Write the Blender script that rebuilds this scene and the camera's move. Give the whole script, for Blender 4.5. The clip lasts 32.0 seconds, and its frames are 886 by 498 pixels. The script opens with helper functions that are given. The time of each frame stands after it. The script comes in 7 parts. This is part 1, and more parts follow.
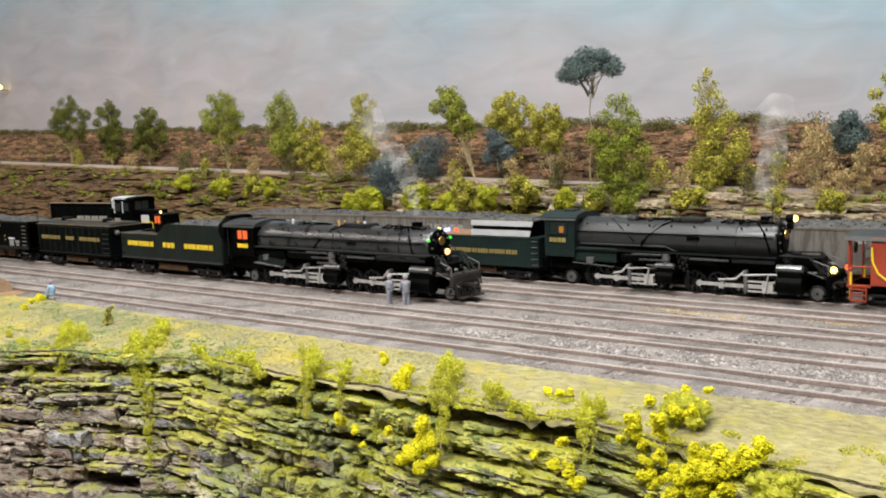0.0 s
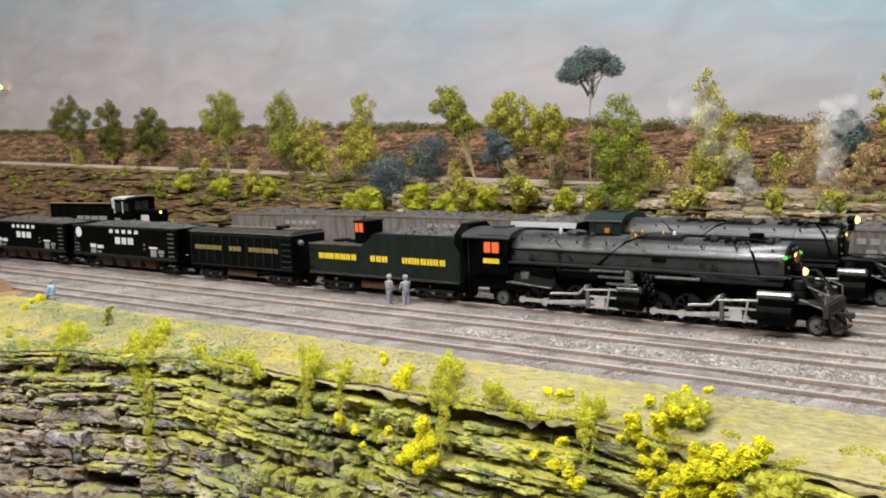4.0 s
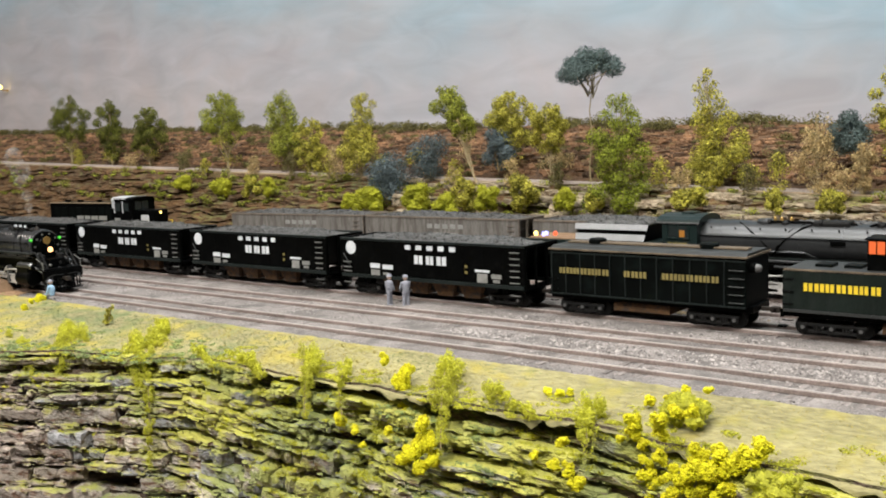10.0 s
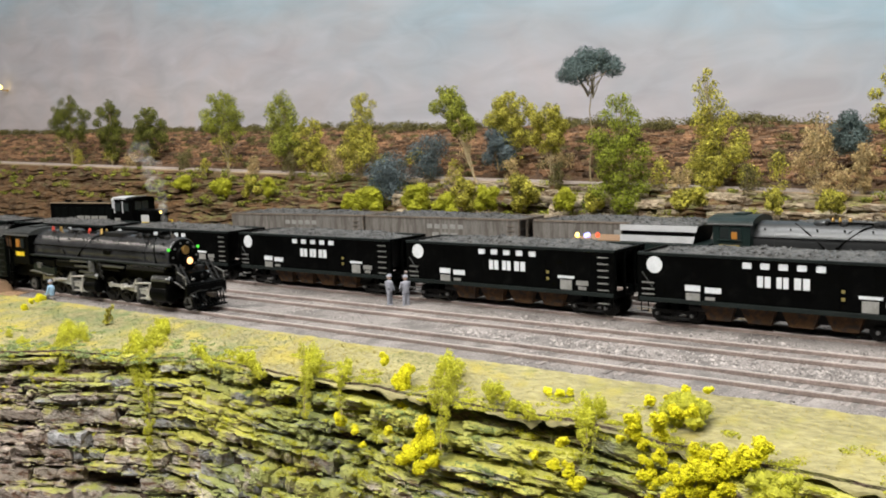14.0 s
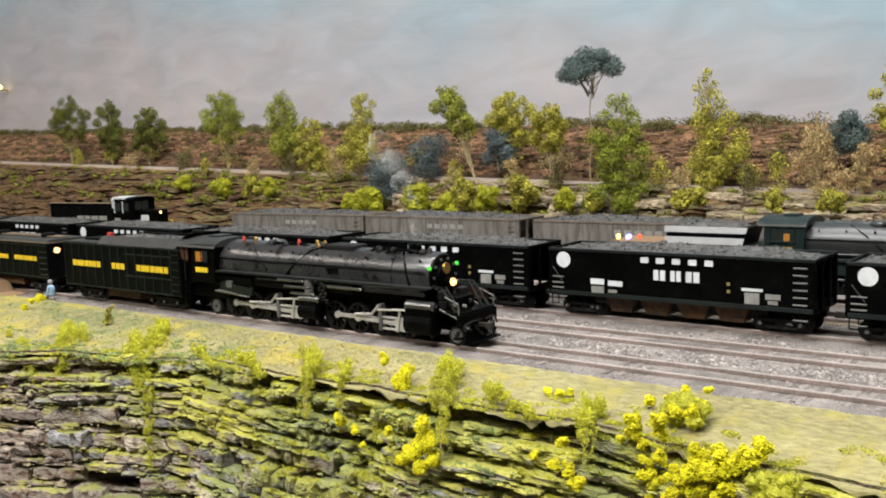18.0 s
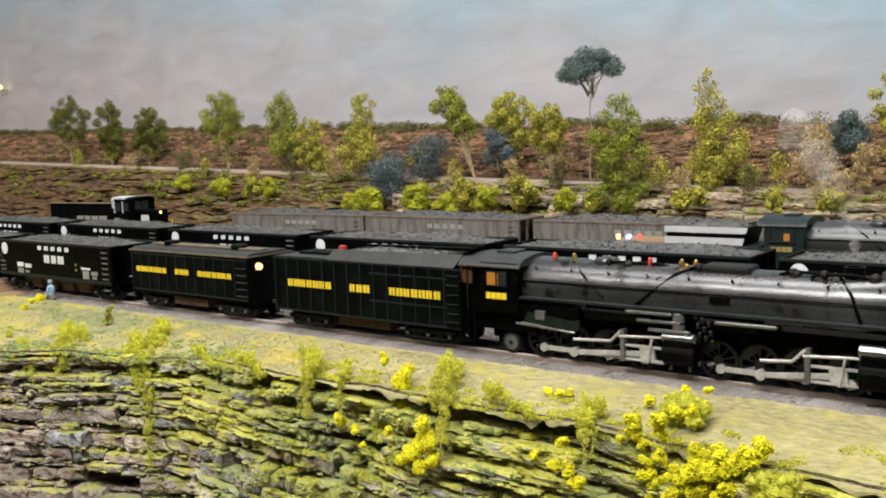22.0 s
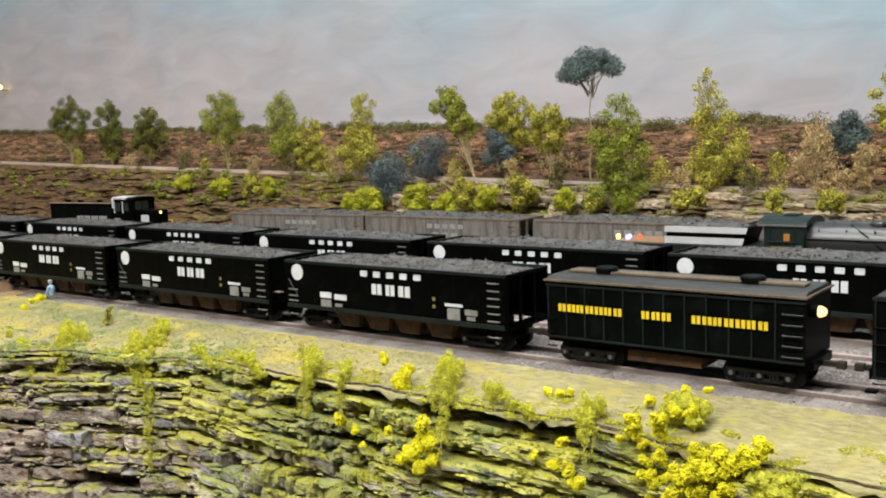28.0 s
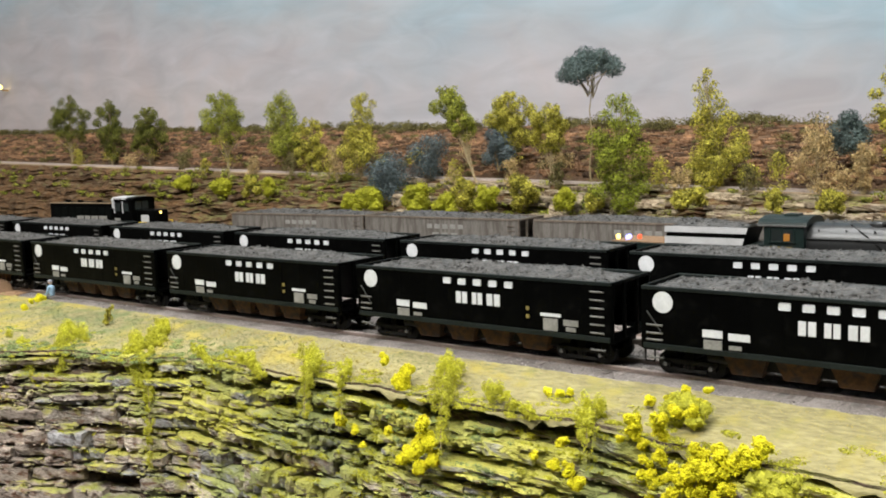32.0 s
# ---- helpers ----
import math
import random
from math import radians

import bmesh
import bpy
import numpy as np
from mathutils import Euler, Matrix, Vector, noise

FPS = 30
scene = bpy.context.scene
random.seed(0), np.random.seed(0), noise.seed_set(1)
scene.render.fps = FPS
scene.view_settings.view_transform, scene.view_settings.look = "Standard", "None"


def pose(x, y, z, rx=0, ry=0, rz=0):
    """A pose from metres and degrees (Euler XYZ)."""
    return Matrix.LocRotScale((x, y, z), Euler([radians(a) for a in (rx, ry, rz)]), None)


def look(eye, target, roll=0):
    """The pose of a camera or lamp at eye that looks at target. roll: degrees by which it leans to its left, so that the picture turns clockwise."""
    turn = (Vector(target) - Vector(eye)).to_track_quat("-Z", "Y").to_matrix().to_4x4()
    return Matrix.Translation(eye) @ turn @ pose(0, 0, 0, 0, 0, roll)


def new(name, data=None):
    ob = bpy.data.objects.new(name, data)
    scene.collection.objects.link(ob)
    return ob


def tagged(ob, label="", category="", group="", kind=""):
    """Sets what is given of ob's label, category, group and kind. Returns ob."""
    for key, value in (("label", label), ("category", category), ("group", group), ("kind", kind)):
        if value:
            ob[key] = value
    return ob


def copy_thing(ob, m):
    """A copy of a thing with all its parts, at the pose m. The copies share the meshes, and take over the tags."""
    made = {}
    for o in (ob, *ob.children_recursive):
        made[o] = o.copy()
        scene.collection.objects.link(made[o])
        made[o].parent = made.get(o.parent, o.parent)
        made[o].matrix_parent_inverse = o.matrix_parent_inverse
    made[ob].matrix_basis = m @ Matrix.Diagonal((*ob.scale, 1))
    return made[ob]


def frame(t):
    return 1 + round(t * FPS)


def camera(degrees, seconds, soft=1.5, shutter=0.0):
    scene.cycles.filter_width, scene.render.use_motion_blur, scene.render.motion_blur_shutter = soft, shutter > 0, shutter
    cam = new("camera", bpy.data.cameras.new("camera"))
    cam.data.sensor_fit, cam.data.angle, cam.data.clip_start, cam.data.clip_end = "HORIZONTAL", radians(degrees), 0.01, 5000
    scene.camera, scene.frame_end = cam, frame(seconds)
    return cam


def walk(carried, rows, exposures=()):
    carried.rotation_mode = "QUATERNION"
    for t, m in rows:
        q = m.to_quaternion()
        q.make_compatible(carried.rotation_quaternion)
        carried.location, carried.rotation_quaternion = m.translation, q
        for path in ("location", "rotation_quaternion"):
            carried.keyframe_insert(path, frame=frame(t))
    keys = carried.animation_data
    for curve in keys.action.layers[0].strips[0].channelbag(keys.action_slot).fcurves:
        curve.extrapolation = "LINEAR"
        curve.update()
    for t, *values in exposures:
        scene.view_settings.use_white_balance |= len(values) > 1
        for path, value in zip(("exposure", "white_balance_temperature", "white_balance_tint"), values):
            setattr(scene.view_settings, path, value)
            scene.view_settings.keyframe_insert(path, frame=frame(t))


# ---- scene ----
MM = 0.001

# ---------------------------------------------------------------- camera
cam = camera(50.44, 32.0, soft=1.9)
EYE = (0.0, -0.3471, 0.09902)
_yaw, _pitch = radians(-37.681), radians(-6.702)
AIM = (EYE[0] + math.sin(_yaw) * math.cos(_pitch), EYE[1] + math.cos(_yaw) * math.cos(_pitch), EYE[2] + math.sin(_pitch))
walk(cam, [(0.0, look(EYE, AIM, -2.052)), (32.0, look(EYE, AIM, -2.052))])

# ---------------------------------------------------------------- light
world = bpy.data.worlds.new("room_air")
world.use_nodes = True
world.node_tree.nodes["Background"].inputs[0].default_value = (0.9, 0.92, 1.0, 1)
world.node_tree.nodes["Background"].inputs[1].default_value = 0.05
scene.world = world
scene.view_settings.exposure = 0.0


def area_lamp(name, eye, target, sx, sy, watts, colour):
    lamp = bpy.data.lights.new(name, "AREA")
    lamp.shape, lamp.size, lamp.size_y, lamp.energy, lamp.color = "RECTANGLE", sx, sy, watts, colour
    ob = new(name, lamp)
    ob.matrix_world = look(eye, target)
    return ob


# ceiling strips over the aisle and over the layout
area_lamp("ceiling_strip_aisle", (-0.12, -0.80, 1.12), (-0.36, 0.10, 0.0), 1.3, 0.16, 30.0, (0.99, 0.96, 0.895))
area_lamp("ceiling_strip_aisle_far", (-1.75, -0.95, 1.18), (-0.9, 0.1, 0.0), 1.9, 0.08, 11.0, (1.0, 0.9, 0.78))
area_lamp("ceiling_strip_layout", (-0.25, 0.10, 1.30), (-0.32, 0.16, 0.0), 1.4, 0.25, 20.0, (0.985, 0.96, 0.92))


# ---------------------------------------------------------------- materials
def material(name, colour, rough=0.6, metal=0.0, grain=900.0, patch=60.0, vary=0.35, bump=0.2, dirt=None, dirt_amount=0.0,
             stretch=(1, 1, 1), placed=False, per_object=0.0, per_island=0.0, depth=0.0006, coat=0.0, spec=0.5):
    """A painted or natural surface with fine grain, broad patches, dirt and relief."""
    m = bpy.data.materials.new(name)
    m.use_nodes = True
    nt = m.node_tree
    n, l = nt.nodes, nt.links
    b = n["Principled BSDF"]
    tc = n.new("ShaderNodeTexCoord")
    mp = n.new("ShaderNodeMapping")
    mp.inputs["Scale"].default_value = stretch
    l.new(n.new("ShaderNodeNewGeometry").outputs["Position"] if placed else tc.outputs["Object"], mp.inputs[0])
    src = mp.outputs[0]
    if per_object:
        info = n.new("ShaderNodeObjectInfo")
        add = n.new("ShaderNodeVectorMath")
        add.operation = "ADD"
        l.new(src, add.inputs[0])
        l.new(info.outputs["Random"], add.inputs[1])
        src = add.outputs[0]
    big, fine = n.new("ShaderNodeTexNoise"), n.new("ShaderNodeTexNoise")
    big.inputs["Scale"].default_value, big.inputs["Detail"].default_value = patch, 4
    fine.inputs["Scale"].default_value, fine.inputs["Detail"].default_value = grain, 3
    l.new(src, big.inputs["Vector"])
    l.new(src, fine.inputs["Vector"])
    mix = n.new("ShaderNodeMix")
    mix.data_type = "RGBA"
    dark = tuple(c * (1 - vary) for c in colour)
    light = tuple(min(1, c * (1 + vary)) for c in colour)
    mix.inputs[6].default_value, mix.inputs[7].default_value = (*dark, 1), (*light, 1)
    ma = n.new("ShaderNodeMath")
    ma.operation = "MULTIPLY_ADD"
    ma.inputs[1].default_value, ma.inputs[2].default_value = 1.6, -0.8
    l.new(fine.outputs[0], ma.inputs[0])
    mb = n.new("ShaderNodeMath")
    mb.operation = "MULTIPLY_ADD"
    mb.inputs[1].default_value = 1.8
    l.new(big.outputs[0], mb.inputs[0])
    l.new(ma.outputs[0], mb.inputs[2])
    mc = n.new("ShaderNodeMath")
    mc.operation = "SUBTRACT"
    mc.use_clamp = True
    mc.inputs[1].default_value = 0.4
    l.new(mb.outputs[0], mc.inputs[0])
    l.new(mc.outputs[0], mix.inputs[0])
    out = mix.outputs[2]
    if per_object or per_island:
        if per_object:
            rnd = n.new("ShaderNodeObjectInfo").outputs["Random"]
        else:
            rnd = n.new("ShaderNodeNewGeometry").outputs["Random Per Island"]
        amount = max(per_object, per_island)
        mr = n.new("ShaderNodeMapRange")
        mr.inputs[3].default_value, mr.inputs[4].default_value = 1 - amount, 1 + amount
        l.new(rnd, mr.inputs[0])
        mul = n.new("ShaderNodeVectorMath")
        mul.operation = "SCALE"
        l.new(out, mul.inputs[0])
        l.new(mr.outputs[0], mul.inputs["Scale"])
        out = mul.outputs[0]
    if dirt:
        nz = n.new("ShaderNodeTexNoise")
        nz.inputs["Scale"].default_value, nz.inputs["Detail"].default_value = patch * 2.3, 5
        l.new(src, nz.inputs["Vector"])
        rp = n.new("ShaderNodeValToRGB")
        rp.color_ramp.elements[0].position, rp.color_ramp.elements[1].position = 0.62 - dirt_amount * 0.35, 0.74 - dirt_amount * 0.25
        l.new(nz.outputs[0], rp.inputs[0])
        mx = n.new("ShaderNodeMix")
        mx.data_type = "RGBA"
        l.new(rp.outputs[0], mx.inputs[0])
        l.new(out, mx.inputs[6])
        mx.inputs[7].default_value = (*dirt, 1)
        out = mx.outputs[2]
    l.new(out, b.inputs["Base Color"])
    b.inputs["Roughness"].default_value, b.inputs["Metallic"].default_value = rough, metal
    b.inputs["Coat Weight"].default_value = coat
    b.inputs["Specular IOR Level"].default_value = spec
    if bump:
        bp = n.new("ShaderNodeBump")
        bp.inputs["Strength"].default_value, bp.inputs["Distance"].default_value = bump, depth
        l.new(mb.outputs[0], bp.inputs["Height"])
        l.new(bp.outputs[0], b.inputs["Normal"])
    return m


def glowing(name, colour, strength):
    m = bpy.data.materials.new(name)
    m.use_nodes = True
    b = m.node_tree.nodes["Principled BSDF"]
    b.inputs["Base Color"].default_value = (*(c * 0.08 for c in colour), 1)
    b.inputs["Emission Color"].default_value = (*colour, 1)
    b.inputs["Emission Strength"].default_value = strength
    return m


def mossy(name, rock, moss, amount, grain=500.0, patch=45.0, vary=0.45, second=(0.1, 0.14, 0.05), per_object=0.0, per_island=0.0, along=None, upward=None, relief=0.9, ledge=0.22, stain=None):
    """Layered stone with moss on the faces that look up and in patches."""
    m = material(name, rock, rough=0.9, grain=grain, patch=patch, vary=vary, bump=relief, depth=0.0022, per_object=per_object, per_island=per_island,
                 stretch=(0.45, 1, 1.5), placed=True, dirt=stain, dirt_amount=0.3)
    nt = m.node_tree
    n, l = nt.nodes, nt.links
    b = n["Principled BSDF"]
    base = b.inputs["Base Color"].links[0].from_socket
    tc, geo = n.new("ShaderNodeTexCoord"), n.new("ShaderNodeNewGeometry")
    sep = n.new("ShaderNodeSeparateXYZ")
    l.new(geo.outputs["Normal"], sep.inputs[0])
    nz, ny = n.new("ShaderNodeTexNoise"), n.new("ShaderNodeTexNoise")
    nz.inputs["Scale"].default_value, nz.inputs["Detail"].default_value = 95, 9
    ny.inputs["Scale"].default_value, ny.inputs["Detail"].default_value = 22, 4
    l.new(geo.outputs["Position"], nz.inputs["Vector"])
    l.new(geo.outputs["Position"], ny.inputs["Vector"])
    a = n.new("ShaderNodeMath")
    a.operation = "MULTIPLY_ADD"
    a.inputs[1].default_value = ledge
    l.new(sep.outputs[2], a.inputs[0])
    l.new(nz.outputs[0], a.inputs[2])
    rp = n.new("ShaderNodeValToRGB")
    rp.color_ramp.elements[0].position, rp.color_ramp.elements[1].position = 0.74 - amount, 0.95 - amount
    growth = a.outputs[0]
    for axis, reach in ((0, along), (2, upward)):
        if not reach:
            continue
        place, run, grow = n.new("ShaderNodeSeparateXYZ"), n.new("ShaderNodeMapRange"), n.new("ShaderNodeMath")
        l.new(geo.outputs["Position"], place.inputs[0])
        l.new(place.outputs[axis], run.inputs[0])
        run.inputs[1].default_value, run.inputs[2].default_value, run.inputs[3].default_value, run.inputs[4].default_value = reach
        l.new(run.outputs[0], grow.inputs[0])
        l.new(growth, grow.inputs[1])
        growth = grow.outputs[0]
    l.new(growth, rp.inputs[0])
    hue = n.new("ShaderNodeMix")
    hue.data_type = "RGBA"
    hr = n.new("ShaderNodeValToRGB")
    hr.color_ramp.elements[0].position, hr.color_ramp.elements[1].position = 0.42, 0.6
    l.new(ny.outputs[0], hr.inputs[0])
    l.new(hr.outputs[0], hue.inputs[0])
    hue.inputs[6].default_value, hue.inputs[7].default_value = (*moss, 1), (*second, 1)
    mx = n.new("ShaderNodeMix")
    mx.data_type = "RGBA"
    l.new(rp.outputs[0], mx.inputs[0])
    l.new(base, mx.inputs[6])
    l.new(hue.outputs[2], mx.inputs[7])
    l.new(mx.outputs[2], b.inputs["Base Color"])
    return m


def leafy(name, colour, vary=0.45, thin=0.14):
    m = material(name, colour, rough=0.8, grain=700, patch=50, vary=0.3, bump=0, per_island=vary)
    nt = m.node_tree
    n, l = nt.nodes, nt.links
    b = n["Principled BSDF"]
    tr = n.new("ShaderNodeBsdfTranslucent")
    l.new(b.inputs["Base Color"].links[0].from_socket, tr.inputs[0])
    mx = n.new("ShaderNodeMixShader")
    mx.inputs[0].default_value = thin
    l.new(b.outputs[0], mx.inputs[1])
    l.new(tr.outputs[0], mx.inputs[2])
    l.new(mx.outputs[0], n["Material Output"].inputs[0])
    return m


BLACK = material("black_paint", (0.0013, 0.0015, 0.0015), 0.42, grain=1500, patch=80, vary=0.5, bump=0.05, dirt=(0.004, 0.0042, 0.004), dirt_amount=0.15, spec=0.045)
TENDER_BLACK = material("weathered_black_paint", (0.0018, 0.0026, 0.0024), 0.48, grain=1200, patch=60, vary=0.45, bump=0.06, dirt=(0.004, 0.0065, 0.006), dirt_amount=0.25, spec=0.06)
WORN_GREY = material("worn_grey_grab_irons", (0.13, 0.13, 0.125), 0.5, grain=1200, patch=120, vary=0.5, bump=0.06)
TENDER_GREEN = material("green_black_tender_paint", (0.009, 0.0135, 0.0115), 0.42, grain=1200, patch=60, vary=0.45, bump=0.06, dirt=(0.014, 0.019, 0.017), dirt_amount=0.3, stretch=(2, 1, 0.5), spec=0.2)
# Paler than the tank paint: the light on thin ribs and rims is in the colour.
RIB = material("lit_rib_edges", (0.010, 0.014, 0.0135), 0.5, grain=1200, patch=60, vary=0.5, bump=0.06, spec=0.2)
EDGE_BROWN = material("worn_and_lit_brown_edges", (0.12, 0.09, 0.06), 0.7, grain=900, patch=90, vary=0.5, bump=0.1)
CANVAS = material("brown_canvas", (0.06, 0.024, 0.005), 0.9, grain=1200, patch=90, vary=0.4, bump=0.2)
GREEN_BLACK = material("dark_green_black_paint", (0.008, 0.018, 0.017), 0.45, grain=1200, patch=60, vary=0.4, bump=0.05, dirt=(0.018, 0.022, 0.02), dirt_amount=0.2, spec=0.3)
DECK = material("dusty_grey_deck", (0.024, 0.026, 0.026), 0.55, grain=900, patch=90, vary=0.4, bump=0.15)
BOILER = material("satin_boiler_jacket", (0.075, 0.077, 0.082), 0.27, 0.6, grain=900, patch=50, vary=0.4, bump=0.05, dirt=(0.012, 0.01, 0.008), dirt_amount=0.2, spec=0.7)
GRAPHITE = material("graphite_grey_jacket", (0.062, 0.065, 0.068), 0.34, 0.6, grain=900, patch=40, vary=0.12, bump=0.04)
STEEL = material("worn_steel_rods", (0.5, 0.49, 0.48), 0.45, 0.4, grain=1500, patch=120, vary=0.35, bump=0.05)
SATIN = material("satin_valve_covers", (0.22, 0.225, 0.23), 0.3, 0.9, grain=900, patch=80, vary=0.3, bump=0.05)
GREY_METAL = material("dull_grey_metal", (0.12, 0.12, 0.12), 0.5, 0.3, grain=1500, patch=120, vary=0.4, bump=0.05)
WHITE = material("white_lettering_paint", (0.66, 0.69, 0.73), 0.6, grain=1500, patch=150, vary=0.12, bump=0)
DIM_WHITE = material("faded_white_lettering", (0.24, 0.24, 0.23), 0.7, grain=1500, patch=200, vary=0.3, bump=0)
YELLOW = material("yellow_lettering_paint", (0.82, 0.6, 0.03), 0.55, grain=1500, patch=150, vary=0.12, bump=0)
GOLD = material("dulled_gold_lettering", (0.24, 0.19, 0.06), 0.6, grain=1500, patch=150, vary=0.2, bump=0)
BRASS = material("brass_fittings", (0.6, 0.38, 0.12), 0.35, 0.9, grain=1500, patch=150, vary=0.3, bump=0)
RED_PAINT = material("red_paint", (0.5, 0.05, 0.03), 0.5, grain=1500, patch=150, vary=0.2, bump=0)
CABOOSE_RED = material("oxide_red_paint", (0.33, 0.045, 0.02), 0.55, grain=1200, patch=60, vary=0.25, bump=0.05)
COAL = material("coal_lumps", (0.062, 0.061, 0.06), 0.5, grain=600, patch=150, vary=0.7, bump=0.8, depth=0.001, per_island=0.5)
RUST = material("rusty_chute_steel", (0.07, 0.033, 0.01), 0.85, grain=900, patch=120, vary=0.5, bump=0.2, dirt=(0.03, 0.02, 0.015), dirt_amount=0.4)
GREY_CAR = material("weathered_grey_car_side", (0.15, 0.14, 0.13), 0.75, grain=900, patch=50, vary=0.3, bump=0.1, dirt=(0.09, 0.08, 0.07), dirt_amount=0.5,
                    stretch=(2.5, 1, 0.4))
GREY_FRAME = material("dusty_brown_grey_frame", (0.13, 0.105, 0.085), 0.8, grain=900, patch=120, vary=0.4, bump=0.1)
TAN = material("tan_rust_and_lit_edge", (0.3, 0.22, 0.14), 0.8, grain=900, patch=120, vary=0.35, bump=0.1)
LID_WHITE = material("pale_grey_lid", (0.5, 0.51, 0.53), 0.5, grain=900, patch=80, vary=0.12, bump=0.05)
BALLAST = material("grey_ballast", (0.275, 0.25, 0.24), 0.95, grain=1300, patch=24, vary=0.6, bump=0.9, depth=0.0012, dirt=(0.16, 0.15, 0.143), dirt_amount=0.3)
STONE = material("ballast_stones", (0.3, 0.275, 0.265), 0.95, grain=900, patch=60, vary=0.4, bump=0.4, per_island=0.55)
SAND = material("tan_spilled_sand", (0.42, 0.32, 0.18), 0.95, grain=900, patch=60, vary=0.3, bump=0.3, per_island=0.3)
TIE = material("weathered_ties", (0.225, 0.2, 0.19), 0.9, grain=1300, patch=150, vary=0.4, bump=0.4, stretch=(3, 0.4, 1), per_object=0.3)
TIE_JOINED = material("weathered_ties_far", (0.225, 0.2, 0.19), 0.9, grain=1300, patch=150, vary=0.4, bump=0.4, stretch=(3, 0.4, 1), per_island=0.3)
RAIL = material("brown_rail_steel", (0.27, 0.215, 0.195), 0.5, 0.4, grain=900, patch=40, vary=0.4, bump=0.1)
RAIL_HEAD = material("polished_rail_head", (0.52, 0.46, 0.44), 0.45, 0.25, grain=900, patch=40, vary=0.25, bump=0.05)
GRASS = mossy("dry_yellow_grass", (0.31, 0.28, 0.135), (0.4, 0.335, 0.08), 0.06, grain=500, patch=26, vary=0.4, second=(0.17, 0.2, 0.085), along=(-0.6, -0.2, 0.1, -0.06), relief=0.35)
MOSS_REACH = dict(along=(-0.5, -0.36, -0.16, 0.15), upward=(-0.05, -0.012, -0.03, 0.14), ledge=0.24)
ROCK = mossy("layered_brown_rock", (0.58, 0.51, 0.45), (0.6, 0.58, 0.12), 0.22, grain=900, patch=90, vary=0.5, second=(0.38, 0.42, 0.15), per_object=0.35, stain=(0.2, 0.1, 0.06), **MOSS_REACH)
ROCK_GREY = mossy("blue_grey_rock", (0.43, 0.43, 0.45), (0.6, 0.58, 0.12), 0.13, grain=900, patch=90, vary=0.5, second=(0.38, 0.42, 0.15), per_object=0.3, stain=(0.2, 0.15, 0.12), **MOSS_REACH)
# Core rock darker than the slabs: crevice shade is put into its colour.
ROCK_CORE_SHADED = mossy("shade_dark_core_rock", (0.13, 0.092, 0.07), (0.2, 0.21, 0.05), 0.0, grain=900, patch=70, vary=0.6, second=(0.16, 0.2, 0.08), stain=(0.1, 0.06, 0.04), **MOSS_REACH)
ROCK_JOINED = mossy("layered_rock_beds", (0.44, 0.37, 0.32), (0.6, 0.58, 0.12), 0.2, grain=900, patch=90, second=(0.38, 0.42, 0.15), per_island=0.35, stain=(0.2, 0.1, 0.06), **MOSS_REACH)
HILL_ROCK = mossy("brown_hill_rock", (0.11, 0.06, 0.026), (0.17, 0.16, 0.04), 0.06, grain=400, patch=60, vary=0.6, second=(0.14, 0.15, 0.06), per_island=0.45, along=(-1.25, -0.85, -0.06, 0.06), stain=(0.15, 0.105, 0.06))
PALE_LEDGE = mossy("pale_tan_ledges", (0.34, 0.28, 0.2), (0.3, 0.28, 0.07), 0.06, grain=500, patch=60, vary=0.4, second=(0.2, 0.2, 0.08), per_island=0.4, stain=(0.15, 0.1, 0.06))
HILL_STONE = mossy("dark_hill_stones", (0.19, 0.105, 0.055), (0.16, 0.14, 0.05), 0.02, grain=400, patch=60, vary=0.5, second=(0.12, 0.12, 0.05), per_island=0.7)
HILL_DIRT = mossy("brown_hill_dirt", (0.115, 0.066, 0.036), (0.2, 0.155, 0.04), 0.02, grain=500, patch=40, vary=0.6, second=(0.14, 0.125, 0.04))
ROAD = material("pale_dirt_roadbed", (0.3, 0.225, 0.145), 0.95, grain=900, patch=50, vary=0.3, bump=0.4)
BARK = material("pale_twig_bark", (0.3, 0.24, 0.13), 0.9, grain=900, patch=200, vary=0.35, bump=0.3)
PALE_BARK = material("bare_pale_wood", (0.42, 0.34, 0.2), 0.9, grain=900, patch=200, vary=0.25, bump=0.2)
LEAF_GREEN = leafy("mid_green_leaves", (0.25, 0.27, 0.03), 0.85)
LEAF_DARK = leafy("dark_green_leaves", (0.12, 0.13, 0.014), 0.85)
LEAF_BRIGHT = leafy("bright_green_leaves", (0.24, 0.28, 0.022), 0.8)
LEAF_OLIVE = leafy("olive_yellow_leaves", (0.4, 0.37, 0.05), 0.8)
LEAF_TAN = leafy("dry_tan_leaves", (0.48, 0.36, 0.17))
LEAF_BLUE = leafy("blue_grey_leaves", (0.11, 0.145, 0.155))
LEAF_TEAL = leafy("dark_blue_green_leaves", (0.1, 0.14, 0.135))
LEAF_LIME = leafy("lime_yellow_foam", (0.42, 0.43, 0.025), 0.3, 0.25)
LEAF_RIDGE = leafy("brown_green_scrub", (0.13, 0.115, 0.035))
MOSS_GREEN = leafy("grey_green_moss", (0.34, 0.42, 0.17), 0.3, 0.25)
VINE = leafy("yellow_green_foam", (0.62, 0.62, 0.07), 0.25, 0.4)
FLOWER = leafy("bright_yellow_foam", (0.85, 0.74, 0.015), 0.15, 0.1)
WHEEL = material("dark_oily_wheel_steel", (0.008, 0.008, 0.0085), 0.45, 0.4, grain=1200, patch=150, vary=0.5, bump=0.05)
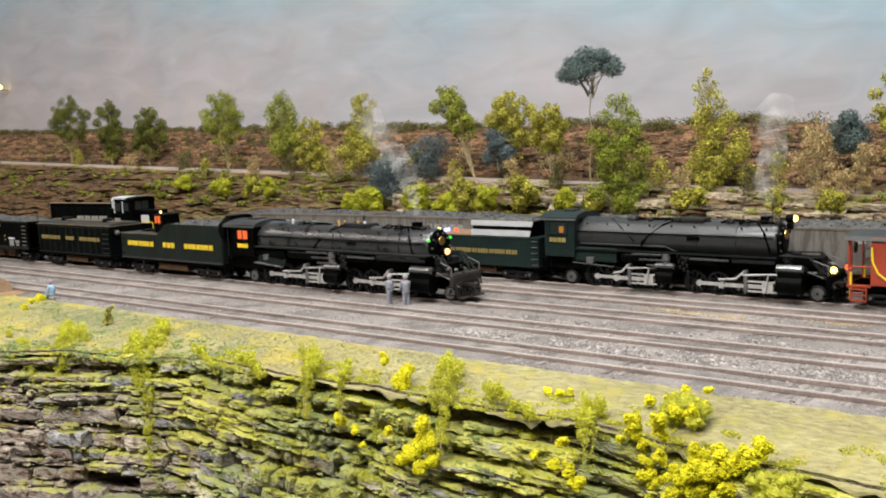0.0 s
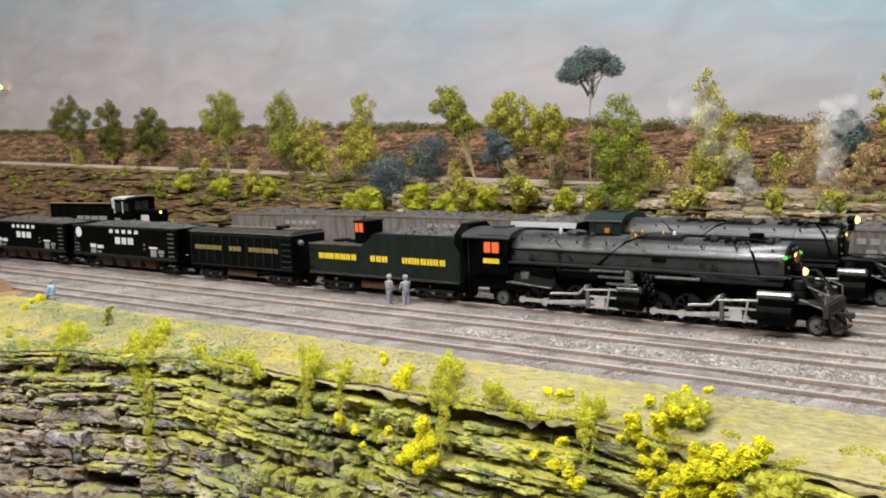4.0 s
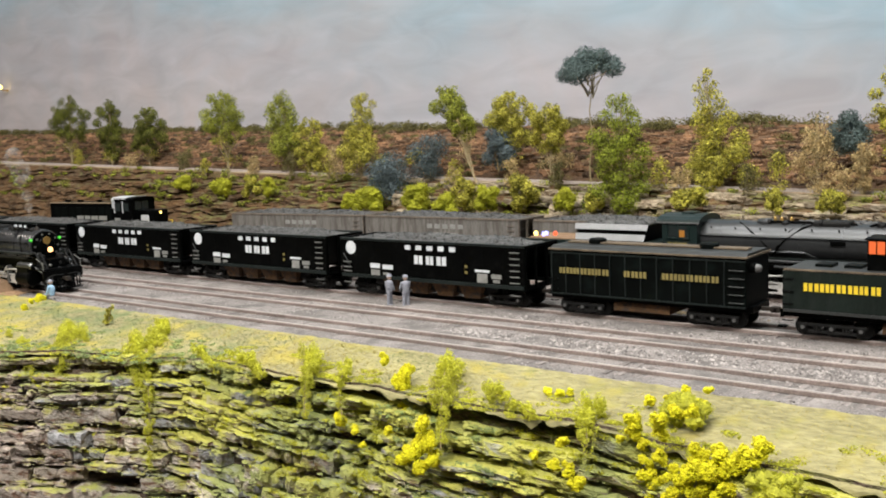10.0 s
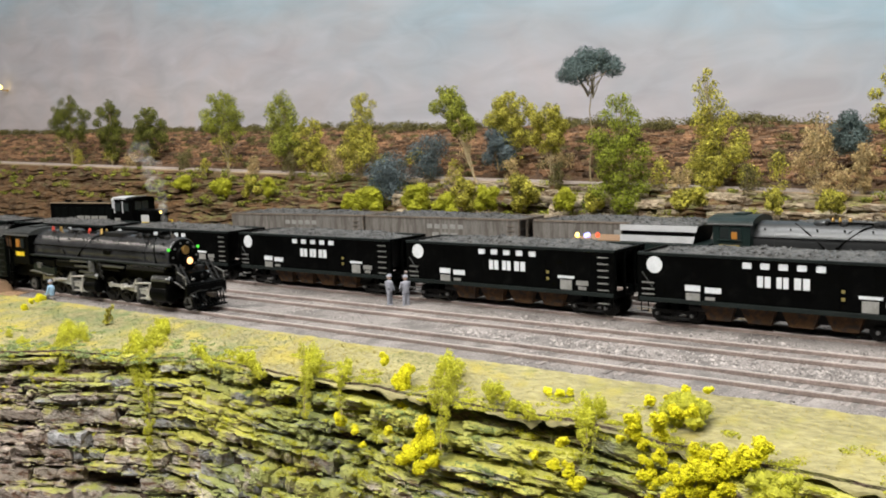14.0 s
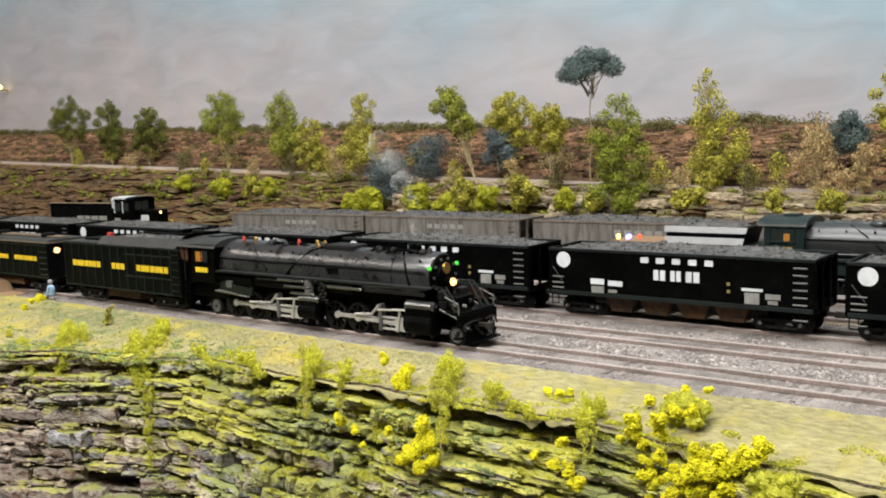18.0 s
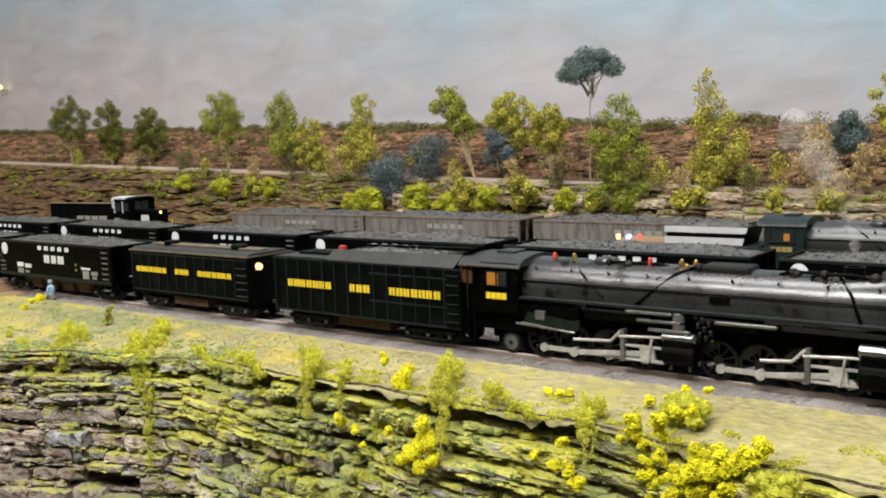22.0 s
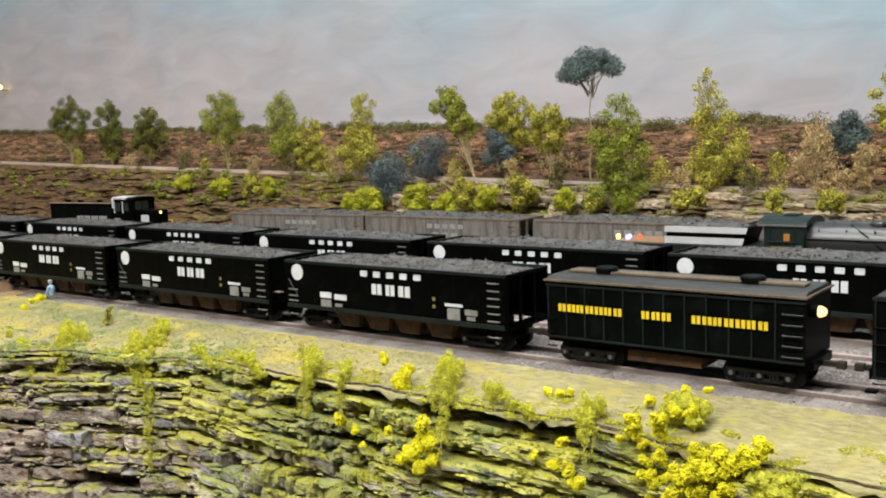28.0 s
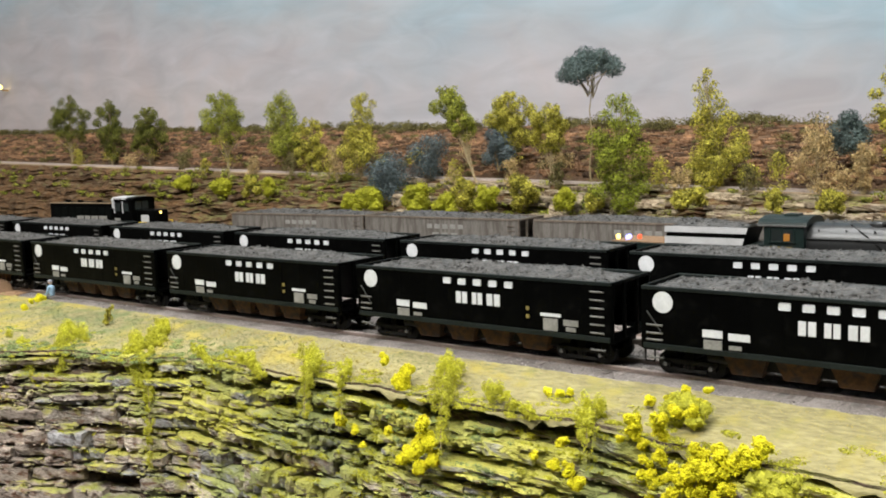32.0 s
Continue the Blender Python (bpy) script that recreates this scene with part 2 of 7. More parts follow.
GRIME = material("grimy_brown_black_paint", (0.02, 0.014, 0.01), 0.7, grain=1200, patch=120, vary=0.6, bump=0.15)
TURF_GREEN = leafy("grey_green_turf_fibre", (0.2, 0.24, 0.115), 0.2, 0.45)
TURF = leafy("dry_turf_fibre", (0.42, 0.355, 0.115), 0.28, 0.45)
TRUCK = material("dull_black_truck_casting", (0.006, 0.006, 0.006), 0.6, grain=1200, patch=120, vary=0.5, bump=0.1, spec=0.3)
FABRIC_GREY = material("grey_blue_painted_clothes", (0.28, 0.29, 0.34), 0.8, grain=1500, patch=200, vary=0.3, bump=0.1)
FABRIC_BLUE = material("light_blue_painted_shirt", (0.32, 0.5, 0.7), 0.8, grain=1500, patch=200, vary=0.2, bump=0.1)
SKIN = material("painted_figure_flesh", (0.5, 0.35, 0.27), 0.8, grain=1500, patch=200, vary=0.2, bump=0)
PLANK = material("worn_brown_planks", (0.26, 0.16, 0.09), 0.85, grain=900, patch=100, vary=0.35, bump=0.3, stretch=(0.3, 2, 2), per_object=0.3)
# Toned dark so that the walls reflect less on the black trains.
ROOM = material("dim_grey_wall_paint", (0.2, 0.195, 0.19), 0.9, grain=200, patch=3, vary=0.06, bump=0.02)
CARPET = material("grey_carpet", (0.14, 0.13, 0.13), 1.0, grain=400, patch=6, vary=0.3, bump=0.3)
GLASS_DARK = material("dark_window_glass", (0.02, 0.025, 0.025), 0.12, grain=300, patch=20, vary=0.2, bump=0)
HEAD_GLOW = glowing("lit_headlamp", (1.0, 0.5, 0.19), 3.2)
HEAD_YELLOW = glowing("lit_yellow_headlamp", (1.0, 0.7, 0.15), 5.0)
GREEN_GLOW = glowing("lit_green_marker", (0.1, 0.9, 0.06), 1.0)
RED_GLOW = glowing("lit_red_marker", (1.0, 0.12, 0.04), 1.6)
BLUE_GLOW = glowing("lit_blue_marker", (0.4, 0.4, 1.0), 2.5)
ORANGE_GLOW = glowing("lit_orange_cab_interior", (1.0, 0.17, 0.04), 0.9)
WARM_GLOW = glowing("warm_cab_interior", (1.0, 0.4, 0.05), 0.33)


def backdrop_paint():
    """Sky painted on the wall: pale blue above, mauve-grey haze below, soft brushed clouds."""
    m = bpy.data.materials.new("painted_sky")
    m.use_nodes = True
    nt = m.node_tree
    n, l = nt.nodes, nt.links
    b = n["Principled BSDF"]
    b.inputs["Roughness"].default_value = 0.9
    tc = n.new("ShaderNodeTexCoord")
    sep = n.new("ShaderNodeSeparateXYZ")
    l.new(tc.outputs["Object"], sep.inputs[0])
    mp = n.new("ShaderNodeMapping")
    mp.inputs["Scale"].default_value = (0.55, 1, 1.6)
    l.new(tc.outputs["Object"], mp.inputs[0])
    nz, nf = n.new("ShaderNodeTexNoise"), n.new("ShaderNodeTexNoise")
    nz.inputs["Scale"].default_value, nz.inputs["Detail"].default_value = 3.0, 5
    nf.inputs["Scale"].default_value, nf.inputs["Detail"].default_value = 14.0, 8
    l.new(mp.outputs[0], nz.inputs["Vector"])
    l.new(mp.outputs[0], nf.inputs["Vector"])
    h = n.new("ShaderNodeMath")
    h.operation = "MULTIPLY_ADD"
    h.inputs[1].default_value = 0.30
    l.new(nz.outputs[0], h.inputs[0])
    l.new(sep.outputs[2], h.inputs[2])
    k = n.new("ShaderNodeMath")
    k.operation = "MULTIPLY_ADD"
    k.inputs[1].default_value = 0.12
    l.new(nf.outputs[0], k.inputs[0])
    east = n.new("ShaderNodeMath")
    east.operation = "MULTIPLY_ADD"
    east.inputs[1].default_value = 0.10
    l.new(sep.outputs[0], east.inputs[0])
    l.new(h.outputs[0], east.inputs[2])
    l.new(east.outputs[0], k.inputs[2])
    mr = n.new("ShaderNodeMapRange")
    mr.inputs[1].default_value, mr.inputs[2].default_value = 0.18, 0.46
    l.new(k.outputs[0], mr.inputs[0])
    rp = n.new("ShaderNodeValToRGB")
    e = rp.color_ramp.elements
    e[0].position, e[0].color = 0.0, (0.465, 0.43, 0.44, 1)
    e[1].position, e[1].color = 1.0, (0.29, 0.42, 0.5, 1)
    mid = rp.color_ramp.elements.new(0.45)
    mid.color = (0.41, 0.40, 0.43, 1)
    up = rp.color_ramp.elements.new(0.72)
    up.color = (0.355, 0.385, 0.425, 1)
    l.new(mr.outputs[0], rp.inputs[0])
    blot = n.new("ShaderNodeTexNoise")
    blot.inputs["Scale"].default_value, blot.inputs["Detail"].default_value, blot.inputs["Distortion"].default_value = 22.0, 9, 0.8
    l.new(mp.outputs[0], blot.inputs["Vector"])
    gain = n.new("ShaderNodeMapRange")
    gain.inputs[1].default_value, gain.inputs[2].default_value, gain.inputs[3].default_value, gain.inputs[4].default_value = 0.3, 0.7, 0.88, 1.1
    l.new(blot.outputs[0], gain.inputs[0])
    mul = n.new("ShaderNodeVectorMath")
    mul.operation = "SCALE"
    l.new(rp.outputs[0], mul.inputs[0])
    l.new(gain.outputs[0], mul.inputs["Scale"])
    wash, tint, blend = n.new("ShaderNodeTexNoise"), n.new("ShaderNodeMix"), n.new("ShaderNodeVectorMath")
    wash.inputs["Scale"].default_value, wash.inputs["Detail"].default_value, wash.inputs["Distortion"].default_value = 7.0, 7, 1.5
    l.new(tc.outputs["Object"], wash.inputs["Vector"])
    spread = n.new("ShaderNodeMapRange")
    spread.inputs[1].default_value, spread.inputs[2].default_value = 0.35, 0.65
    l.new(wash.outputs[0], spread.inputs[0])
    tint.data_type = "RGBA"
    tint.inputs[6].default_value, tint.inputs[7].default_value = (1.02, 0.985, 0.99, 1), (0.96, 1.0, 1.045, 1)
    l.new(spread.outputs[0], tint.inputs[0])
    blend.operation = "MULTIPLY"
    l.new(mul.outputs[0], blend.inputs[0])
    l.new(tint.outputs[2], blend.inputs[1])
    l.new(blend.outputs[0], b.inputs["Base Color"])
    return m


SKY_PAINT = backdrop_paint()


def smoke_material():
    m = bpy.data.materials.new("thin_white_smoke")
    m.use_nodes = True
    n, l = m.node_tree.nodes, m.node_tree.links
    b = n["Principled BSDF"]
    b.inputs["Base Color"].default_value = (0.8, 0.79, 0.78, 1)
    b.inputs["Roughness"].default_value = 1.0
    tr = n.new("ShaderNodeBsdfTransparent")
    mx = n.new("ShaderNodeMixShader")
    geo, nz = n.new("ShaderNodeNewGeometry"), n.new("ShaderNodeTexNoise")
    nz.inputs["Scale"].default_value, nz.inputs["Detail"].default_value = 70, 3
    l.new(geo.outputs["Position"], nz.inputs["Vector"])
    thin = n.new("ShaderNodeMapRange")
    thin.inputs[1].default_value, thin.inputs[2].default_value = 0.38, 0.8
    thin.inputs[3].default_value, thin.inputs[4].default_value = 0.0, 0.22
    l.new(nz.outputs[0], thin.inputs[0])
    l.new(thin.outputs[0], mx.inputs[0])
    l.new(tr.outputs[0], mx.inputs[1])
    l.new(b.outputs[0], mx.inputs[2])
    l.new(mx.outputs[0], n["Material Output"].inputs[0])
    return m


SMOKE = smoke_material()


# ---------------------------------------------------------------- mesh helpers (lengths in millimetres)
def thing(name, x, y, z=0.0, turn=0.0):
    ob = new(name)
    ob.empty_display_size = 0.01
    ob.matrix_basis = pose(x * MM, y * MM, z * MM, 0, 0, turn)
    return ob


def mesh_of(bm, mats, name, smooth=None):
    bmesh.ops.recalc_face_normals(bm, faces=bm.faces)
    for v in bm.verts:
        v.co *= MM
    me = bpy.data.meshes.new(name)
    bm.to_mesh(me)
    bm.free()
    for m in mats if isinstance(mats, (list, tuple)) else [mats]:
        me.materials.append(m)
    if smooth is not None:
        me.shade_smooth()
        me.set_sharp_from_angle(angle=radians(smooth))
    return me


def part(name, bm, material_, parent, label="", at=(0, 0, 0), smooth=None):
    """Link a bmesh, or a ready mesh, as one mesh object under a thing or a part."""
    me = bm if isinstance(bm, bpy.types.Mesh) else mesh_of(bm, material_, name, smooth)
    ob = new(name, me)
    ob.parent = parent
    ob.location = Vector(at) * MM
    if label:
        ob["label"] = label
    return ob


def box(x0, x1, y0, y1, z0, z1, bevel=0.0, bm=None):
    one = bmesh.new()
    bmesh.ops.create_cube(one, size=1.0)
    for v in one.verts:
        v.co = ((x0 + x1) / 2 + v.co.x * (x1 - x0), (y0 + y1) / 2 + v.co.y * (y1 - y0), (z0 + z1) / 2 + v.co.z * (z1 - z0))
    if bevel:
        bmesh.ops.bevel(one, geom=one.edges[:], offset=bevel, segments=2, affect="EDGES", profile=0.6)
    return merge(bm, one)


def merge(bm, one):
    if bm is None:
        return one
    me = bpy.data.meshes.new("tmp")
    one.to_mesh(me)
    one.free()
    bm.from_mesh(me)
    bpy.data.meshes.remove(me)
    return bm


def rod(p0, p1, r0, r1=None, seg=10, bm=None, caps=True):
    """A round bar between two points."""
    bm = bm or bmesh.new()
    p0, p1 = Vector(p0), Vector(p1)
    r1 = r0 if r1 is None else r1
    d = (p1 - p0).normalized()
    a = d.orthogonal().normalized()
    c = d.cross(a)
    rings = []
    for p, r in ((p0, r0), (p1, r1)):
        rings.append([bm.verts.new(p + (a * math.cos(k * math.tau / seg) + c * math.sin(k * math.tau / seg)) * r) for k in range(seg)])
    for k in range(seg):
        bm.faces.new((rings[0][k], rings[0][(k + 1) % seg], rings[1][(k + 1) % seg], rings[1][k]))
    if caps:
        bm.faces.new(rings[0][::-1])
        bm.faces.new(rings[1])
    return bm


def pipe(points, r, seg=8, bm=None):
    bm = bm or bmesh.new()
    for p0, p1 in zip(points, points[1:]):
        rod(p0, p1, r, seg=seg, bm=bm)
    return bm


def lathe(profile, axis="x", seg=28, bm=None):
    """Turn (along, radius) pairs round an axis through the origin."""
    bm = bm or bmesh.new()
    rings = []
    for s, r in profile:
        ring = []
        for k in range(seg):
            u, v = r * math.cos(k * math.tau / seg), r * math.sin(k * math.tau / seg)
            ring.append(bm.verts.new((s, u, v) if axis == "x" else (u, s, v) if axis == "y" else (u, v, s)))
        rings.append(ring)
    for a, b in zip(rings, rings[1:]):
        for k in range(seg):
            bm.faces.new((a[k], a[(k + 1) % seg], b[(k + 1) % seg], b[k]))
    bm.faces.new(rings[0])
    bm.faces.new(rings[-1])
    return bm


def shift(bm, x=0, y=0, z=0):
    for v in bm.verts:
        v.co += Vector((x, y, z))
    return bm


def prism(outline, y0, y1, bm=None):
    """An outline in x and z, drawn out from y0 to y1."""
    bm = bm or bmesh.new()
    a = [bm.verts.new((x, y0, z)) for x, z in outline]
    b = [bm.verts.new((x, y1, z)) for x, z in outline]
    n = len(outline)
    for k in range(n):
        bm.faces.new((a[k], a[(k + 1) % n], b[(k + 1) % n], b[k]))
    bm.faces.new(a)
    bm.faces.new(b[::-1])
    return bm


def slab_x(outline, x0, x1, bm=None):
    """An outline in y and z, drawn out from x0 to x1."""
    bm = bm or bmesh.new()
    a = [bm.verts.new((x0, y, z)) for y, z in outline]
    b = [bm.verts.new((x1, y, z)) for y, z in outline]
    n = len(outline)
    for k in range(n):
        bm.faces.new((a[k], a[(k + 1) % n], b[(k + 1) % n], b[k]))
    bm.faces.new(a)
    bm.faces.new(b[::-1])
    return bm


def raw(name, verts, faces, mats, smooth=False):
    me = bpy.data.meshes.new(name)
    me.from_pydata([(x * MM, y * MM, z * MM) for x, y, z in verts], [], faces)
    for m in mats if isinstance(mats, (list, tuple)) else [mats]:
        me.materials.append(m)
    if smooth:
        me.shade_smooth()
    me.update()
    return me


def heap(x0, x1, y0, y1, z0, rise, seed, cell=2.6):
    """A lumpy mound over a rectangle, with separate lumps on it."""
    rnd = random.Random(seed)
    nx, ny = int((x1 - x0) / cell) + 1, int((y1 - y0) / cell) + 1
    verts, faces = [], []
    for i in range(nx + 1):
        for j in range(ny + 1):
            u, v = i / nx, j / ny
            edge = min(1, 5 * min(u, 1 - u)) * min(1, 2.4 * min(v, 1 - v)) ** 0.8
            w = 0.55 + 0.45 * math.sin(u * 9 + seed) * math.cos(u * 4.1 + seed * 2)
            z = z0 + rise * edge * (0.7 + 0.3 * w) + rnd.uniform(-0.5, 0.6) * (edge > 0)
            verts.append((x0 + u * (x1 - x0), y0 + v * (y1 - y0), z))
    for i in range(nx):
        for j in range(ny):
            a = i * (ny + 1) + j
            faces.append((a, a + ny + 1, a + ny + 2, a + 1))
    top = list(verts)
    for k in range(int((x1 - x0) * (y1 - y0) / 11)):
        x, y, z = top[rnd.randrange(len(top))]
        lump(verts, faces, (min(max(x + rnd.uniform(-1.3, 1.3), x0 + 1), x1 - 1), min(max(y + rnd.uniform(-1.3, 1.3), y0 + 1), y1 - 1), z), rnd.uniform(0.6, 1.3), rnd)
    return verts, faces


def lump(verts, faces, c, r, rnd, flat=0.8):
    """Eight-sided irregular lump."""
    b = len(verts)
    t = rnd.uniform(0, 1.5)
    for k in range(4):
        q = r * rnd.uniform(0.75, 1.2)
        verts.append((c[0] + q * math.cos(t + k * 1.571), c[1] + q * math.sin(t + k * 1.571), c[2] + rnd.uniform(-0.2, 0.2) * r))
    verts.append((c[0], c[1], c[2] + r * flat * rnd.uniform(0.7, 1.2)))
    verts.append((c[0], c[1], c[2] - r * flat))
    for k in range(4):
        faces.append((b + k, b + (k + 1) % 4, b + 4))
        faces.append((b + (k + 1) % 4, b + k, b + 5))


def blocks(x0, x1, z0, z1, y, widths, gap=0.22, thick=0.35):
    """A row of plain blocks on a side that faces -y."""
    bm = bmesh.new()
    total = sum(widths) + gap * (len(widths) - 1)
    k = (x1 - x0) / total
    x = x0
    for w in widths:
        box(x, x + w * k, y - thick, y, z0, z1, bm=bm)
        x += (w + gap) * k
    return bm


def lettering(parent, x0, x1, z0, z1, y, mat, words=(7, 3, 7), spaces=0.10):
    """A company name as rows of plain upright bars."""
    n = sum(words)
    room = (x1 - x0) * (1 - spaces * (len(words) - 1))
    x = x0
    for w in words:
        length = room * w / n
        bm = bmesh.new()
        step = length / w
        for i in range(w):
            a, wide = x + i * step, step * (0.74 + 0.06 * ((i * 7 + w) % 3))
            for b in (a, a + wide * 0.58):
                box(b, b + wide * 0.42, y - 0.35, y, z0, z1, bm=bm)
        part("lettering", bm, mat, parent)
        x += length + (x1 - x0) * spaces


# ---------------------------------------------------------------- the room
def room_wall(name, x0, x1, y0, y1, z0, z1, mat, label, kind="structure"):
    me = mesh_of(box(x0, x1, y0, y1, z0, z1), mat, name)
    return tagged(new(name, me), label, "", "", kind)


# Unseen shell added to close the room; its dark tone limits reflected light.
room_wall("floor", -3700, 2500, -2600, 700, -1130, -1100, CARPET, "grey carpeted floor of the train room")
room_wall("ceiling", -3700, 2500, -2600, 700, 1400, 1430, ROOM, "plain dim grey ceiling of the train room")
room_wall("wall_south", -3700, 2500, -2640, -2600, -1100, 1400, ROOM, "plain dim grey wall behind the aisle")
room_wall("wall_north", -3700, 2500, 480, 520, -1100, 1400, ROOM, "plain dim grey wall behind the layout")
room_wall("wall_west", -3740, -3700, -2640, 520, -1100, 1400, ROOM, "plain dim grey end wall")
room_wall("wall_east", 2500, 2540, -2640, 520, -1100, 1400, ROOM, "plain dim grey end wall")
sky = room_wall("backdrop", -3400, 2100, 466, 472, -60, 640, SKY_PAINT, "painted hazy blue-grey sky backdrop board behind the hills")
bench = room_wall("benchwork", -3350, 2000, -130, 462, -190, -150, PLANK, "brown wooden benchwork under the railway layout")


# ---------------------------------------------------------------- ground
TRACKS = {"front": 17.0, "second": 66.0, "third": 115.0, "fourth": 161.0, "fifth": 204.0, "sixth": 247.0}


def smoothstep(a, b, x):
    t = min(1, max(0, (x - a) / (b - a)))
    return t * t * (3 - 2 * t)


def road_z(x):
    return 45.6 - 0.0311 * max(-1500, min(100, x))


def ridge_z(x):
    return 95.7 - 0.0236 * max(-1700, min(100, x)) + 4.0 * noise.noise((x * 0.012, 3.1, 0)) + 2.5 * noise.noise((x * 0.05, 9.1, 0))


def edge_y(x):
    return -50.0 + 5 * smoothstep(-340, -270, x) + 5 * noise.noise((x * 0.011, 0.3, 0)) - 10 * smoothstep(-180, -90, x) - 0.42 * max(0.0, min(150.0, -400 - x))


def edge_z(x):
    return -10.0 + 2 * noise.noise((x * 0.02, 5.3, 0))


def grass_z(x, y):
    """Height of the grass slope in front of the tracks."""
    t = min(1.3, max(0, (-8 - y) / (-8 - edge_y(x))))
    return -2.2 + (edge_z(x) + 2.2) * t ** 1.35 + 1.3 * noise.noise((x * 0.05, y * 0.05, 1.7)) * min(1, t * 3) + 0.5 * noise.noise((x * 0.2, y * 0.2, 4))


def grid_mesh(name, xs, rows, mat, smooth=True):
    """rows: functions of x that give (y, z)."""
    verts, faces = [], []
    for x in xs:
        for f in rows:
            y, z = f(x)
            verts.append((x, y, z))
    n = len(rows)
    for i in range(len(xs) - 1):
        for j in range(n - 1):
            a = i * n + j
            faces.append((a, a + n, a + n + 1, a + 1))
    return raw(name, verts, faces, mat, smooth)


def span(a, b, step):
    n = max(1, int(round((b - a) / step)))
    return [a + (b - a) * k / n for k in range(n + 1)]


FINE_X = span(-3300, -950, 60)[:-1] + span(-950, -30, 2.5) + span(-30, 1950, 60)[1:]


def yard_row(y):
    return lambda x: (y, -2.15 - 0.25 * max(0, -5 - y) + 0.4 * noise.noise((x * 0.12, y * 0.12, 0)) + 0.5 * noise.noise((x * 0.03, y * 0.04, 2)))


tagged(new("ground", grid_mesh("ground", FINE_X, [yard_row(y) for y in span(-12, 300, 5)], BALLAST)), "grey cinder and ballast ground of the railway yard", "", "", "structure")


def slope_row(t):
    def at(x):
        y = -7 + (edge_y(x) + 7) * t + (2.5 * noise.noise((x * 0.06, 7.7, 0)) if t == 0 else 0)
        return y, grass_z(x, y) + (0.6 if t < 0.05 else 0)
    return at


def drape_row(k):
    """The turf hangs over the edge of the cliff with a ragged hem."""
    def at(x):
        hem = max(0.3, 0.9 + 3.5 * noise.noise((x * 0.05, 3.3, 0)) + 2.6 * noise.noise((x * 0.21, 9.1, 0)) + 1.3 * noise.noise((x * 0.6, 4.1, 0)))
        return edge_y(x) - 0.9 * math.sin(k * 1.57) - 0.15 * hem * k + 0.9 * noise.noise((x * 0.3, k * 2, 0)), grass_z(x, edge_y(x)) - hem * k ** 1.6
    return at


tagged(new("grass_bank", grid_mesh("grass_bank", FINE_X, [slope_row(t) for t in span(0, 1.0, 0.055)] + [drape_row(k) for k in (0.35, 0.7, 1.0)], GRASS)), "dry yellow-green grass bank along the front track", "", "", "structure")


def chance(k):
    return (math.sin(k * 127.1 + 311.7) * 43758.5453) % 1.0


def strata(x, d, bed=5.4, slope=0.05, broken=1.3):
    """How far bedded rock stands out at a depth d: uneven beds, broken blocks, open joints."""
    w = d + 2.4 * noise.noise((x * 0.018, d * 0.03, 1)) + 1.0 * noise.noise((x * 0.08, d * 0.1, 5)) - slope * max(0.0, x + 400)
    k = math.floor(w / bed)
    f = w / bed - k
    q = x / (13 + 24 * chance(k)) + 7 * chance(k + 50)
    blk = math.floor(q)
    g = q - blk
    p = 3.2 * (chance(k * 3.7 + blk * 1.3) - 0.4) + 3.2 * noise.noise((x * 0.025, k * 0.7, 2))
    gape = 0.02 + broken * max(0.0, noise.noise((x * 0.035, k * 1.7, 4)) + 0.4 - 0.35 * (broken > 1.5))
    p -= 6.0 * min(1.0, max(0.0, 1.7 * (1 - min(f, 1 - f) / ((0.10 + 0.11 * chance(k + 9)) * min(1.5 + 0.7 * (broken > 1.5), gape)))))
    p -= 1.1 * max(0.0, 1 - abs(f - 0.3 - 0.4 * chance(k + blk)) / 0.07)
    p -= 3.0 * max(0.0, 1 - min(g, 1 - g) / 0.06)
    if broken < 1.5:
        p -= 9.0 * max(0.0, noise.noise((x * 0.022, d * 0.055, 9)) - 0.12)
    if chance(k * 5.1 + blk * 2.3) > 0.93:
        p -= 3.0
    return p + 1.2 * noise.noise((x * 0.22, d * 0.45, 3)) + 0.7 * noise.noise((x * 0.6, d * 0.9, 7))


def face_y(x, drop):
    """Mean front of the cliff at a depth below its edge."""
    return edge_y(x) - 0.15 * drop


def cliff_row(drop):
    def at(x):
        lip = smoothstep(0, 3, drop)
        return face_y(x, drop) + 0.4 + 5.0 * lip - 0.8 * strata(x, drop) * lip, grass_z(x, edge_y(x)) - drop + 0.3
    return at


CLIFF_X = span(-3300, -720, 60)[:-1] + span(-720, -40, 2.0) + span(-40, 1950, 60)[1:]
# The core behind the slabs carries the shade of the joints in its colour.
cliff = tagged(new("cliff", grid_mesh("cliff", CLIFF_X, [cliff_row(d) for d in [-1.0] + span(0, 126, 0.9) + [150]], ROCK_CORE_SHADED, False)),
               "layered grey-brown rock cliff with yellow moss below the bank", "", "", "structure")


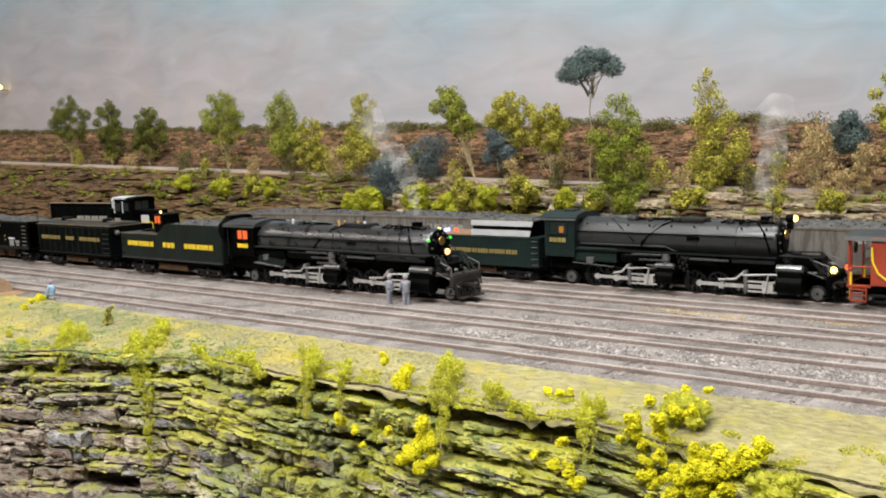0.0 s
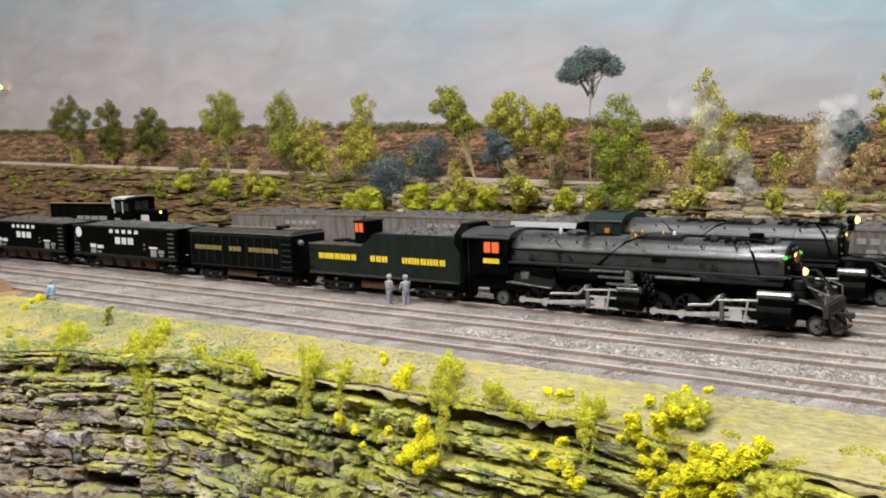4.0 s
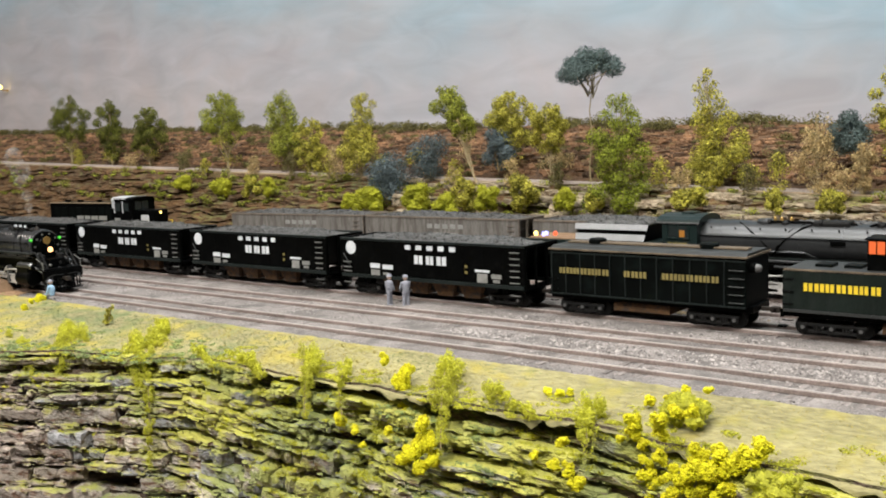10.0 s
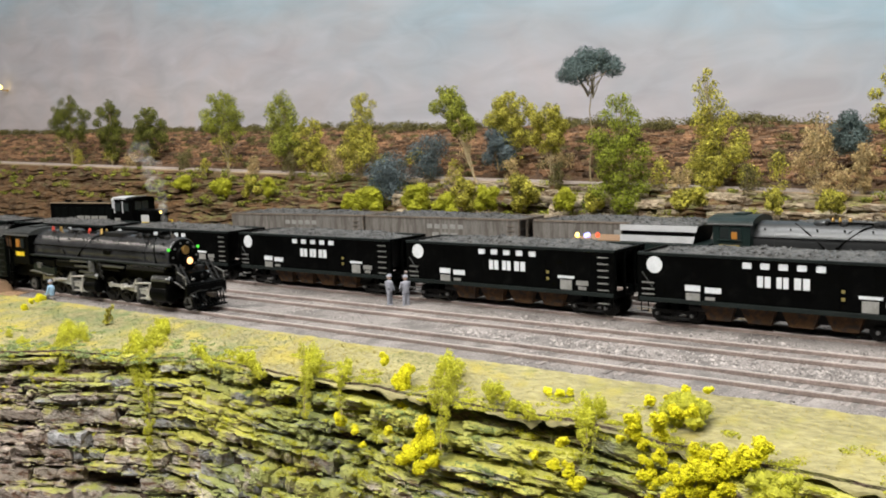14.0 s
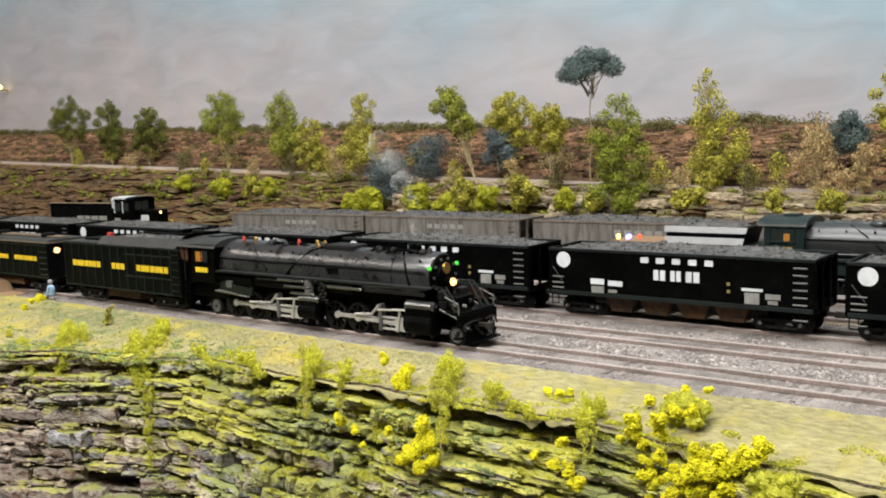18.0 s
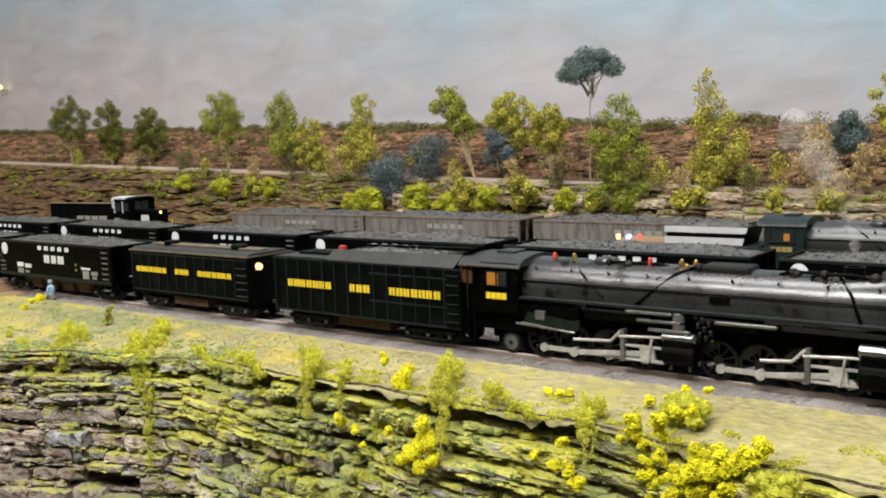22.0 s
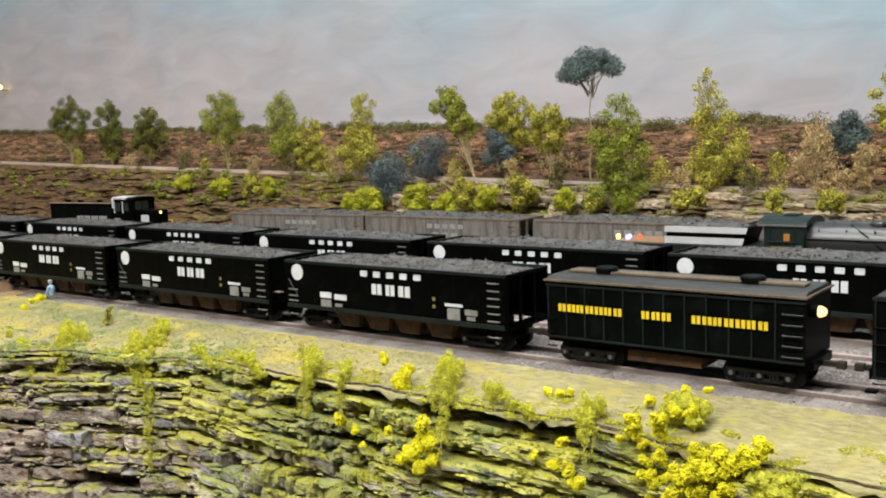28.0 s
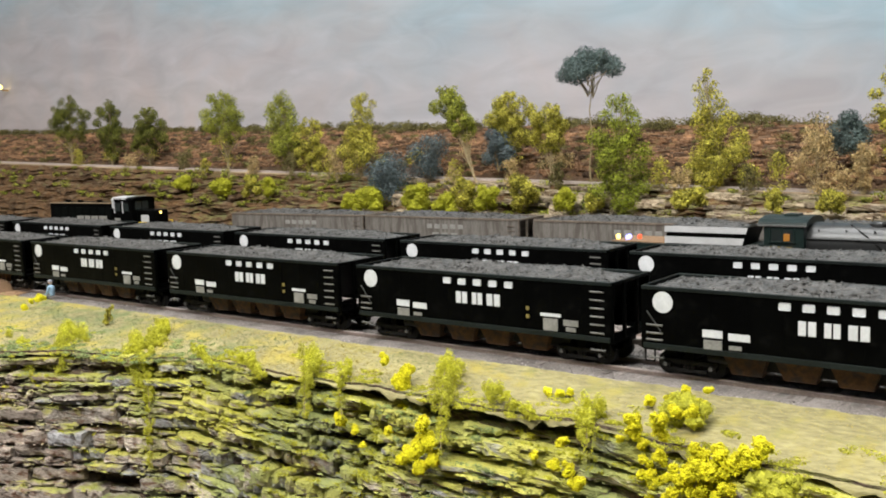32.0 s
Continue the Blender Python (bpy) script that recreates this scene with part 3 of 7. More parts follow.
# rear slope, road shelf and hill
def rear_row(u):
    def at(x):
        zr = road_z(x)
        if u < 1:
            z = -4 + (zr + 4) * (u ** 0.75)
            y = 284 + 50 * u + (6.0 * noise.noise((x * 0.03, u * 6, 1)) + 3.0 * noise.noise((x * 0.11, u * 14, 3)) - 2.0 * strata(x * 0.8, 90 - z + 6.0 * noise.noise((x * 0.011, 1.1, 0)) + 3.0 * noise.noise((x * 0.05, z * 0.06, 4.4)), 7.0, 0.0, 3.0)) * math.sin(min(1, u * 1.05) * 3.1) ** 0.5
        elif u < 2:
            y, z = 334 + 18 * (u - 1), zr + 0.3 * noise.noise((x * 0.1, u * 7, 0))
        else:
            v = u - 2
            y = 352 + 96 * v
            z = zr + 1 + (ridge_z(x) - zr) * v ** 0.8 + 3.5 * noise.noise((x * 0.045, v * 7, 8)) * math.sin(min(1, v) * 3.1)
        return y, z
    return at


REAR_X = span(-3300, -1560, 60)[:-1] + span(-1560, -60, 3.0) + span(-60, 1950, 60)[1:]
rock_face = tagged(new("rock_face", grid_mesh("rock_face", REAR_X, [rear_row(u) for u in [0, 0.08] + span(0.12, 0.98, 0.0095)], HILL_ROCK)), "brown layered rock face behind the yard", "", "", "structure")
tagged(new("dirt_road", grid_mesh("dirt_road", REAR_X, [rear_row(u) for u in (0.98, 1.0, 1.2, 1.5, 1.8, 1.99)], ROAD)), "pale dirt roadbed on the shelf above the rock face", "", "", "structure")
hill = tagged(new("hillside", grid_mesh("hillside", REAR_X, [rear_row(u) for u in span(2.0, 3.0, 0.06)] + [lambda x: (466, 60)], HILL_DIRT)), "brown wooded hillside below the painted sky", "", "", "structure")


# ---------------------------------------------------------------- rock beds
def slab_mesh(seed):
    """One unit slab of bedded rock with a broken front: about 1 long, 1 deep and 1 high."""
    rnd = random.Random(seed)
    verts, faces = [], []
    n = 9
    lean, wedge, sway = rnd.uniform(-0.08, 0.08), rnd.uniform(-0.07, 0.07), rnd.uniform(0, 6)
    chip = rnd.randrange(1, n - 1)
    for i in range(n):
        x = -0.5 + i / (n - 1) + (rnd.uniform(-0.04, 0.04) if 0 < i < n - 1 else 0)
        end = rnd.uniform(0.02, 0.16) if i in (0, n - 1) else 0.0
        front = -0.5 + end + rnd.uniform(-0.06, 0.08) + 0.05 * math.sin(sway + x * 7) + (0.16 if i == chip else 0)
        hi = 0.5 + rnd.uniform(-0.09, 0.03) + lean * x - (0.16 if i == chip else 0) - end * 0.6
        lo = -0.5 + rnd.uniform(-0.03, 0.08) - wedge * x
        for y, z in ((0.5, lo), (0.5, hi), (front + 0.05, hi), (front + rnd.uniform(-0.02, 0.05), hi - rnd.uniform(0.08, 0.2)), (front + rnd.uniform(-0.06, 0.06), (hi + lo) / 2 + rnd.uniform(-0.15, 0.15)),
                     (front + rnd.uniform(-0.05, 0.1), lo + rnd.uniform(0.1, 0.25)), (front + rnd.uniform(0.06, 0.2), lo)):
            verts.append((x, y, z))
    for i in range(n - 1):
        for k in range(7):
            a, b = i * 7 + k, i * 7 + (k + 1) % 7
            faces.append((a, b, b + 7, a + 7))
    faces.append(tuple(range(6, -1, -1)))
    faces.append(tuple(range(n * 7 - 7, n * 7)))
    return verts, faces


SLABS = [slab_mesh(40 + k) for k in range(20)]
SLAB_MESHES = [raw("rock_slab", [(x * 1000, y * 1000, z * 1000) for x, y, z in v], f, ROCK_GREY if k % 4 == 3 else ROCK) for k, (v, f) in enumerate(SLABS)]


def bed_drop(x):
    """How far the beds sink along the cliff."""
    return 0.055 * max(0.0, x + 400) - 2.2 * noise.noise((x * 0.013, 1.2, 1)) - 0.9 * noise.noise((x * 0.05, 4.4, 5))


LEDGES = []  # (x, depth below the edge, length, placing) of each slab


def cliff_beds():
    """Courses of broken slabs in front of a core coloured dark for joint shade, with open joints and missing blocks."""
    rnd = random.Random(5)
    level, made = -24.0, []
    while level < 100:
        thick = rnd.choice((1.3, 1.8, 2.4, 3.0, 3.8, 5.0, 6.8, 8.4))
        slot = 6.5 if rnd.random() < 0.38 and thick < 3.5 else 0.0
        x = -650.0 + rnd.uniform(0, 20)
        while x < -60:
            broken = smoothstep(-400, -350, x) * smoothstep(-170, -230, x) * smoothstep(0.0, 0.3, noise.noise((x * 0.014, level * 0.03, 7.0)) + 0.12)
            length = rnd.uniform(14, 44) * (1 - broken) + rnd.uniform(6, 17) * broken
            c = x + length / 2
            drop = level + thick / 2 + bed_drop(c)
            x += length + rnd.uniform(-0.6, 0.5)
            if drop - thick / 2 < 0.6 or drop > 34 + max(0, -c - 130) * 0.26 or rnd.random() < 0.06 + 0.16 * broken:
                continue
            tilt = math.degrees(math.atan((bed_drop(c + 4) - bed_drop(c - 4)) / 8.0))
            turn = math.degrees(math.atan((edge_y(c + 6) - edge_y(c - 6)) / 12.0))
            proud = rnd.uniform(-1.8, 2.0) + 4.2 * noise.noise((c * 0.022, level * 0.1, 2)) + (2.0 if rnd.random() < 0.12 else 0.0) - slot
            depth = 12.0
            high = thick * rnd.uniform(0.78, 0.98) if rnd.random() < 0.9 else thick * rnd.uniform(1.2, 1.6)
            m = pose(c * MM, (face_y(c, drop) - proud + depth * 0.5 - 2.0) * MM, (grass_z(c, edge_y(c)) + 0.3 - drop + rnd.uniform(-0.25, 0.25)) * MM, rnd.uniform(-4, 4), tilt + rnd.gauss(0, 0.8 + 3 * broken), turn + rnd.gauss(0, 3 + 8 * broken)) \
                @ Matrix.Diagonal((length * 1.04 * MM, depth * MM, high * MM, 1))
            made.append((c, m, rnd.randrange(20)))
            LEDGES.append((c, drop, length, m))
        level += thick
    made.sort(key=lambda b: -b[0])
    for c, m, k in made[:300]:
        ob = new("rock_slab", SLAB_MESHES[k])
        ob.parent = cliff
        ob.matrix_basis = m
    rv, rf = [], []
    for c, m, k in made[300:]:
        v, f = SLABS[k]
        b = len(rv)
        rv.extend([tuple((m @ Vector(p)) / MM) for p in v])
        rf.extend([tuple(b + i for i in q) for q in f])
    for c, drop, length, m in LEDGES:
        for k in range(int(length / 2.0)):
            high = rnd.random() < 0.6
            p = (m @ Vector((rnd.uniform(-0.5, 0.5), rnd.uniform(-0.5, -0.3), rnd.uniform(0.3, 0.55) if high else rnd.uniform(-0.6, -0.35)))) / MM
            b, q = len(rv), rnd.uniform(0.5, 1.5)
            lump(rv, rf, tuple(p), q, rnd, 0.55)
            for n in range(b, len(rv)):
                rv[n] = (p.x + (rv[n][0] - p.x) * 1.9, rv[n][1], rv[n][2])
    rest = new("rock_beds", raw("rock_beds", rv, rf, ROCK_JOINED))
    rest.parent = cliff
    tagged(rest, kind="stuff")


def rear_beds():
    rnd = random.Random(8)
    for parent, mat, rows, name in ((hill, HILL_STONE, (2.05, 2.9), "stones"), (rock_face, PALE_LEDGE, (0.3, 0.97), "ledges")):
        rv, rf = [], []
        for _ in range(5200 if parent is hill else 240):
            x, u = rnd.uniform(-1550, -80) if parent is hill else -80 - 520 * rnd.random() ** 1.3, rnd.uniform(*rows)
            y, z = rear_row(u)(x)
            if parent is rock_face:
                length, t, depth = rnd.uniform(9, 34), rnd.uniform(2.0, 5.5), rnd.uniform(8, 14)
            else:
                length, t, depth = rnd.uniform(4, 14), rnd.uniform(1.8, 4.6), rnd.uniform(5, 10)
            m = pose(x, y + 1.0, z + rnd.uniform(-0.6, 0.9), rnd.uniform(-9, 9), rnd.uniform(-2.5, 2.5) + 1.2, rnd.uniform(-6, 6)) @ Matrix.Diagonal((length, depth, t, 1))
            v, f = SLABS[rnd.randrange(20)]
            b = len(rv)
            rv.extend([tuple(m @ Vector(p)) for p in v])
            rf.extend([tuple(b + i for i in q) for q in f])
        ob = new(name, raw(name, rv, rf, mat))
        ob.parent = parent
        tagged(ob, kind="stuff")


# ---------------------------------------------------------------- tracks
def bend(x):
    """The sixth track swings towards the yard at its far end."""
    return -40.0 * smoothstep(-420, -1050, x) if x < -420 else 0.0


def track(name, y0, x0, x1, single, curve=None, label=""):
    """Two rails on ties; single: stretch in which each tie is a part of its own."""
    ob = thing(name, 0, 0)
    tagged(ob, label, "track", "yard tracks", "structure")
    off = curve or (lambda x: 0.0)
    xs = span(x0, x1, 30) if curve else [x0, x1]
    for side in (-1, 1):
        for piece, mat, hw, za, zb in (("rail", RAIL, 0.75, -2.0, -0.5), ("rail_head", RAIL_HEAD, 0.5, -0.5, 0.0)):
            verts, faces = [], []
            for x in xs:
                c = y0 + off(x) + side * 8.6
                verts += [(x, c - hw, za), (x, c + hw, za), (x, c + hw * 0.8, zb), (x, c - hw * 0.8, zb)]
            for i in range(len(xs) - 1):
                for k in range(4):
                    a, b = i * 4 + k, i * 4 + (k + 1) % 4
                    faces.append((a, b, b + 4, a + 4))
            faces += [(0, 1, 2, 3), tuple(len(verts) - 4 + k for k in (3, 2, 1, 0))]
            part(piece, raw(piece, verts, faces, mat), None, ob)
    tie = raw("tie", [(sx * 1.35, sy * 15.5, z) for z in (-3.9, -2.15) for sx, sy in ((-1, -1), (1, -1), (1, 1), (-1, 1))],
              [(0, 3, 2, 1), (4, 5, 6, 7), (0, 1, 5, 4), (1, 2, 6, 5), (2, 3, 7, 6), (3, 0, 4, 7)], TIE)
    rnd = random.Random(int(y0))
    rv, rf = [], []
    x = x0
    while x < x1:
        dx, turn = rnd.uniform(-0.4, 0.4), rnd.uniform(-1.5, 1.5)
        if single and single[0] < x < single[1]:
            t = part("tie", tie, None, ob, at=(x + dx, y0 + off(x) + rnd.uniform(-0.5, 0.5), rnd.uniform(-0.15, 0.15)))
            t.rotation_euler.z = radians(turn)
        elif -1200 < x < 0:
            b = len(rv)
            rv += [(x + dx + sx * 1.35, y0 + off(x) + sy * 15.5, z) for z in (-3.9, -2.15) for sx, sy in ((-1, -1), (1, -1), (1, 1), (-1, 1))]
            rf += [tuple(b + i for i in f) for f in ((0, 3, 2, 1), (4, 5, 6, 7), (0, 1, 5, 4), (1, 2, 6, 5), (2, 3, 7, 6), (3, 0, 4, 7))]
        x += 6.4
    if rv:
        tagged(part("ties", raw("ties", rv, rf, TIE_JOINED), None, ob), kind="stuff")
    return ob


def yard_stones():
    """Loose ballast: along the tracks and paler heaps between the second and the front track."""
    rnd = random.Random(12)
    rv, rf = [], []
    for k in range(22000):
        x = rnd.uniform(-760, -50)
        lane = rnd.choice((17.0, 66.0, 66.0, 115.0, 161.0))
        y = lane + rnd.choice((-1, 1)) * (rnd.uniform(9.5, 24) if rnd.random() < 0.68 else rnd.uniform(0, 8))
        lump(rv, rf, (x, y, -2.35 + rnd.uniform(-0.2, 0.2)), rnd.uniform(0.3, 0.75), rnd)
    for k in range(1500):
        x = -60 - 240 * rnd.random() ** 1.3
        lump(rv, rf, (x, 42 + rnd.gauss(0, 4.5) + 46 * (rnd.random() < 0.25), -2.2 + rnd.uniform(-0.2, 0.3)), rnd.uniform(0.5, 1.3), rnd)
    sv, sf = [], []
    for k in range(520):
        x, y = rnd.choice(((-205, 141), (-190, 143), (-182, 139), (-222, 143), (-130, 148)))
        lump(sv, sf, (x + rnd.gauss(0, 7), y + rnd.gauss(0, 2.2), -2.0 + rnd.uniform(-0.2, 0.1)), rnd.uniform(0.3, 0.7), rnd)
    tagged(new("spilled_sand", raw("spilled_sand", sv, sf, SAND)), "tan sand spilled between the yard tracks", "sand", "", "stuff")
    tagged(new("ballast", raw("ballast", rv, rf, STONE)), "loose grey ballast stones between the ties", "", "", "stuff")


# ---------------------------------------------------------------- plants
def leaf_cloud(clumps, n, size, rnd, verts, faces):
    """Small bent leaves, thickest near the surface of the clumps."""
    weights = [c[3] * c[4] * c[5] for c in clumps]
    for _ in range(n):
        cx, cy, cz, rx, ry, rz = rnd.choices(clumps, weights)[0]
        out = Vector((rnd.gauss(0, 1), rnd.gauss(0, 1), rnd.gauss(0, 1))).normalized()
        d = out * (rnd.random() ** 0.3) * rnd.uniform(0.85, 1.12)
        p = Vector((cx + d.x * rx, cy + d.y * ry, cz + d.z * rz))
        face = out + Vector((rnd.gauss(0, 0.45), rnd.gauss(0, 0.45), rnd.gauss(0, 0.45)))
        a = face.cross(Vector((rnd.gauss(0, 1), rnd.gauss(0, 1), rnd.gauss(0, 1)))).normalized()
        c = face.cross(a).normalized()
        s = size * rnd.uniform(0.6, 1.35)
        b = len(verts)
        up = a.cross(c) * s * 0.2
        verts.extend([tuple(p - a * s), tuple(p + c * s * 0.6 + up), tuple(p + a * s), tuple(p - c * s * 0.6 + up)])
        faces.append((b, b + 1, b + 2))
        faces.append((b, b + 2, b + 3))


def foam_cloud(clumps, n, size, rnd, verts, faces):
    weights = [c[3] * c[4] * c[5] for c in clumps]
    for _ in range(n):
        cx, cy, cz, rx, ry, rz = rnd.choices(clumps, weights)[0]
        d = Vector((rnd.gauss(0, 1), rnd.gauss(0, 1), rnd.gauss(0, 1))).normalized() * (rnd.random() ** 0.4)
        lump(verts, faces, (cx + d.x * rx, cy + d.y * ry, cz + d.z * rz), size * rnd.uniform(0.6, 1.4), rnd, 0.95)


def limb(bm, p0, p1, r0, r1, rnd, bends=3):
    p0, p1 = Vector(p0), Vector(p1)
    last, lr = p0, r0
    length = (p1 - p0).length
    for k in range(1, bends + 1):
        q = p0.lerp(p1, k / bends) + Vector((rnd.uniform(-1, 1), rnd.uniform(-1, 1), 0)) * length * 0.035 * (k < bends)
        r = r0 + (r1 - r0) * k / bends
        rod(last, q, lr, r, 6, bm)
        last, lr = q, r


def tree(x, y, z0, z1, width, leaf, label, low=0.3, lean=0.0, shape="oval", seed=1, density=1.0, bark=None, group="hillside trees"):
    """A model tree: tapered trunk with limbs and a crown of small leaves in uneven clumps."""
    rnd = random.Random(seed)
    ob = thing("tree", x, y, z0)
    tagged(ob, label, "tree", group)
    width *= 1.02
    h = z1 - z0
    bm = bmesh.new()
    top = Vector((lean * h, 0, h * 0.93))
    foot = Vector((0, 0, -4))
    limb(bm, foot, top, h * (0.007 if shape == "umbrella" else 0.011), 0.25, rnd, 5)
    clumps = []
    n = 26 if shape != "umbrella" else 16
    for k in range(n):
        f = (k + 0.5) / n
        if shape == "umbrella":
            a = k * 2.4
            rr = width * 0.40 * math.sqrt(f)
            c = Vector((lean * h + rr * math.cos(a), rr * 0.7 * math.sin(a), h * (0.93 - 0.13 * (rr / (width * 0.4)) ** 2) - 5 * math.exp(-(rr * math.cos(a) / 7) ** 2) + rnd.uniform(-6, 3)))
            r = width * rnd.uniform(0.10, 0.15)
            size = (r * 1.1, r, r * 0.85)
            root = Vector((rnd.choice((-0.02, 0.02)) * h, 0, h * rnd.uniform(0.62, 0.74)))
        else:
            zf = low + (1 - low) * f
            if shape == "cone":
                half = width * 0.5 * (1.05 - 0.75 * f)
            elif shape == "tall":
                half = width * 0.5 * (0.95 - 0.45 * f + 0.1 * math.sin(f * 9 + seed))
            else:
                half = width * 0.5 * math.sqrt(max(0.05, 1 - (2 * f - 0.9) ** 2 * 0.85))
            a = k * 2.4 + seed
            off = half * rnd.uniform(0.25, 1.0)
            c = Vector((lean * h * zf + off * math.cos(a), off * 0.8 * math.sin(a), h * (zf - 0.035)))
            r = half * (rnd.uniform(0.2, 0.4) if shape == "oval" else rnd.uniform(0.3, 0.5)) + 1.0
            size = (r, r, r * rnd.uniform(0.75, 1.1))
            root = foot.lerp(top, max(0.12, zf - 0.22))
        limb(bm, root, c, h * 0.0045, 0.15, rnd, 2)
        clumps.append((*c, *size))
    part("trunk", bm, bark or BARK, ob)
    verts, faces = [], []
    vol = sum(c[3] * c[4] * c[5] for c in clumps)
    leaf_cloud(clumps, int(min(11000, 2200 + vol * 1.3) * density), 0.85, rnd, verts, faces)
    part("crown", raw("crown", verts, faces, leaf), None, ob)
    if shape != "umbrella" and low > 0.1:
        dry = [(lean * h * f + rnd.uniform(-0.3, 0.3) * width, rnd.uniform(-0.25, 0.25) * width, h * f, width * 0.13, width * 0.13, h * 0.07) for f in [low * rnd.uniform(0.45, 1.25) for _ in range(9)]]
        twigs = bmesh.new()
        for c in dry:
            limb(twigs, foot.lerp(top, max(0.05, c[2] / h - 0.12)), c[:3], 0.35, 0.12, rnd, 2)
        part("twig_spray", twigs, PALE_BARK, ob, "pale bare lower twigs")
        verts, faces = [], []
        leaf_cloud(dry, 420, 0.7, rnd, verts, faces)
        part("dry_foliage", raw("dry_foliage", verts, faces, LEAF_TAN if bark else LEAF_OLIVE), None, ob, "sparse dry lower leaves")
    return ob


def shrub(name, x, y, z0, z1, width, leaf, label, seed=1, foam=False, group="", lean=0.0, size=None, n=None, flat=1.0):
    rnd = random.Random(seed)
    ob = thing(name, x, y, z0)
    tagged(ob, label, "bush", group)
    h = z1 - z0
    clumps = []
    for k in range(7):
        f = (k + 0.5) / 7
        a = k * 2.4 + seed
        rr = width * 0.32 * (1 - 0.4 * f) * rnd.uniform(0.4, 1.2)
        r = width * rnd.uniform(0.16, 0.27)
        clumps.append((rr * math.cos(a) + lean * h * f, rr * 0.7 * math.sin(a) * flat, h * (0.12 + 0.75 * f), r, r * flat, min(r, h * 0.35)))
    bm = bmesh.new()
    for c in clumps[::2]:
        limb(bm, (0, 0, -1.5), c[:3], 0.5, 0.2, rnd, 2)
    part("stem", bm, BARK, ob)
    verts, faces = [], []
    vol = sum(c[3] * c[4] * c[5] for c in clumps)
    if foam:
        for c in clumps:
            foam_cloud([(c[0], c[1], c[2], c[3] * 0.72, c[4] * 0.72, c[5] * 0.72)], 34, c[3] * 0.3, rnd, verts, faces)
        leaf_cloud(clumps, int((n or 300 + vol * 0.6) * 2.4), (size or 1.0) * 0.8, rnd, verts, faces)
    else:
        leaf_cloud(clumps, n or int(900 + min(5200, vol * 1.6)), size or 0.85, rnd, verts, faces)
    part("foliage", raw("foliage", verts, faces, leaf), None, ob)
    return ob


def vine(points, width, label, seed, mat=None, n=900):
    """A hanging strand of foam foliage that runs over the bank and down the cliff."""
    rnd = random.Random(seed)
    x0, y0, z0 = points[0]
    ob = thing("hanging_vine", x0, y0, z0)
    tagged(ob, label, "vine", "hanging vines")
    clumps = []
    bm = bmesh.new()
    last = None
    pts = [Vector(p) - Vector(points[0]) for p in points]
    steps = 7
    total = (len(pts) - 1) * steps
    i = 0
    for a, b in zip(pts, pts[1:]):
        for k in range(steps):
            f = k / steps
            fade = 1.5 - 1.0 * i / total
            mid = a.lerp(b, f) + Vector((0, -3.6, 0.4))
            for _ in range(3):
                w = width * 0.5 * rnd.uniform(0.2, 0.62) * fade
                c = mid + Vector((rnd.gauss(0, 0.3) * width * fade, rnd.uniform(-0.8, 0.8), rnd.uniform(-2, 2)))
                clumps.append((*c, w, 1.5, max(1.2, w * rnd.uniform(0.8, 1.7))))
            if last:
                rod(last, mid, 0.3, 0.25, 5, bm)
            last = mid
            i += 1
    part("stem", bm, BARK, ob)
    verts, faces = [], []
    leaf_cloud(clumps, int(n * 4.6), 0.46, rnd, verts, faces)
    part("foliage", raw("foliage", verts, faces, mat or VINE), None, ob)


def flower_clump(x, y, z, puffs, label, seed):
    """Bright yellow foam puffs on the cliff edge."""
    rnd = random.Random(seed)
    ob = thing("flower_clump", x, y, z)
    tagged(ob, label, "flowers", "yellow flower clumps")
    for k, (px, pz, r) in enumerate(puffs):
        px, pz, r = px * 1.25, pz * 1.2, r * 1.5
        verts, faces = [], []
        lobes = [(rnd.uniform(-0.6, 0.6) * r, rnd.uniform(-0.5, 0.5) * r, rnd.uniform(-0.6, 0.6) * r, r * q, r * q, r * q) for q in [rnd.uniform(0.4, 0.62) for _ in range(7)]]
        foam_cloud(lobes, int(90 + r * r * 60), 0.42, rnd, verts, faces)
        part("blossom", raw("blossom", verts, faces, FLOWER, True), None, ob, at=(px, rnd.uniform(-2, 2), pz))


cliff_beds()
rear_beds()
track("front_track", TRACKS["front"], -3200, 1900, (-800, -40), None, "brown steel rails on weathered ties of the front track")
track("second_track", TRACKS["second"], -3200, 1900, (-900, -50), None, "brown steel rails on weathered ties of the empty track")
track("third_track", TRACKS["third"], -3200, 1900, (-900, -60), None, "brown steel rails on weathered ties in grey ballast")
track("fourth_track", TRACKS["fourth"], -3200, 1900, None, None, "brown steel rails of a yard track in ballast")
track("fifth_track", TRACKS["fifth"], -3200, 1900, None, None, "brown steel rails of a yard track in ballast")
track("sixth_track", TRACKS["sixth"], -1100, 1900, None, bend, "brown steel rails of the yard track by the rock face")
yard_stones()


def upper_track():
    ob = thing("upper_track", 0, 0)
    tagged(ob, "thin pale rails on the shelf above the rock face", "track", "", "structure")
    for y in (338, 347):
        verts, faces = [], []
        for x in span(-1500, -60, 30):
            z = road_z(x) + 0.8
            verts += [(x, y - 0.7, z - 1), (x, y + 0.7, z - 1), (x, y + 0.6, z + 1), (x, y - 0.6, z + 1)]
        for i in range(len(verts) // 4 - 1):
            for k in range(4):
                a, b = i * 4 + k, i * 4 + (k + 1) % 4
                faces.append((a, b, b + 4, a + 4))
        part("rail", raw("rail", verts, faces, RAIL_HEAD), None, ob)


upper_track()

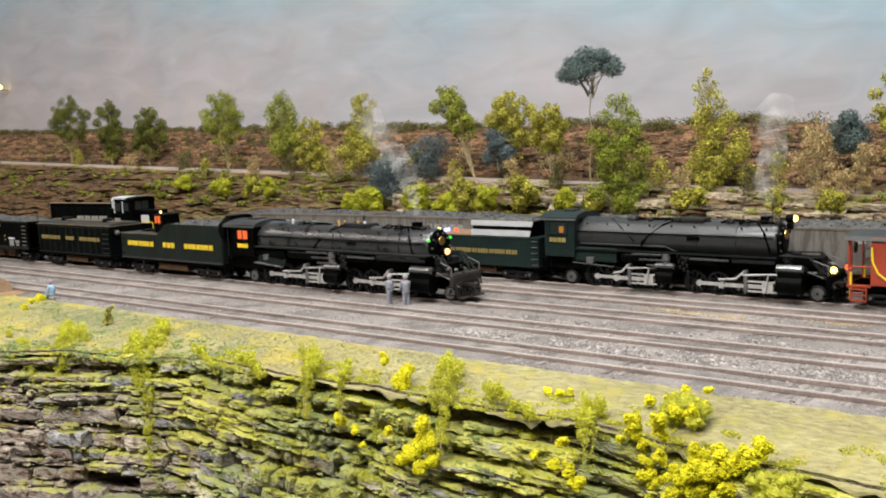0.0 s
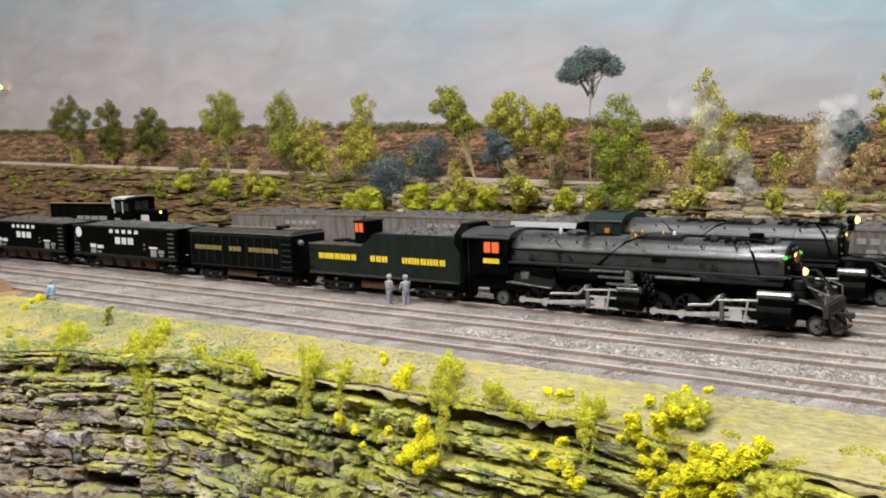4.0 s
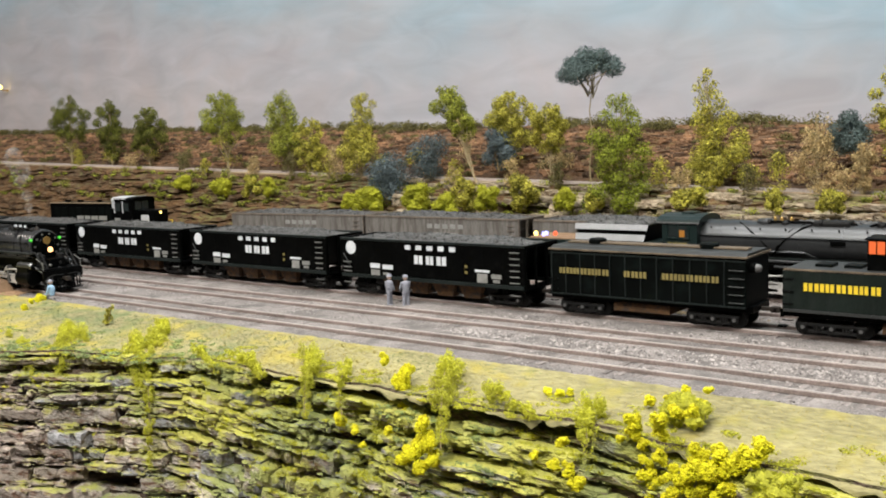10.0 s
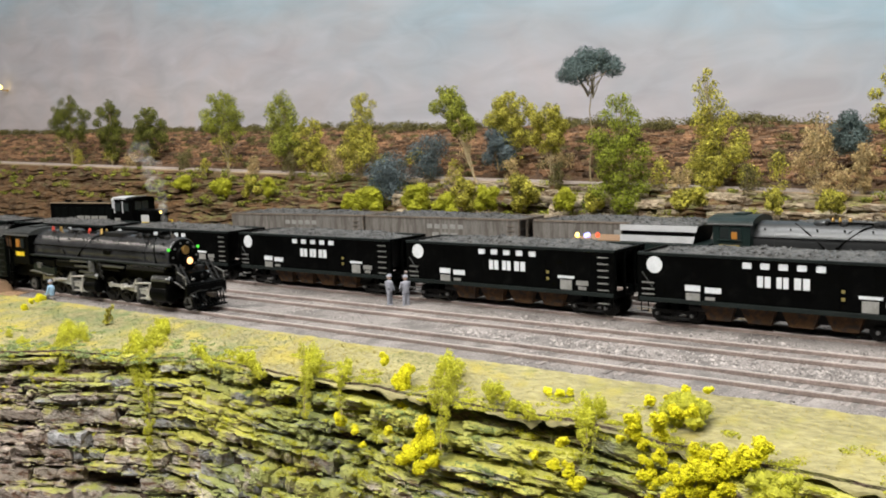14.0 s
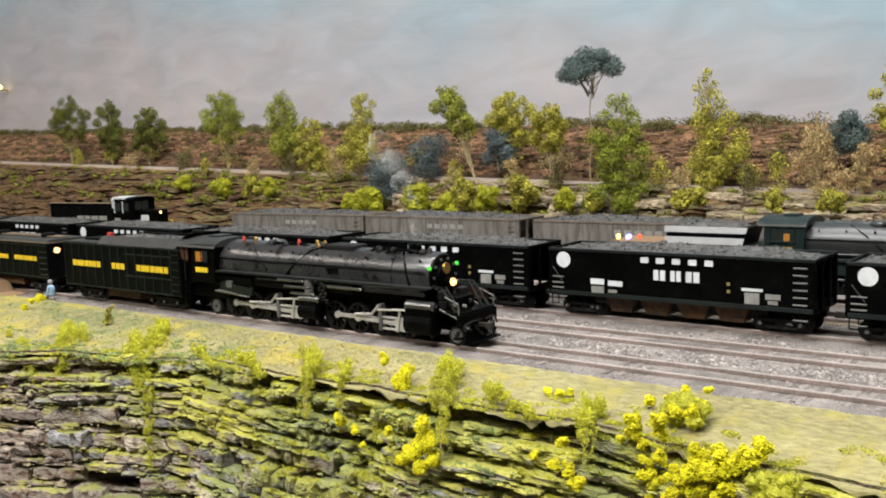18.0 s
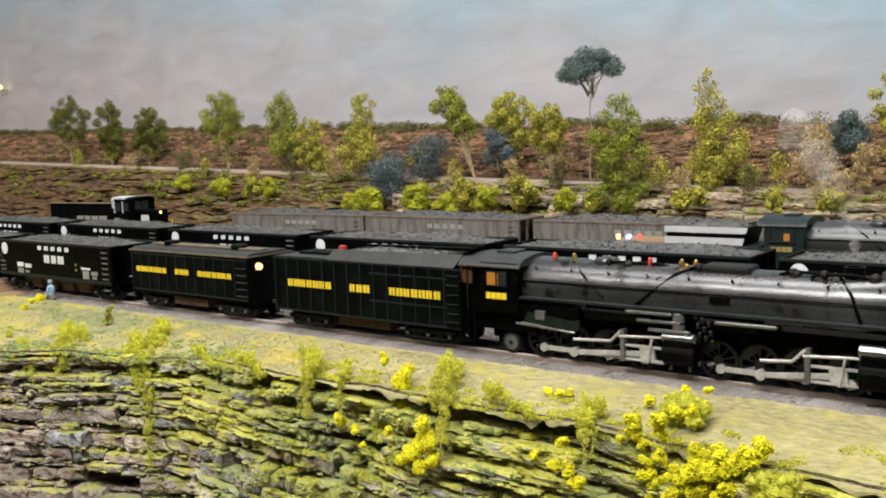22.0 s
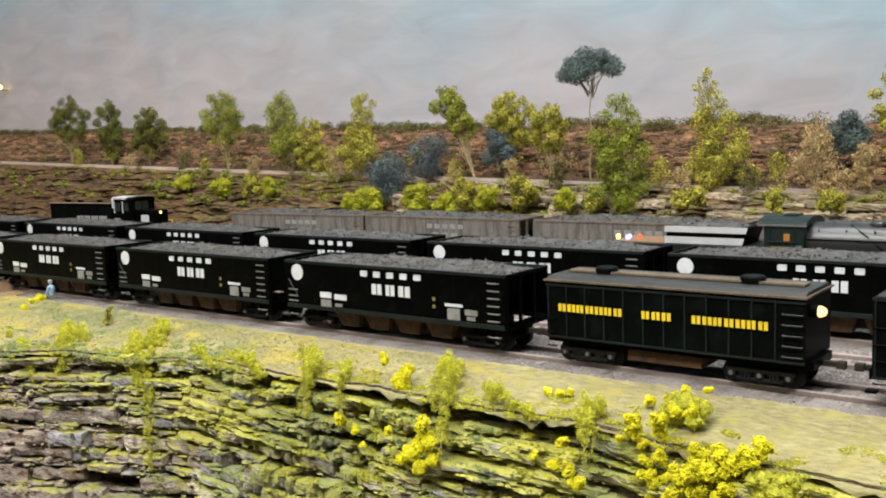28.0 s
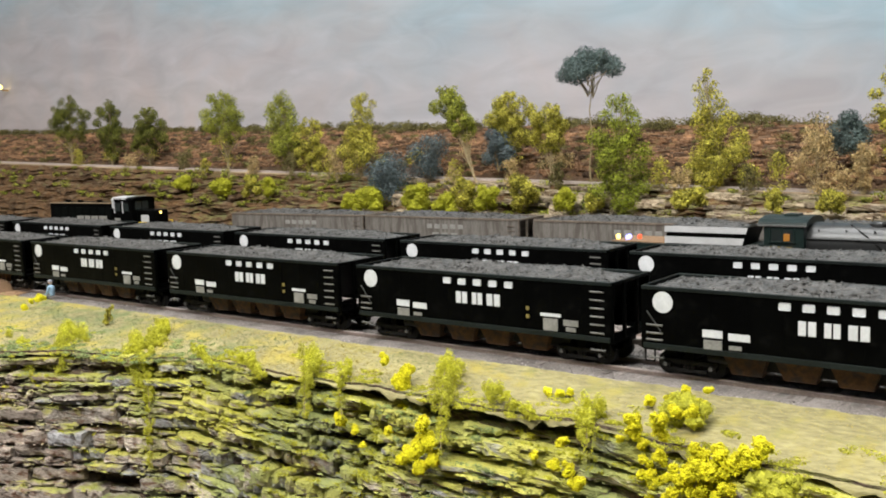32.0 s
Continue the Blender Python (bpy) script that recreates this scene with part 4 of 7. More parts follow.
tree(-1149, 345, 76, 175, 48, LEAF_DARK, "dark green model tree with a forked crown on the hillside", 0.4, 0.04, "oval", 11)
tree(-1063, 350, 80, 167, 40, LEAF_DARK, "upright dense green model tree on the hillside", 0.14, 0.0, "oval", 12)
tree(-985, 350, 78, 152, 42, LEAF_DARK, "small round green model tree on the hillside", 0.25, 0.0, "oval", 13)
tree(-821, 335, 61, 162, 46, LEAF_GREEN, "green model tree with a bare slender trunk", 0.44, -0.04, "oval", 14)
tree(-730, 345, 68, 156, 50, LEAF_GREEN, "green model tree leaning over the roadbed", 0.3, -0.16, "tall", 15)
tree(-696, 340, 66, 127, 36, LEAF_OLIVE, "low olive model tree beside the roadbed", 0.15, 0.0, "oval", 16)
tree(-623, 335, 55, 147, 46, LEAF_OLIVE, "olive green model tree with dry lower leaves", 0.25, 0.02, "tall", 17)
tree(-478, 330, 52, 150, 36, LEAF_GREEN, "green model tree on a long leaning bare trunk", 0.5, -0.35, "oval", 18, bark=PALE_BARK)
tree(-459, 350, 60, 140, 44, LEAF_OLIVE, "broad yellow-green model tree on the hillside", 0.42, 0.0, "oval", 19)
tree(-410, 335, 54, 128, 34, LEAF_OLIVE, "yellow-green model tree with a bare pale trunk", 0.45, 0.0, "oval", 20, bark=PALE_BARK)
tree(-374, 340, 53, 172, 62, LEAF_TEAL, "tall blue-green umbrella-shaped model tree on thin bare stems", 0.6, 0.0, "umbrella", 21, bark=BARK)
tree(-335, 315, 40, 130, 54, LEAF_BRIGHT, "dense bright green conical model tree at the rock face", 0.05, 0.0, "tall", 22, 1.35)
tree(-264, 340, 54, 147, 50, LEAF_OLIVE, "tall yellow-green model tree with a leaning top", 0.1, -0.15, "cone", 23, 1.2)
tree(-194, 335, 50, 107, 36, LEAF_TAN, "dry tan model tree with sparse leaves", 0.15, 0.0, "oval", 24, 0.32, PALE_BARK)
tree(-164, 335, 49, 88, 20, LEAF_TAN, "small dry tan model tree", 0.2, 0.0, "oval", 25, 0.5, PALE_BARK)
tree(-146, 350, 60, 147, 30, LEAF_OLIVE, "yellow-green model tree on the hillside", 0.35, 0.0, "oval", 26)

B, LB, OB = "blue-grey foliage bush on the hillside", "lime yellow foam bush at the rock face", "olive brown shrub at the rock face"
shrub("bush", -575, 315, 45, 84, 68, LEAF_BLUE, "low blue-grey foliage bush above the yard", 31, size=1.0)
shrub("bush", -540, 335, 58, 106, 46, LEAF_BLUE, B, 32)
shrub("bush", -466, 340, 70, 107, 34, LEAF_BLUE, B, 33)
shrub("bush", -178, 362, 80, 106, 36, LEAF_TEAL, "dull blue-grey scrub below the ridge", 34)
for k, (x, y, z0, z1, w, kind) in enumerate(((-877, 315, 53, 67, 32, 0), (-803, 310, 47, 64, 30, 0), (-758, 310, 42, 70, 24, 1), (-729, 310, 46, 67, 20, 0),
                                             (-581, 297, 34, 55, 34, 0), (-524, 297, 36, 60, 32, 0), (-491, 295, 36, 51, 28, 0), (-476, 300, 38, 65, 28, 1),
                                             (-448, 297, 37, 60, 26, 0), (-419, 305, 39, 67, 30, 1), (-375, 297, 40, 56, 22, 0), (-275, 300, 44, 56, 32, 1),
                                             (-212, 300, 39, 57, 16, 1), (-175, 300, 42, 55, 22, 1), (-608, 300, 36, 50, 22, 0), (-350, 300, 40, 52, 20, 1))):
    shrub("bush", x, y, z0, z1, w, LEAF_OLIVE if kind else LEAF_LIME, OB if kind else LB, 50 + k, foam=not kind, group="rock face bushes", size=1.0)
shrub("bush", -496, 312, 45, 78, 18, LEAF_TAN, "bare twiggy tan shrub", 70, n=260)


for k, (x, y, top, w) in enumerate(((-1120, 338, 26, 22), (-1010, 340, 22, 26), (-905, 338, 24, 20), (-850, 326, 20, 18), (-775, 330, 24, 20), (-715, 326, 28, 22), (-660, 328, 30, 24), (-645, 322, 36, 22),
                                  (-600, 330, 26, 22), (-505, 328, 24, 24), (-445, 328, 26, 20), (-398, 326, 24, 18), (-310, 330, 30, 22), (-290, 326, 22, 20), (-240, 332, 26, 22), (-218, 328, 34, 22),
                                  (-176, 326, 22, 18), (-930, 362, 22, 26), (-580, 366, 24, 26), (-415, 368, 22, 24), (-235, 372, 24, 26))):
    base = road_z(x) - 4 + max(0, y - 352) * 0.55
    shrub("shrub", x, y, base, base + top, w, (LEAF_OLIVE, LEAF_TAN, LEAF_RIDGE)[k % 3], ("olive", "dry tan", "brown-green")[k % 3] + " twiggy shrub beside the dirt roadbed", 120 + k, group="roadside shrubs", n=700)


def ridge_scrub():
    """Low scrub along the top of the hill and in patches down the slope."""
    rnd = random.Random(77)
    verts, faces = [], []
    for k in range(620):
        x = rnd.uniform(-1620, -90)
        u = rnd.choice((2.9, 2.95, 3.0, 2.97)) if k % 2 else rnd.uniform(2.02, 2.9)
        y, z = rear_row(u)(x)
        r = rnd.uniform(4, 9) if k % 2 else rnd.uniform(2.5, 6)
        leaf_cloud([(x, y, z + r * 0.3, r * 1.5, r, r * 0.7)], 200, 0.95, rnd, verts, faces)
    tagged(new("scrub", raw("scrub", verts, faces, LEAF_RIDGE)), "brown-green scrub along the ridge of the hill", "scrub", "", "stuff")
    verts, faces = [], []
    for k in range(260):
        x = rnd.uniform(-1500, -100) if k % 3 else rnd.uniform(-950, -350)
        y, z = rear_row(rnd.uniform(0.45, 1.0))(x)
        r = rnd.uniform(2.5, 6)
        leaf_cloud([(x, y - 1, z + r * 0.2, r * 1.5, r, r * 0.6)], 120, 0.85, rnd, verts, faces)
    tagged(new("weeds", raw("weeds", verts, faces, LEAF_GREEN)), "green and olive weeds on the rock face ledges", "weeds", "", "stuff")


ridge_scrub()


# ---------------------------------------------------------------- rolling stock
SPIN = []  # (axle, radius, x, z, train)
RODS = []  # (rod, crank, phase, x, y, z, train, radius)


def disc_wheelset(r, gauge=8.3, bright=False):
    """A plain car axle with two flanged wheels, on the y axis."""
    bm = lathe([(-gauge - 1.4, r * 0.35), (-gauge - 1.4, r * 0.9), (-gauge - 1.2, r), (-gauge + 1.0, r), (-gauge + 1.2, r * 1.08), (-gauge + 1.7, r * 1.08), (-gauge + 1.7, 0.9),
                (gauge - 1.7, 0.9), (gauge - 1.7, r * 1.08), (gauge - 1.2, r * 1.08), (gauge - 1.0, r), (gauge + 1.2, r), (gauge + 1.4, r * 0.9), (gauge + 1.4, r * 0.35)], "y", 16)
    rod((0, -gauge - 2.2, 0), (0, gauge + 2.2, 0), 0.8, seg=8, bm=bm)
    n0 = len(bm.faces)
    for s in (-1, 1):
        if bright:
            merge(bm, shift(lathe([(-0.2, r * 0.72), (0.2, r * 0.7), (0.25, r * 0.3), (0.6, r * 0.2)], "y", 18), 0, s * (gauge + 1.5), 0))
        else:
            rod((0, s * (gauge + 2.0), 0), (0, s * (gauge + 5.6), 0), 1.15, 0.9, 8, bm)
    bm.faces.ensure_lookup_table()
    for fc in bm.faces[n0:]:
        fc.material_index = 1
    return mesh_of(bm, [TRUCK, GREY_METAL], "wheelset", 35)


CAR_WHEELS = disc_wheelset(4.8)
TENDER_WHEELS = disc_wheelset(4.6)


def car_truck(parent, x, train, axles=(-9.5, 9.5), y=11.5, wheels=None, r=4.8):
    """A cast sideframe truck with its axles."""
    wheels = wheels or CAR_WHEELS
    reach = max(axles)
    bm = bmesh.new()
    for s in (-1, 1):
        box(-reach - 2.5, reach + 2.5, s * y - 0.8, s * y + 0.8, 5.2, 7.0, 0.3, bm)
        box(-reach + 2, reach - 2, s * y - 0.7, s * y + 0.7, 2.0, 3.4, 0.3, bm)
        for a in axles:
            box(a - 1.7, a + 1.7, s * y - 1.0, s * y + 1.2, 3.2, 6.4, 0.4, bm)
        for a, b in zip(axles, axles[1:]):
            c = (a + b) / 2
            for d in (-1.4, 0, 1.4):
                rod((c + d, s * (y + 0.4), 2.8), (c + d, s * (y + 0.4), 5.6), 0.55, seg=6, bm=bm)
    box(-2.2, 2.2, -y, y, 4.2, 6.6, 0.3, bm)
    t = part("truck", bm, TRUCK, parent, at=(x, 0, 0))
    for a in axles:
        w = part("wheelset", wheels, None, t, at=(a, 0, r))
        SPIN.append((w, r, a, r, train))
    return t


def coupler(parent, x, way):
    bm = box(min(0, way * 6), max(0, way * 6), -1.2, 1.2, 8.3, 10.3, 0.3)
    box(min(way * 5, way * 8.5), max(way * 5, way * 8.5), -2.2, 1.0, 7.8, 10.8, 0.5, bm)
    return part("coupler", bm, GRIME, parent, at=(x, 0, 0))


def rungs(parent, x0, x1, y, zs, mat, r=0.3):
    for z in zs:
        bm = pipe([(x0, y + 0.9, z), (x0, y - 0.5, z), (x1, y - 0.5, z), (x1, y + 0.9, z)], r, 6)
        part("rung", bm, mat, parent)


def hopper(train, style="black", seed=1, L=71.0, top=37.3):
    """A loaded coal hopper with slope ends, side posts, chutes and two trucks."""
    black = style == "black"
    paint, frame_paint, mark = (BLACK, TENDER_BLACK, WHITE) if black else (GREY_CAR, GREY_FRAME, DIM_WHITE)
    car = thing("hopper_car", 0, 0)
    tagged(car, "black open hopper car loaded with coal, white lettering" if black else "weathered grey hopper car heaped with coal, faded lettering", "hopper car",
           "black coal hoppers" if black else "grey coal hoppers")
    w = 17.6
    for s in (-1, 1):
        part("side_sheet", box(-L, L, s * w - 0.45, s * w + 0.45, 13.5, top - 1.2), paint, car)
        part("slope_sheet", prism([(s * (L - 0.2), top - 1.6), (s * (L - 1.6), top - 1.6), (s * (L - 23.6), 14.5), (s * (L - 22), 14.5)], -w + 0.5, w - 0.5), paint, car)
    part("floor_sheet", box(-L + 22, L - 22, -w + 0.5, w - 0.5, 13.8, 14.8), paint, car)
    for s in (-1, 1):
        part("top_chord", box(-L - 0.3, L + 0.3, s * w - 0.9, s * w + 0.9, top - 1.5, top, 0.25), RIB if black else frame_paint, car)
        part("side_sill", box(-L + 0.5, L - 0.5, s * w - 1.0, s * w + 0.7, 11.8, 14.0, 0.2), RIB if black else frame_paint, car, "black side sill, slightly paler than the sides" if black else "")
        part("end_chord", box(s * L - 0.8, s * L + 0.8, -w, w, top - 1.5, top - 0.1, 0.2), paint if black else frame_paint, car)
    for k in range(9):
        x = -L + 14 + k * (2 * L - 28) / 8
        for s in (-1, 1):
            part("side_post", box(x - 0.55, x + 0.55, s * w - 0.55, s * w + 0.55, 14.0, top - 1.5, 0.15), paint, car)
    v, f = heap(-L + 1, L - 1, -w + 0.9, w - 0.9, top - 1.6, 4.6, seed)
    part("coal_load", raw("coal_load", v, f, COAL), None, car, "heaped grey-black coal")
    part("center_sill", box(-L - 1, L + 1, -3, 3, 8.0, 11.8, 0.2), BLACK, car)
    # Dark box added between the trucks; it stands in for the shade underneath.
    part("underframe", box(-L + 24, L - 24, -10, 10, 5.5, 12.5, 0.3), TRUCK, car)
    part("brake_cylinder", rod((-L + 26, -12, 9.5), (-L + 36, -12, 9.5), 2.2, seg=12), TRUCK, car)
    for k, x in enumerate((-30, -10, 10, 30)):
        bm = slab_x([(-15.8, 14), (15.8, 14), (12.5, 3.6), (-12.5, 3.6)], x - 9.5, x + 9.5)
        for vv in bm.verts:
            if vv.co.z < 6:
                vv.co.x = x + (vv.co.x - x) * 0.6
        part("chute", bm, RUST, car, "rusty discharge chute")
    for s in (-1, 1):
        part("bolster", box(s * 53.6 - 2, s * 53.6 + 2, -12, 12, 7, 13, 0.3), BLACK, car)
        part("platform", box(s * (L - 8), s * L, -w, w, 11.0, 12.0), BLACK, car)
        for y in (-w + 0.6, -6, 6, w - 0.6):
            part("corner_post", box(s * L - 0.7, s * L + 0.7, y - 0.7, y + 0.7, 11.5, top - 1, 0.1), paint if black else frame_paint, car)
        car_truck(car, s * 53.6, train)
        coupler(car, s * (L + 1), s)
    rungs(car, L - 9.5, L - 3.5, -w - 0.3, (8.2, 15.5, 19, 22.5, 26, 29.5, 33), WORN_GREY if black else frame_paint, 0.42)
    rungs(car, -L + 2.2, -L + 8.5, -w - 0.3, (8.2, 15.5, 18.2, 21.5), WORN_GREY if black else frame_paint, 0.45)
    part("grab_iron", pipe([(-L + 2, -w - 0.4, 27), (-L + 8, -w - 0.4, 19)], 0.35, 6), DECK, car)
    for x in (-L + 1.2, L - 1.2):
        part("end_step", pipe([(x, -w, 12), (x, -w, 6.5), (x + (4 if x < 0 else -4), -w, 6.5), (x + (4 if x < 0 else -4), -w, 12)], 0.35, 6), BLACK, car)
    bm = lathe([(-0.5, 4.0), (0.5, 4.0)], "x", 18)
    part("brake_wheel", shift(bm, -L - 2, -8, 27), BLACK, car)
    y = -w - 0.62
    if black:
        disc = lathe([(-0.15, 4.35), (0.25, 4.2)], "y", 30)
        part("emblem", shift(disc, -62, y, 31), WHITE, car, "plain white disc emblem")
        for k in range(5):
            x = -16.5 + k * 8.6
            part("number_block", box(x + 0.3, x + 4.7, y - 0.2, y + 0.2, 31.6, 34.5, 0.6), mark, car)
        for x0, x1 in ((-9.4, -2.4), (-0.2, 6.0), (8.0, 15.8)):
            wide = (x1 - x0 - 0.6) * 0.44
            bm = box(x0 + 0.3, x0 + 0.3 + wide, y - 0.2, y + 0.2, 22.8, 28.2, 0.15)
            box(x1 - 0.3 - wide, x1 - 0.3, y - 0.2, y + 0.2, 22.8, 28.2, 0.15, bm)
            part("letter_block", bm, mark, car)
        for x0, x1, z0, z1 in ((-45.5, -37.5, 18.6, 21.6), (-35.2, -26.8, 18.2, 21.0), (-45, -37.7, 13.9, 17.6), (-35, -30, 14.6, 16.2), (36.8, 47.0, 20.6, 22.0),
                               (38.2, 45.4, 14.4, 19.8), (48.3, 55.4, 17.2, 19.8), (49.5, 54.2, 14.8, 16.6)):
            part("data_block", box(x0, x1, y - 0.2, y + 0.2, z0, z1), mark if z1 > 20.5 else DIM_WHITE, car)
        for z in (19.0, 22.6):
            part("consolidated_mark", box(29.4, 31.0, y - 0.2, y + 0.2, z, z + 1.6), GOLD, car)
    else:
        for k in range(5):
            part("number_block", box(-10 + k * 7.5, -5 + k * 7.5, y - 0.2, y + 0.2, 29.5, 33.0), mark, car)
        for k in range(3):
            part("letter_block", box(-5 + k * 9, 1 + k * 9, y - 0.2, y + 0.2, 22.0, 26.5), mark, car)
        part("rust_panel", box(-L + 1.5, -L + 12, -w - 0.12, -w + 0.3, 14.2, top - 1.8), TAN, car, "tan rusty end panel")
    return car


def tender(train, style):
    """A long rectangular steam tender with a coal bunker; it faces +x and its middle is the origin."""
    t = thing("tender", 0, 0)
    H = 63.5
    w = 17.0
    y = -w - 0.5
    if style == "smooth":
        tagged(t, "black steam tender with yellow lettering and a doghouse", "tender")
        body = prism([(-H, 12.5), (H, 12.5), (H, 32), (H - 7, 40.5), (-5, 40.5), (-14, 32.0), (-H, 32.0)], -w, w)
        bmesh.ops.bevel(body, geom=body.edges[:], offset=0.6, segments=2, affect="EDGES")
        part("body", body, TENDER_GREEN, t)
        part("deck", box(-H + 1, -15, -w + 1, w - 1, 31.9, 32.4, 0.1), DECK, t, "dusty grey water deck")
        part("deck_rail", box(-H + 0.5, -15, -w - 0.3, -w + 0.6, 31.7, 32.6, 0.1), EDGE_BROWN, t, "worn brown deck edge")
        v, f = heap(-4, H - 8, -w + 1.5, w - 1.5, 39.6, 4.0, 91)
        part("coal_load", raw("coal_load", v, f, COAL), None, t)
        dog = part("doghouse", box(-28, -17, -9, 7, 32.2, 46.5, 0.5), BLACK, t)
        part("doghouse_roof", box(-29, -16, -10, 8, 46.3, 47.3, 0.4), BLACK, dog)
        part("lit_window", box(-27.3, -20.5, -9.25, -8.9, 40.0, 45.8, 0.1), ORANGE_GLOW, dog, "orange lit window")
        part("window_bar", box(-24.2, -23.7, -9.5, -9.1, 40.0, 45.8), BLACK, dog)
        wing = slab_x([(-w, 32), (w, 32), (w - 1, 42), (w * 0.5, 48), (-w * 0.5, 48), (-w + 1, 42)], H - 4, H + 2.5)
        part("cab_apron", wing, BLACK, t)
        part("side_rib", box(-H + 0.5, H - 0.5, -w - 0.5, -w + 0.2, 12.0, 13.4, 0.1), DECK, t)
        lettering(t, -53.5, 53.5, 22.4, 26.2, y + 0.3, YELLOW, spaces=0.11)
        for x in (-48, -35):
            part("hatch", box(x - 4, x + 4, -5, 5, 32.2, 33.8, 0.4), TENDER_BLACK, t)
    else:
        tagged(t, "black riveted steam tender with ribbed sides and yellow lettering", "tender")
        body = prism([(-H, 9.5), (H, 9.5), (H, 33), (H - 4, 38.5), (-H, 38.5)], -w, w)
        part("body", body, TENDER_BLACK, t)
        part("deck", box(-H + 1, -24, -w + 1, w - 1, 38.4, 39.0, 0.1), DECK, t, "dusty grey water deck")
        bunker = prism([(-26, 38.5), (H - 4, 38.5), (H + 3, 47.5), (H - 8, 43.0), (-20, 42.4)], -w + 4.8, w - 4.8)
        part("bunker", bunker, BLACK, t)
        # Flares lean in and take a paler grey, which holds the light on the slope.
        for s in (-1, 1):
            flare = prism([(-24, 38.6), (H - 4, 38.6), (H - 1, 44.6), (-21, 43.6)], s * w - 0.5, s * w + 0.5)
            for vv in flare.verts:
                if vv.co.z > 40:
                    vv.co.y -= s * 4.2
            part("bunker_flare", flare, DECK, t, "grey sloping bunker side, paler for the light on it")
        v, f = heap(-18, H - 9, -w + 5, w - 5, 41.8, 1.8, 92)
        part("coal_load", raw("coal_load", v, f, COAL), None, t)
        for k in range(15):
            x = -H + 1 + k * (2 * H - 2) / 14
            part("side_rib", box(x - 0.3, x + 0.3, y, y + 0.8, 10, 38.2), RIB, t)
        for z, x0 in ((37.9, -H), (33.2, 6), (10.0, -H), (19.4, 6)):
            part("side_band", box(x0, H, y - 0.1, y + 0.8, z - 0.4, z + 0.4), RIB, t)
        lettering(t, -52, 52.5, 23.2, 27.0, y - 0.1, YELLOW, spaces=0.12)
        part("ladder_plate", box(H - 8, H - 0.3, y - 0.15, y + 0.5, 10, 37.5), TENDER_BLACK, t)
        rungs(t, H - 7.5, H - 1.5, y - 0.2, (13, 17, 21.5, 26, 30.5, 35), RIB)
        for x in (-50, -38):
            part("hatch", box(x - 5, x + 5, -6, 6, 38.8, 40.4, 0.4), TENDER_BLACK, t)
        part("marker_lamp", box(-19, -15.5, -12, -9, 41, 45.5, 0.4), RED_PAINT, t, "small red lamp box")
        bm = shift(lathe([(-0.5, 5.5), (0.5, 5.5)], "x", 16), H + 1.5, -9, 33)
        part("brake_disc", bm, CANVAS, t)
    part("frame", box(-H - 1, H + 1, -12, 12, 8.8, 12.6, 0.3), BLACK, t)
    for x in (-H - 0.4, H + 0.4):
        part("end_beam", box(x - 0.8, x + 0.8, -w + 1, w - 1, 9, 13, 0.2), BLACK, t)
        part("footboard", box(x - 2, x + 2, -w + 0.5, -w + 4, 4.0, 5.0, 0.2), BLACK, t)
    part("tool_box", box(-20, 16, -13.5, 13.5, 4.2, 9.2, 0.3), RUST, t, "rusty brown underframe box")
    for x in (-42, 40):
        car_truck(t, x, train, (-13, 0, 13), 12.2, TENDER_WHEELS, 4.6)
    rungs(t, -H + 0.5, -H + 5, -w - 0.2, (8, 16, 22, 28), BLACK)
    coupler(t, -H - 1, -1)
    part("drawbar", box(H, H + 7, -2, 2, 9, 11, 0.3), BLACK, t)
    return t


